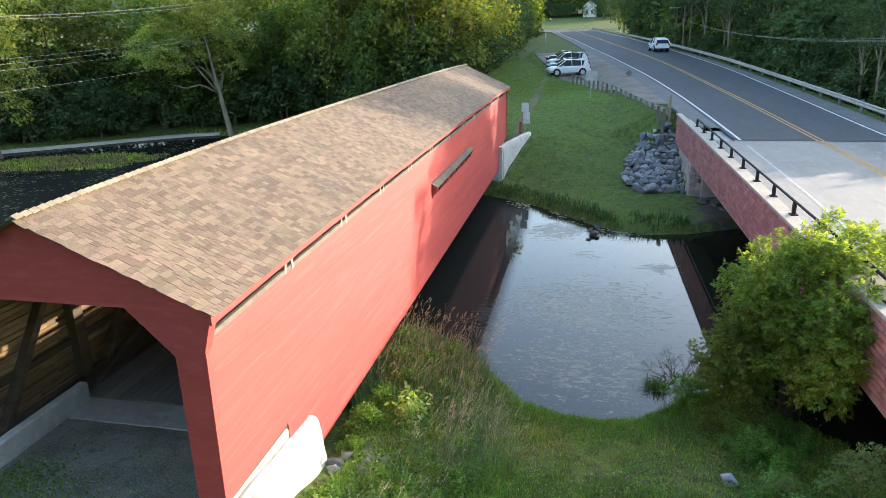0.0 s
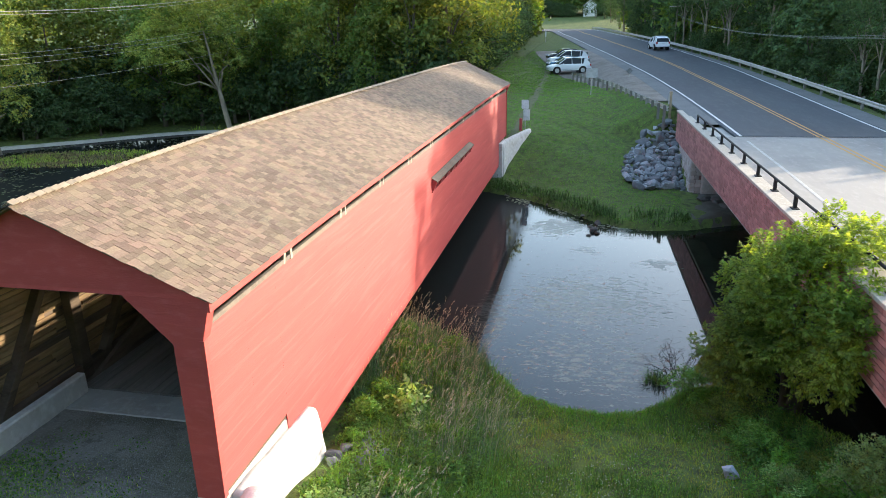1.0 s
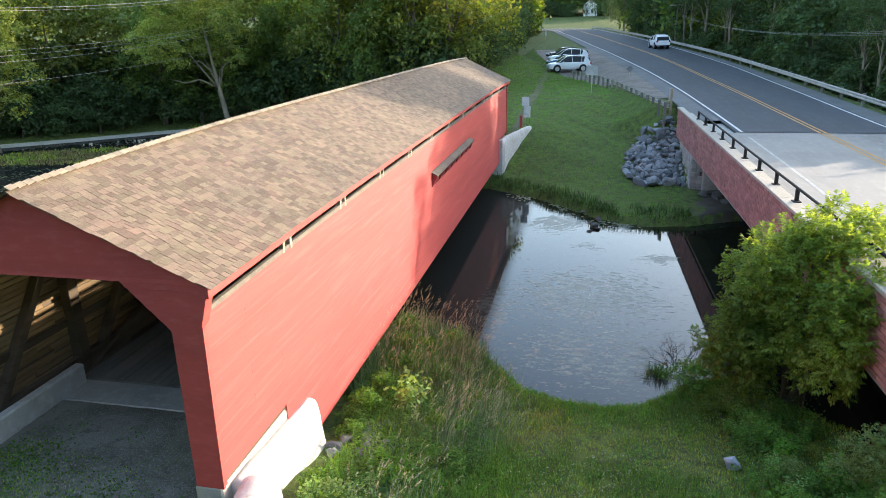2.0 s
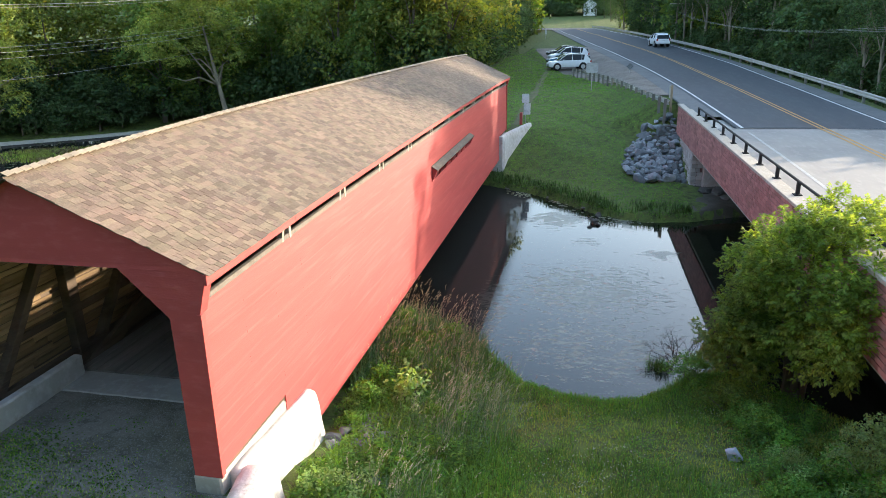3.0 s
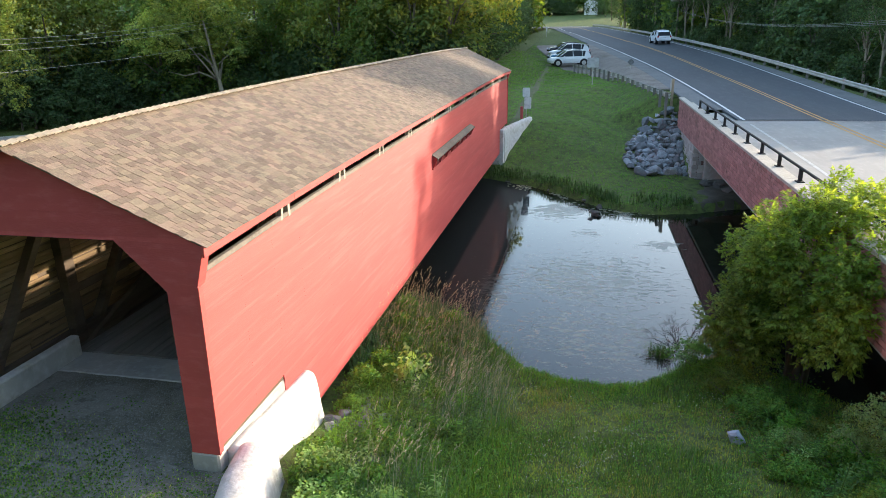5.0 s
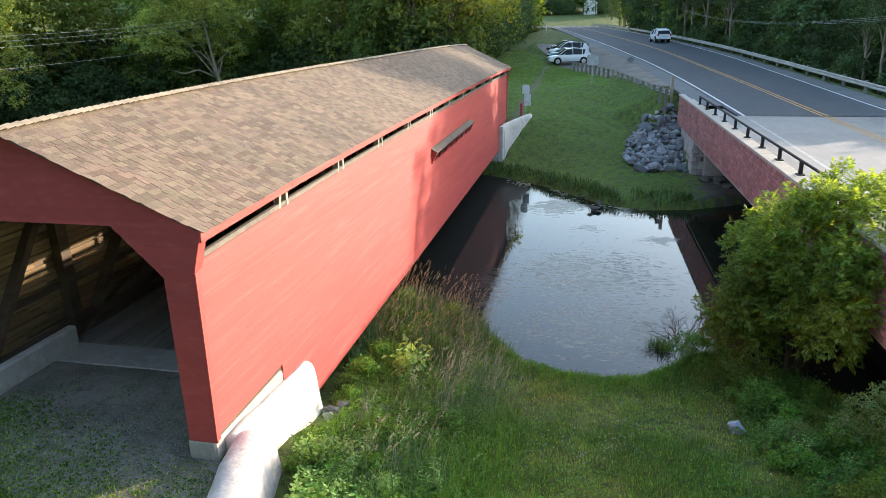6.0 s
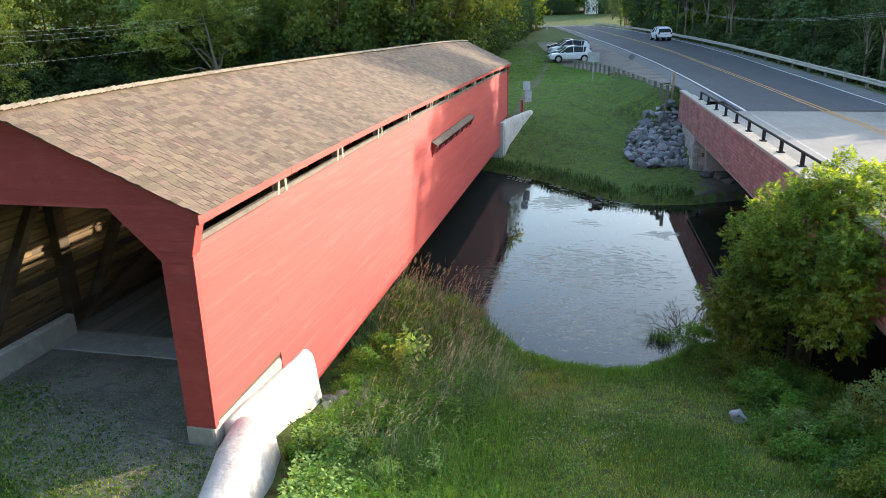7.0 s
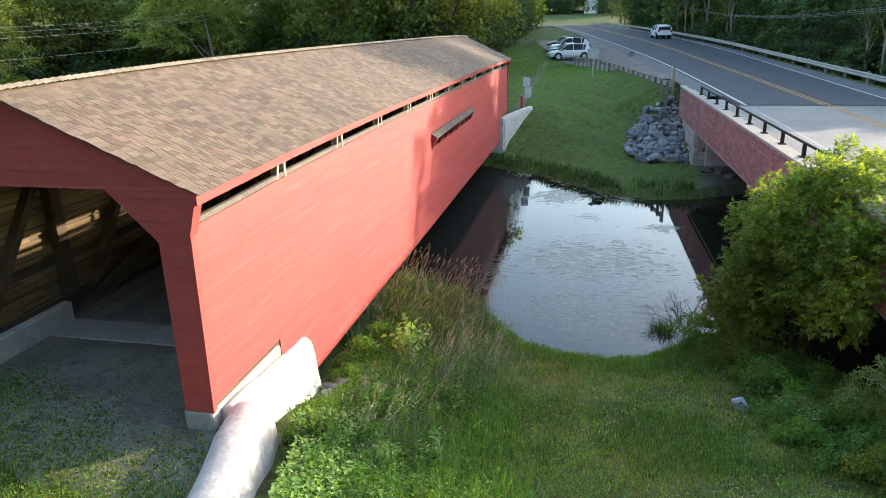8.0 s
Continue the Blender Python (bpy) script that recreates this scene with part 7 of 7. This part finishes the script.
# ---- cars ----
def car(place, turn, paint, label, suv=True):
    """A parked car: lofted body with glass, wheels, lamps and trim. Nose towards +y."""
    t = thing("car", place, label, "car")
    t.rotation_euler = (0, 0, turn)
    L, W, H = (4.7, 1.86, 1.70) if suv else (4.6, 1.80, 1.44)
    if suv:
        top = ((-2.33, 0.95), (-2.2, 1.02), (-1.0, 1.03), (0.85, 1.02), (1.2, 1.0), (2.1, 0.88), (2.33, 0.7))
        cab = ((-2.24, 1.0), (-1.88, 1.46), (-1.55, 1.60), (-0.4, 1.70), (0.4, 1.62), (1.3, 1.02))
    else:
        top = ((-2.3, 0.85), (-2.1, 0.97), (-1.3, 0.98), (0.8, 0.96), (1.1, 0.94), (2.0, 0.8), (2.28, 0.62))
        cab = ((-1.95, 0.97), (-1.2, 1.36), (-0.6, 1.43), (0.1, 1.42), (0.45, 1.36), (1.15, 0.95))
    g = Geo()
    n = 10
    for y, z in top:
        w = W / 2 * (1 - 0.10 * (abs(y) / 2.35) ** 4)
        lo = 0.34 if abs(y) < 2.2 else 0.42
        sec = [(-w * 0.93, lo), (-w, lo + 0.2), (-w, z - 0.22), (-w * 0.96, z - 0.06), (-w * 0.86, z)]
        g.v += [(x, y, k) for x, k in sec] + [(-x, y, k) for x, k in sec[::-1]]
    m = len(top)
    g.f = [(i * n + k, i * n + (k + 1) % n, (i + 1) * n + (k + 1) % n, (i + 1) * n + k) for i in range(m - 1) for k in range(n)] + [tuple(range(n)), tuple(range((m - 1) * n, m * n))]
    body = part("body", g.mesh("body", paint, smooth=False, fix=True), t)
    g = Geo()
    for y, z in cab:
        k = (z - 1.0) / (H - 1.0)
        w = W / 2 * (0.94 - 0.2 * max(0, k))
        g.v += [(-w, y, min(z, 0.99)), (-w, y, z), (w, y, z), (w, y, min(z, 0.99))]
    m = len(cab)
    g.f = [(4 * i + k, 4 * i + (k + 1) % 4, 4 * i + 4 + (k + 1) % 4, 4 * i + 4 + k) for i in range(m - 1) for k in range(4)] + [(0, 1, 2, 3), tuple(4 * (m - 1) + k for k in range(4))]
    part("cabin_glass", g.mesh("cabin_glass", CARGLASS, fix=True), t, "dark tinted glass")
    g = Geo()
    ro = [p for p in cab if p[1] > 1.3]
    for y, z in ro:
        k = (z - 1.0) / (H - 1.0)
        w = W / 2 * (0.95 - 0.2 * k)
        g.v += [(-w, y, z - 0.06), (-w * 0.9, y, z + 0.025), (w * 0.9, y, z + 0.025), (w, y, z - 0.06)]
    m = len(ro)
    g.f = [(4 * i + k, 4 * i + (k + 1) % 4, 4 * i + 4 + (k + 1) % 4, 4 * i + 4 + k) for i in range(m - 1) for k in range(4)] + [(0, 1, 2, 3), tuple(4 * (m - 1) + k for k in range(4))]
    part("roof_panel", g.mesh("roof_panel", paint, fix=True), t)
    for s in (-1, 1):
        a = W / 2
        for (y0, z0), (y1, z1) in ((cab[-1], cab[-2]), ((-0.25, 1.0), (-0.2, H - 0.06)), ((-1.25, 1.0), (-1.3, H - 0.06)), (cab[0], cab[1])):
            k1 = (z1 - 1.0) / (H - 1.0)
            part("pillar", Geo().beam((s * a * 0.945, y0, z0 - 0.02), (s * a * (0.945 - 0.2 * k1), y1, z1), 0.05, 0.10, 0.01, (1, 0, 0)).mesh("pillar", paint), t)
        part("tail_lamp", Geo().box(s * a * 0.72, s * a * 0.93, -2.345, -2.2, 0.78, 1.02, 0.02).mesh("tail_lamp", LAMP_R), t, "red tail lamp")
        part("head_lamp", Geo().box(s * a * 0.6, s * a * 0.88, 2.12, 2.30, 0.66, 0.80, 0.02).mesh("head_lamp", LAMP_W), t, "clear head lamp")
        part("mirror", Geo().box(s * a, s * (a + 0.18), 0.7, 0.82, 0.98, 1.12, 0.03).mesh("mirror", paint), t)
        part("quarter_panel", Geo().prism([(s * a * 0.93, -2.2, 0.98), (s * a * 0.93, -1.45, 0.98), (s * a * 0.79, -1.62, H - 0.16), (s * a * 0.79, -1.86, H - 0.2)], (s * 0.02, 0, 0)).mesh("quarter_panel", paint, fix=True), t) if suv else None
        for y in (-1.42, 1.42):
            part("wheel_arch", Geo().tube([(s * (a - 0.3), y, 0.37), (s * (a + 0.004), y, 0.37)], [0.43, 0.43], 20).mesh("wheel_arch", RUBBER), t)
            tyre = part("tyre", Geo().tube([(s * (a - 0.24), y, 0.35), (s * (a - 0.2), y, 0.35), (s * (a - 0.01), y, 0.35), (s * (a + 0.025), y, 0.35)], [0.32, 0.36, 0.36, 0.32], 20).mesh("tyre", RUBBER), t)
            part("rim", Geo().tube([(s * (a - 0.05), y, 0.35), (s * (a + 0.035), y, 0.35)], [0.25, 0.24], 14).mesh("rim", RIM), tyre)
    part("bumper", Geo().box(-W * 0.44, W * 0.44, -2.40, -2.25, 0.42, 0.66, 0.04).mesh("bumper", paint if suv else RUBBER), t)
    part("rear_window", Geo().box(-W * 0.36, W * 0.36, -2.2, -2.08, 1.1, 1.45, 0.01, Matrix.Translation((0, 0, 0))).mesh("rear_window", CARGLASS), t) if suv else None
    part("plate", Geo().box(-0.16, 0.16, -2.425, -2.40, 0.72, 0.84).mesh("plate", SIGNBACK), t)
    return t


lot = lambda x, y: (x, y, height(x, y) + 0.075)
car(lot(2.7, 70.6), radians(104), CARWHITE, "parked white sport utility car on the gravel")
car(lot(2.45, 73.9), radians(104), CARBLUE, "parked dark blue saloon car on the gravel", False)
car(lot(2.4, 77.2), radians(104), CARWHITE, "parked white estate car in a row of cars")
car(lot(1.9, 81.2), radians(104), CARDARK, "parked black saloon car at the end of the row", False)
car((13.7, 89.0, float(road_z(89.0)) + 0.01), radians(9), CARWHITE, "white sport utility car driving off along the road")


def far_house(x, y):
    z = height(x, y)
    h = thing("house", (x, y, z - 0.2), "small white house far off behind trees", "house")
    part("wall", Geo().box(-2.7, 2.7, -4, 4, 0, 4.6, 0.02).prism([(-2.7, -4, 4.6), (2.7, -4, 4.6), (0, -4, 6.6)], (0, 8, 0)).mesh("wall", HOUSEWHITE, fix=True), h)
    g = Geo()
    for s in (-1, 1):
        g.prism([(s * 3.0, -4.4, 4.42), (0, -4.4, 6.68), (0, 4.4, 6.68), (s * 3.0, 4.4, 4.42)], (0, 0, 0.15))
    part("roof", g.mesh("roof", HOUSEROOF, fix=True), h)
    for k in range(2):
        wn = part("window", Geo().box(-1.7 + 2 * k, -0.7 + 2 * k, -4.08, -3.98, 1.3, 2.7, 0.02).mesh("window", HOUSEWHITE), h)
        part("pane", Geo().box(-1.6 + 2 * k, -0.8 + 2 * k, -4.1, -4.075, 1.4, 2.6).mesh("pane", CARGLASS), wn)


far_house(3.2, 301)
plant(8, 1.6, 291, 0.5, 0.8, 1.0)
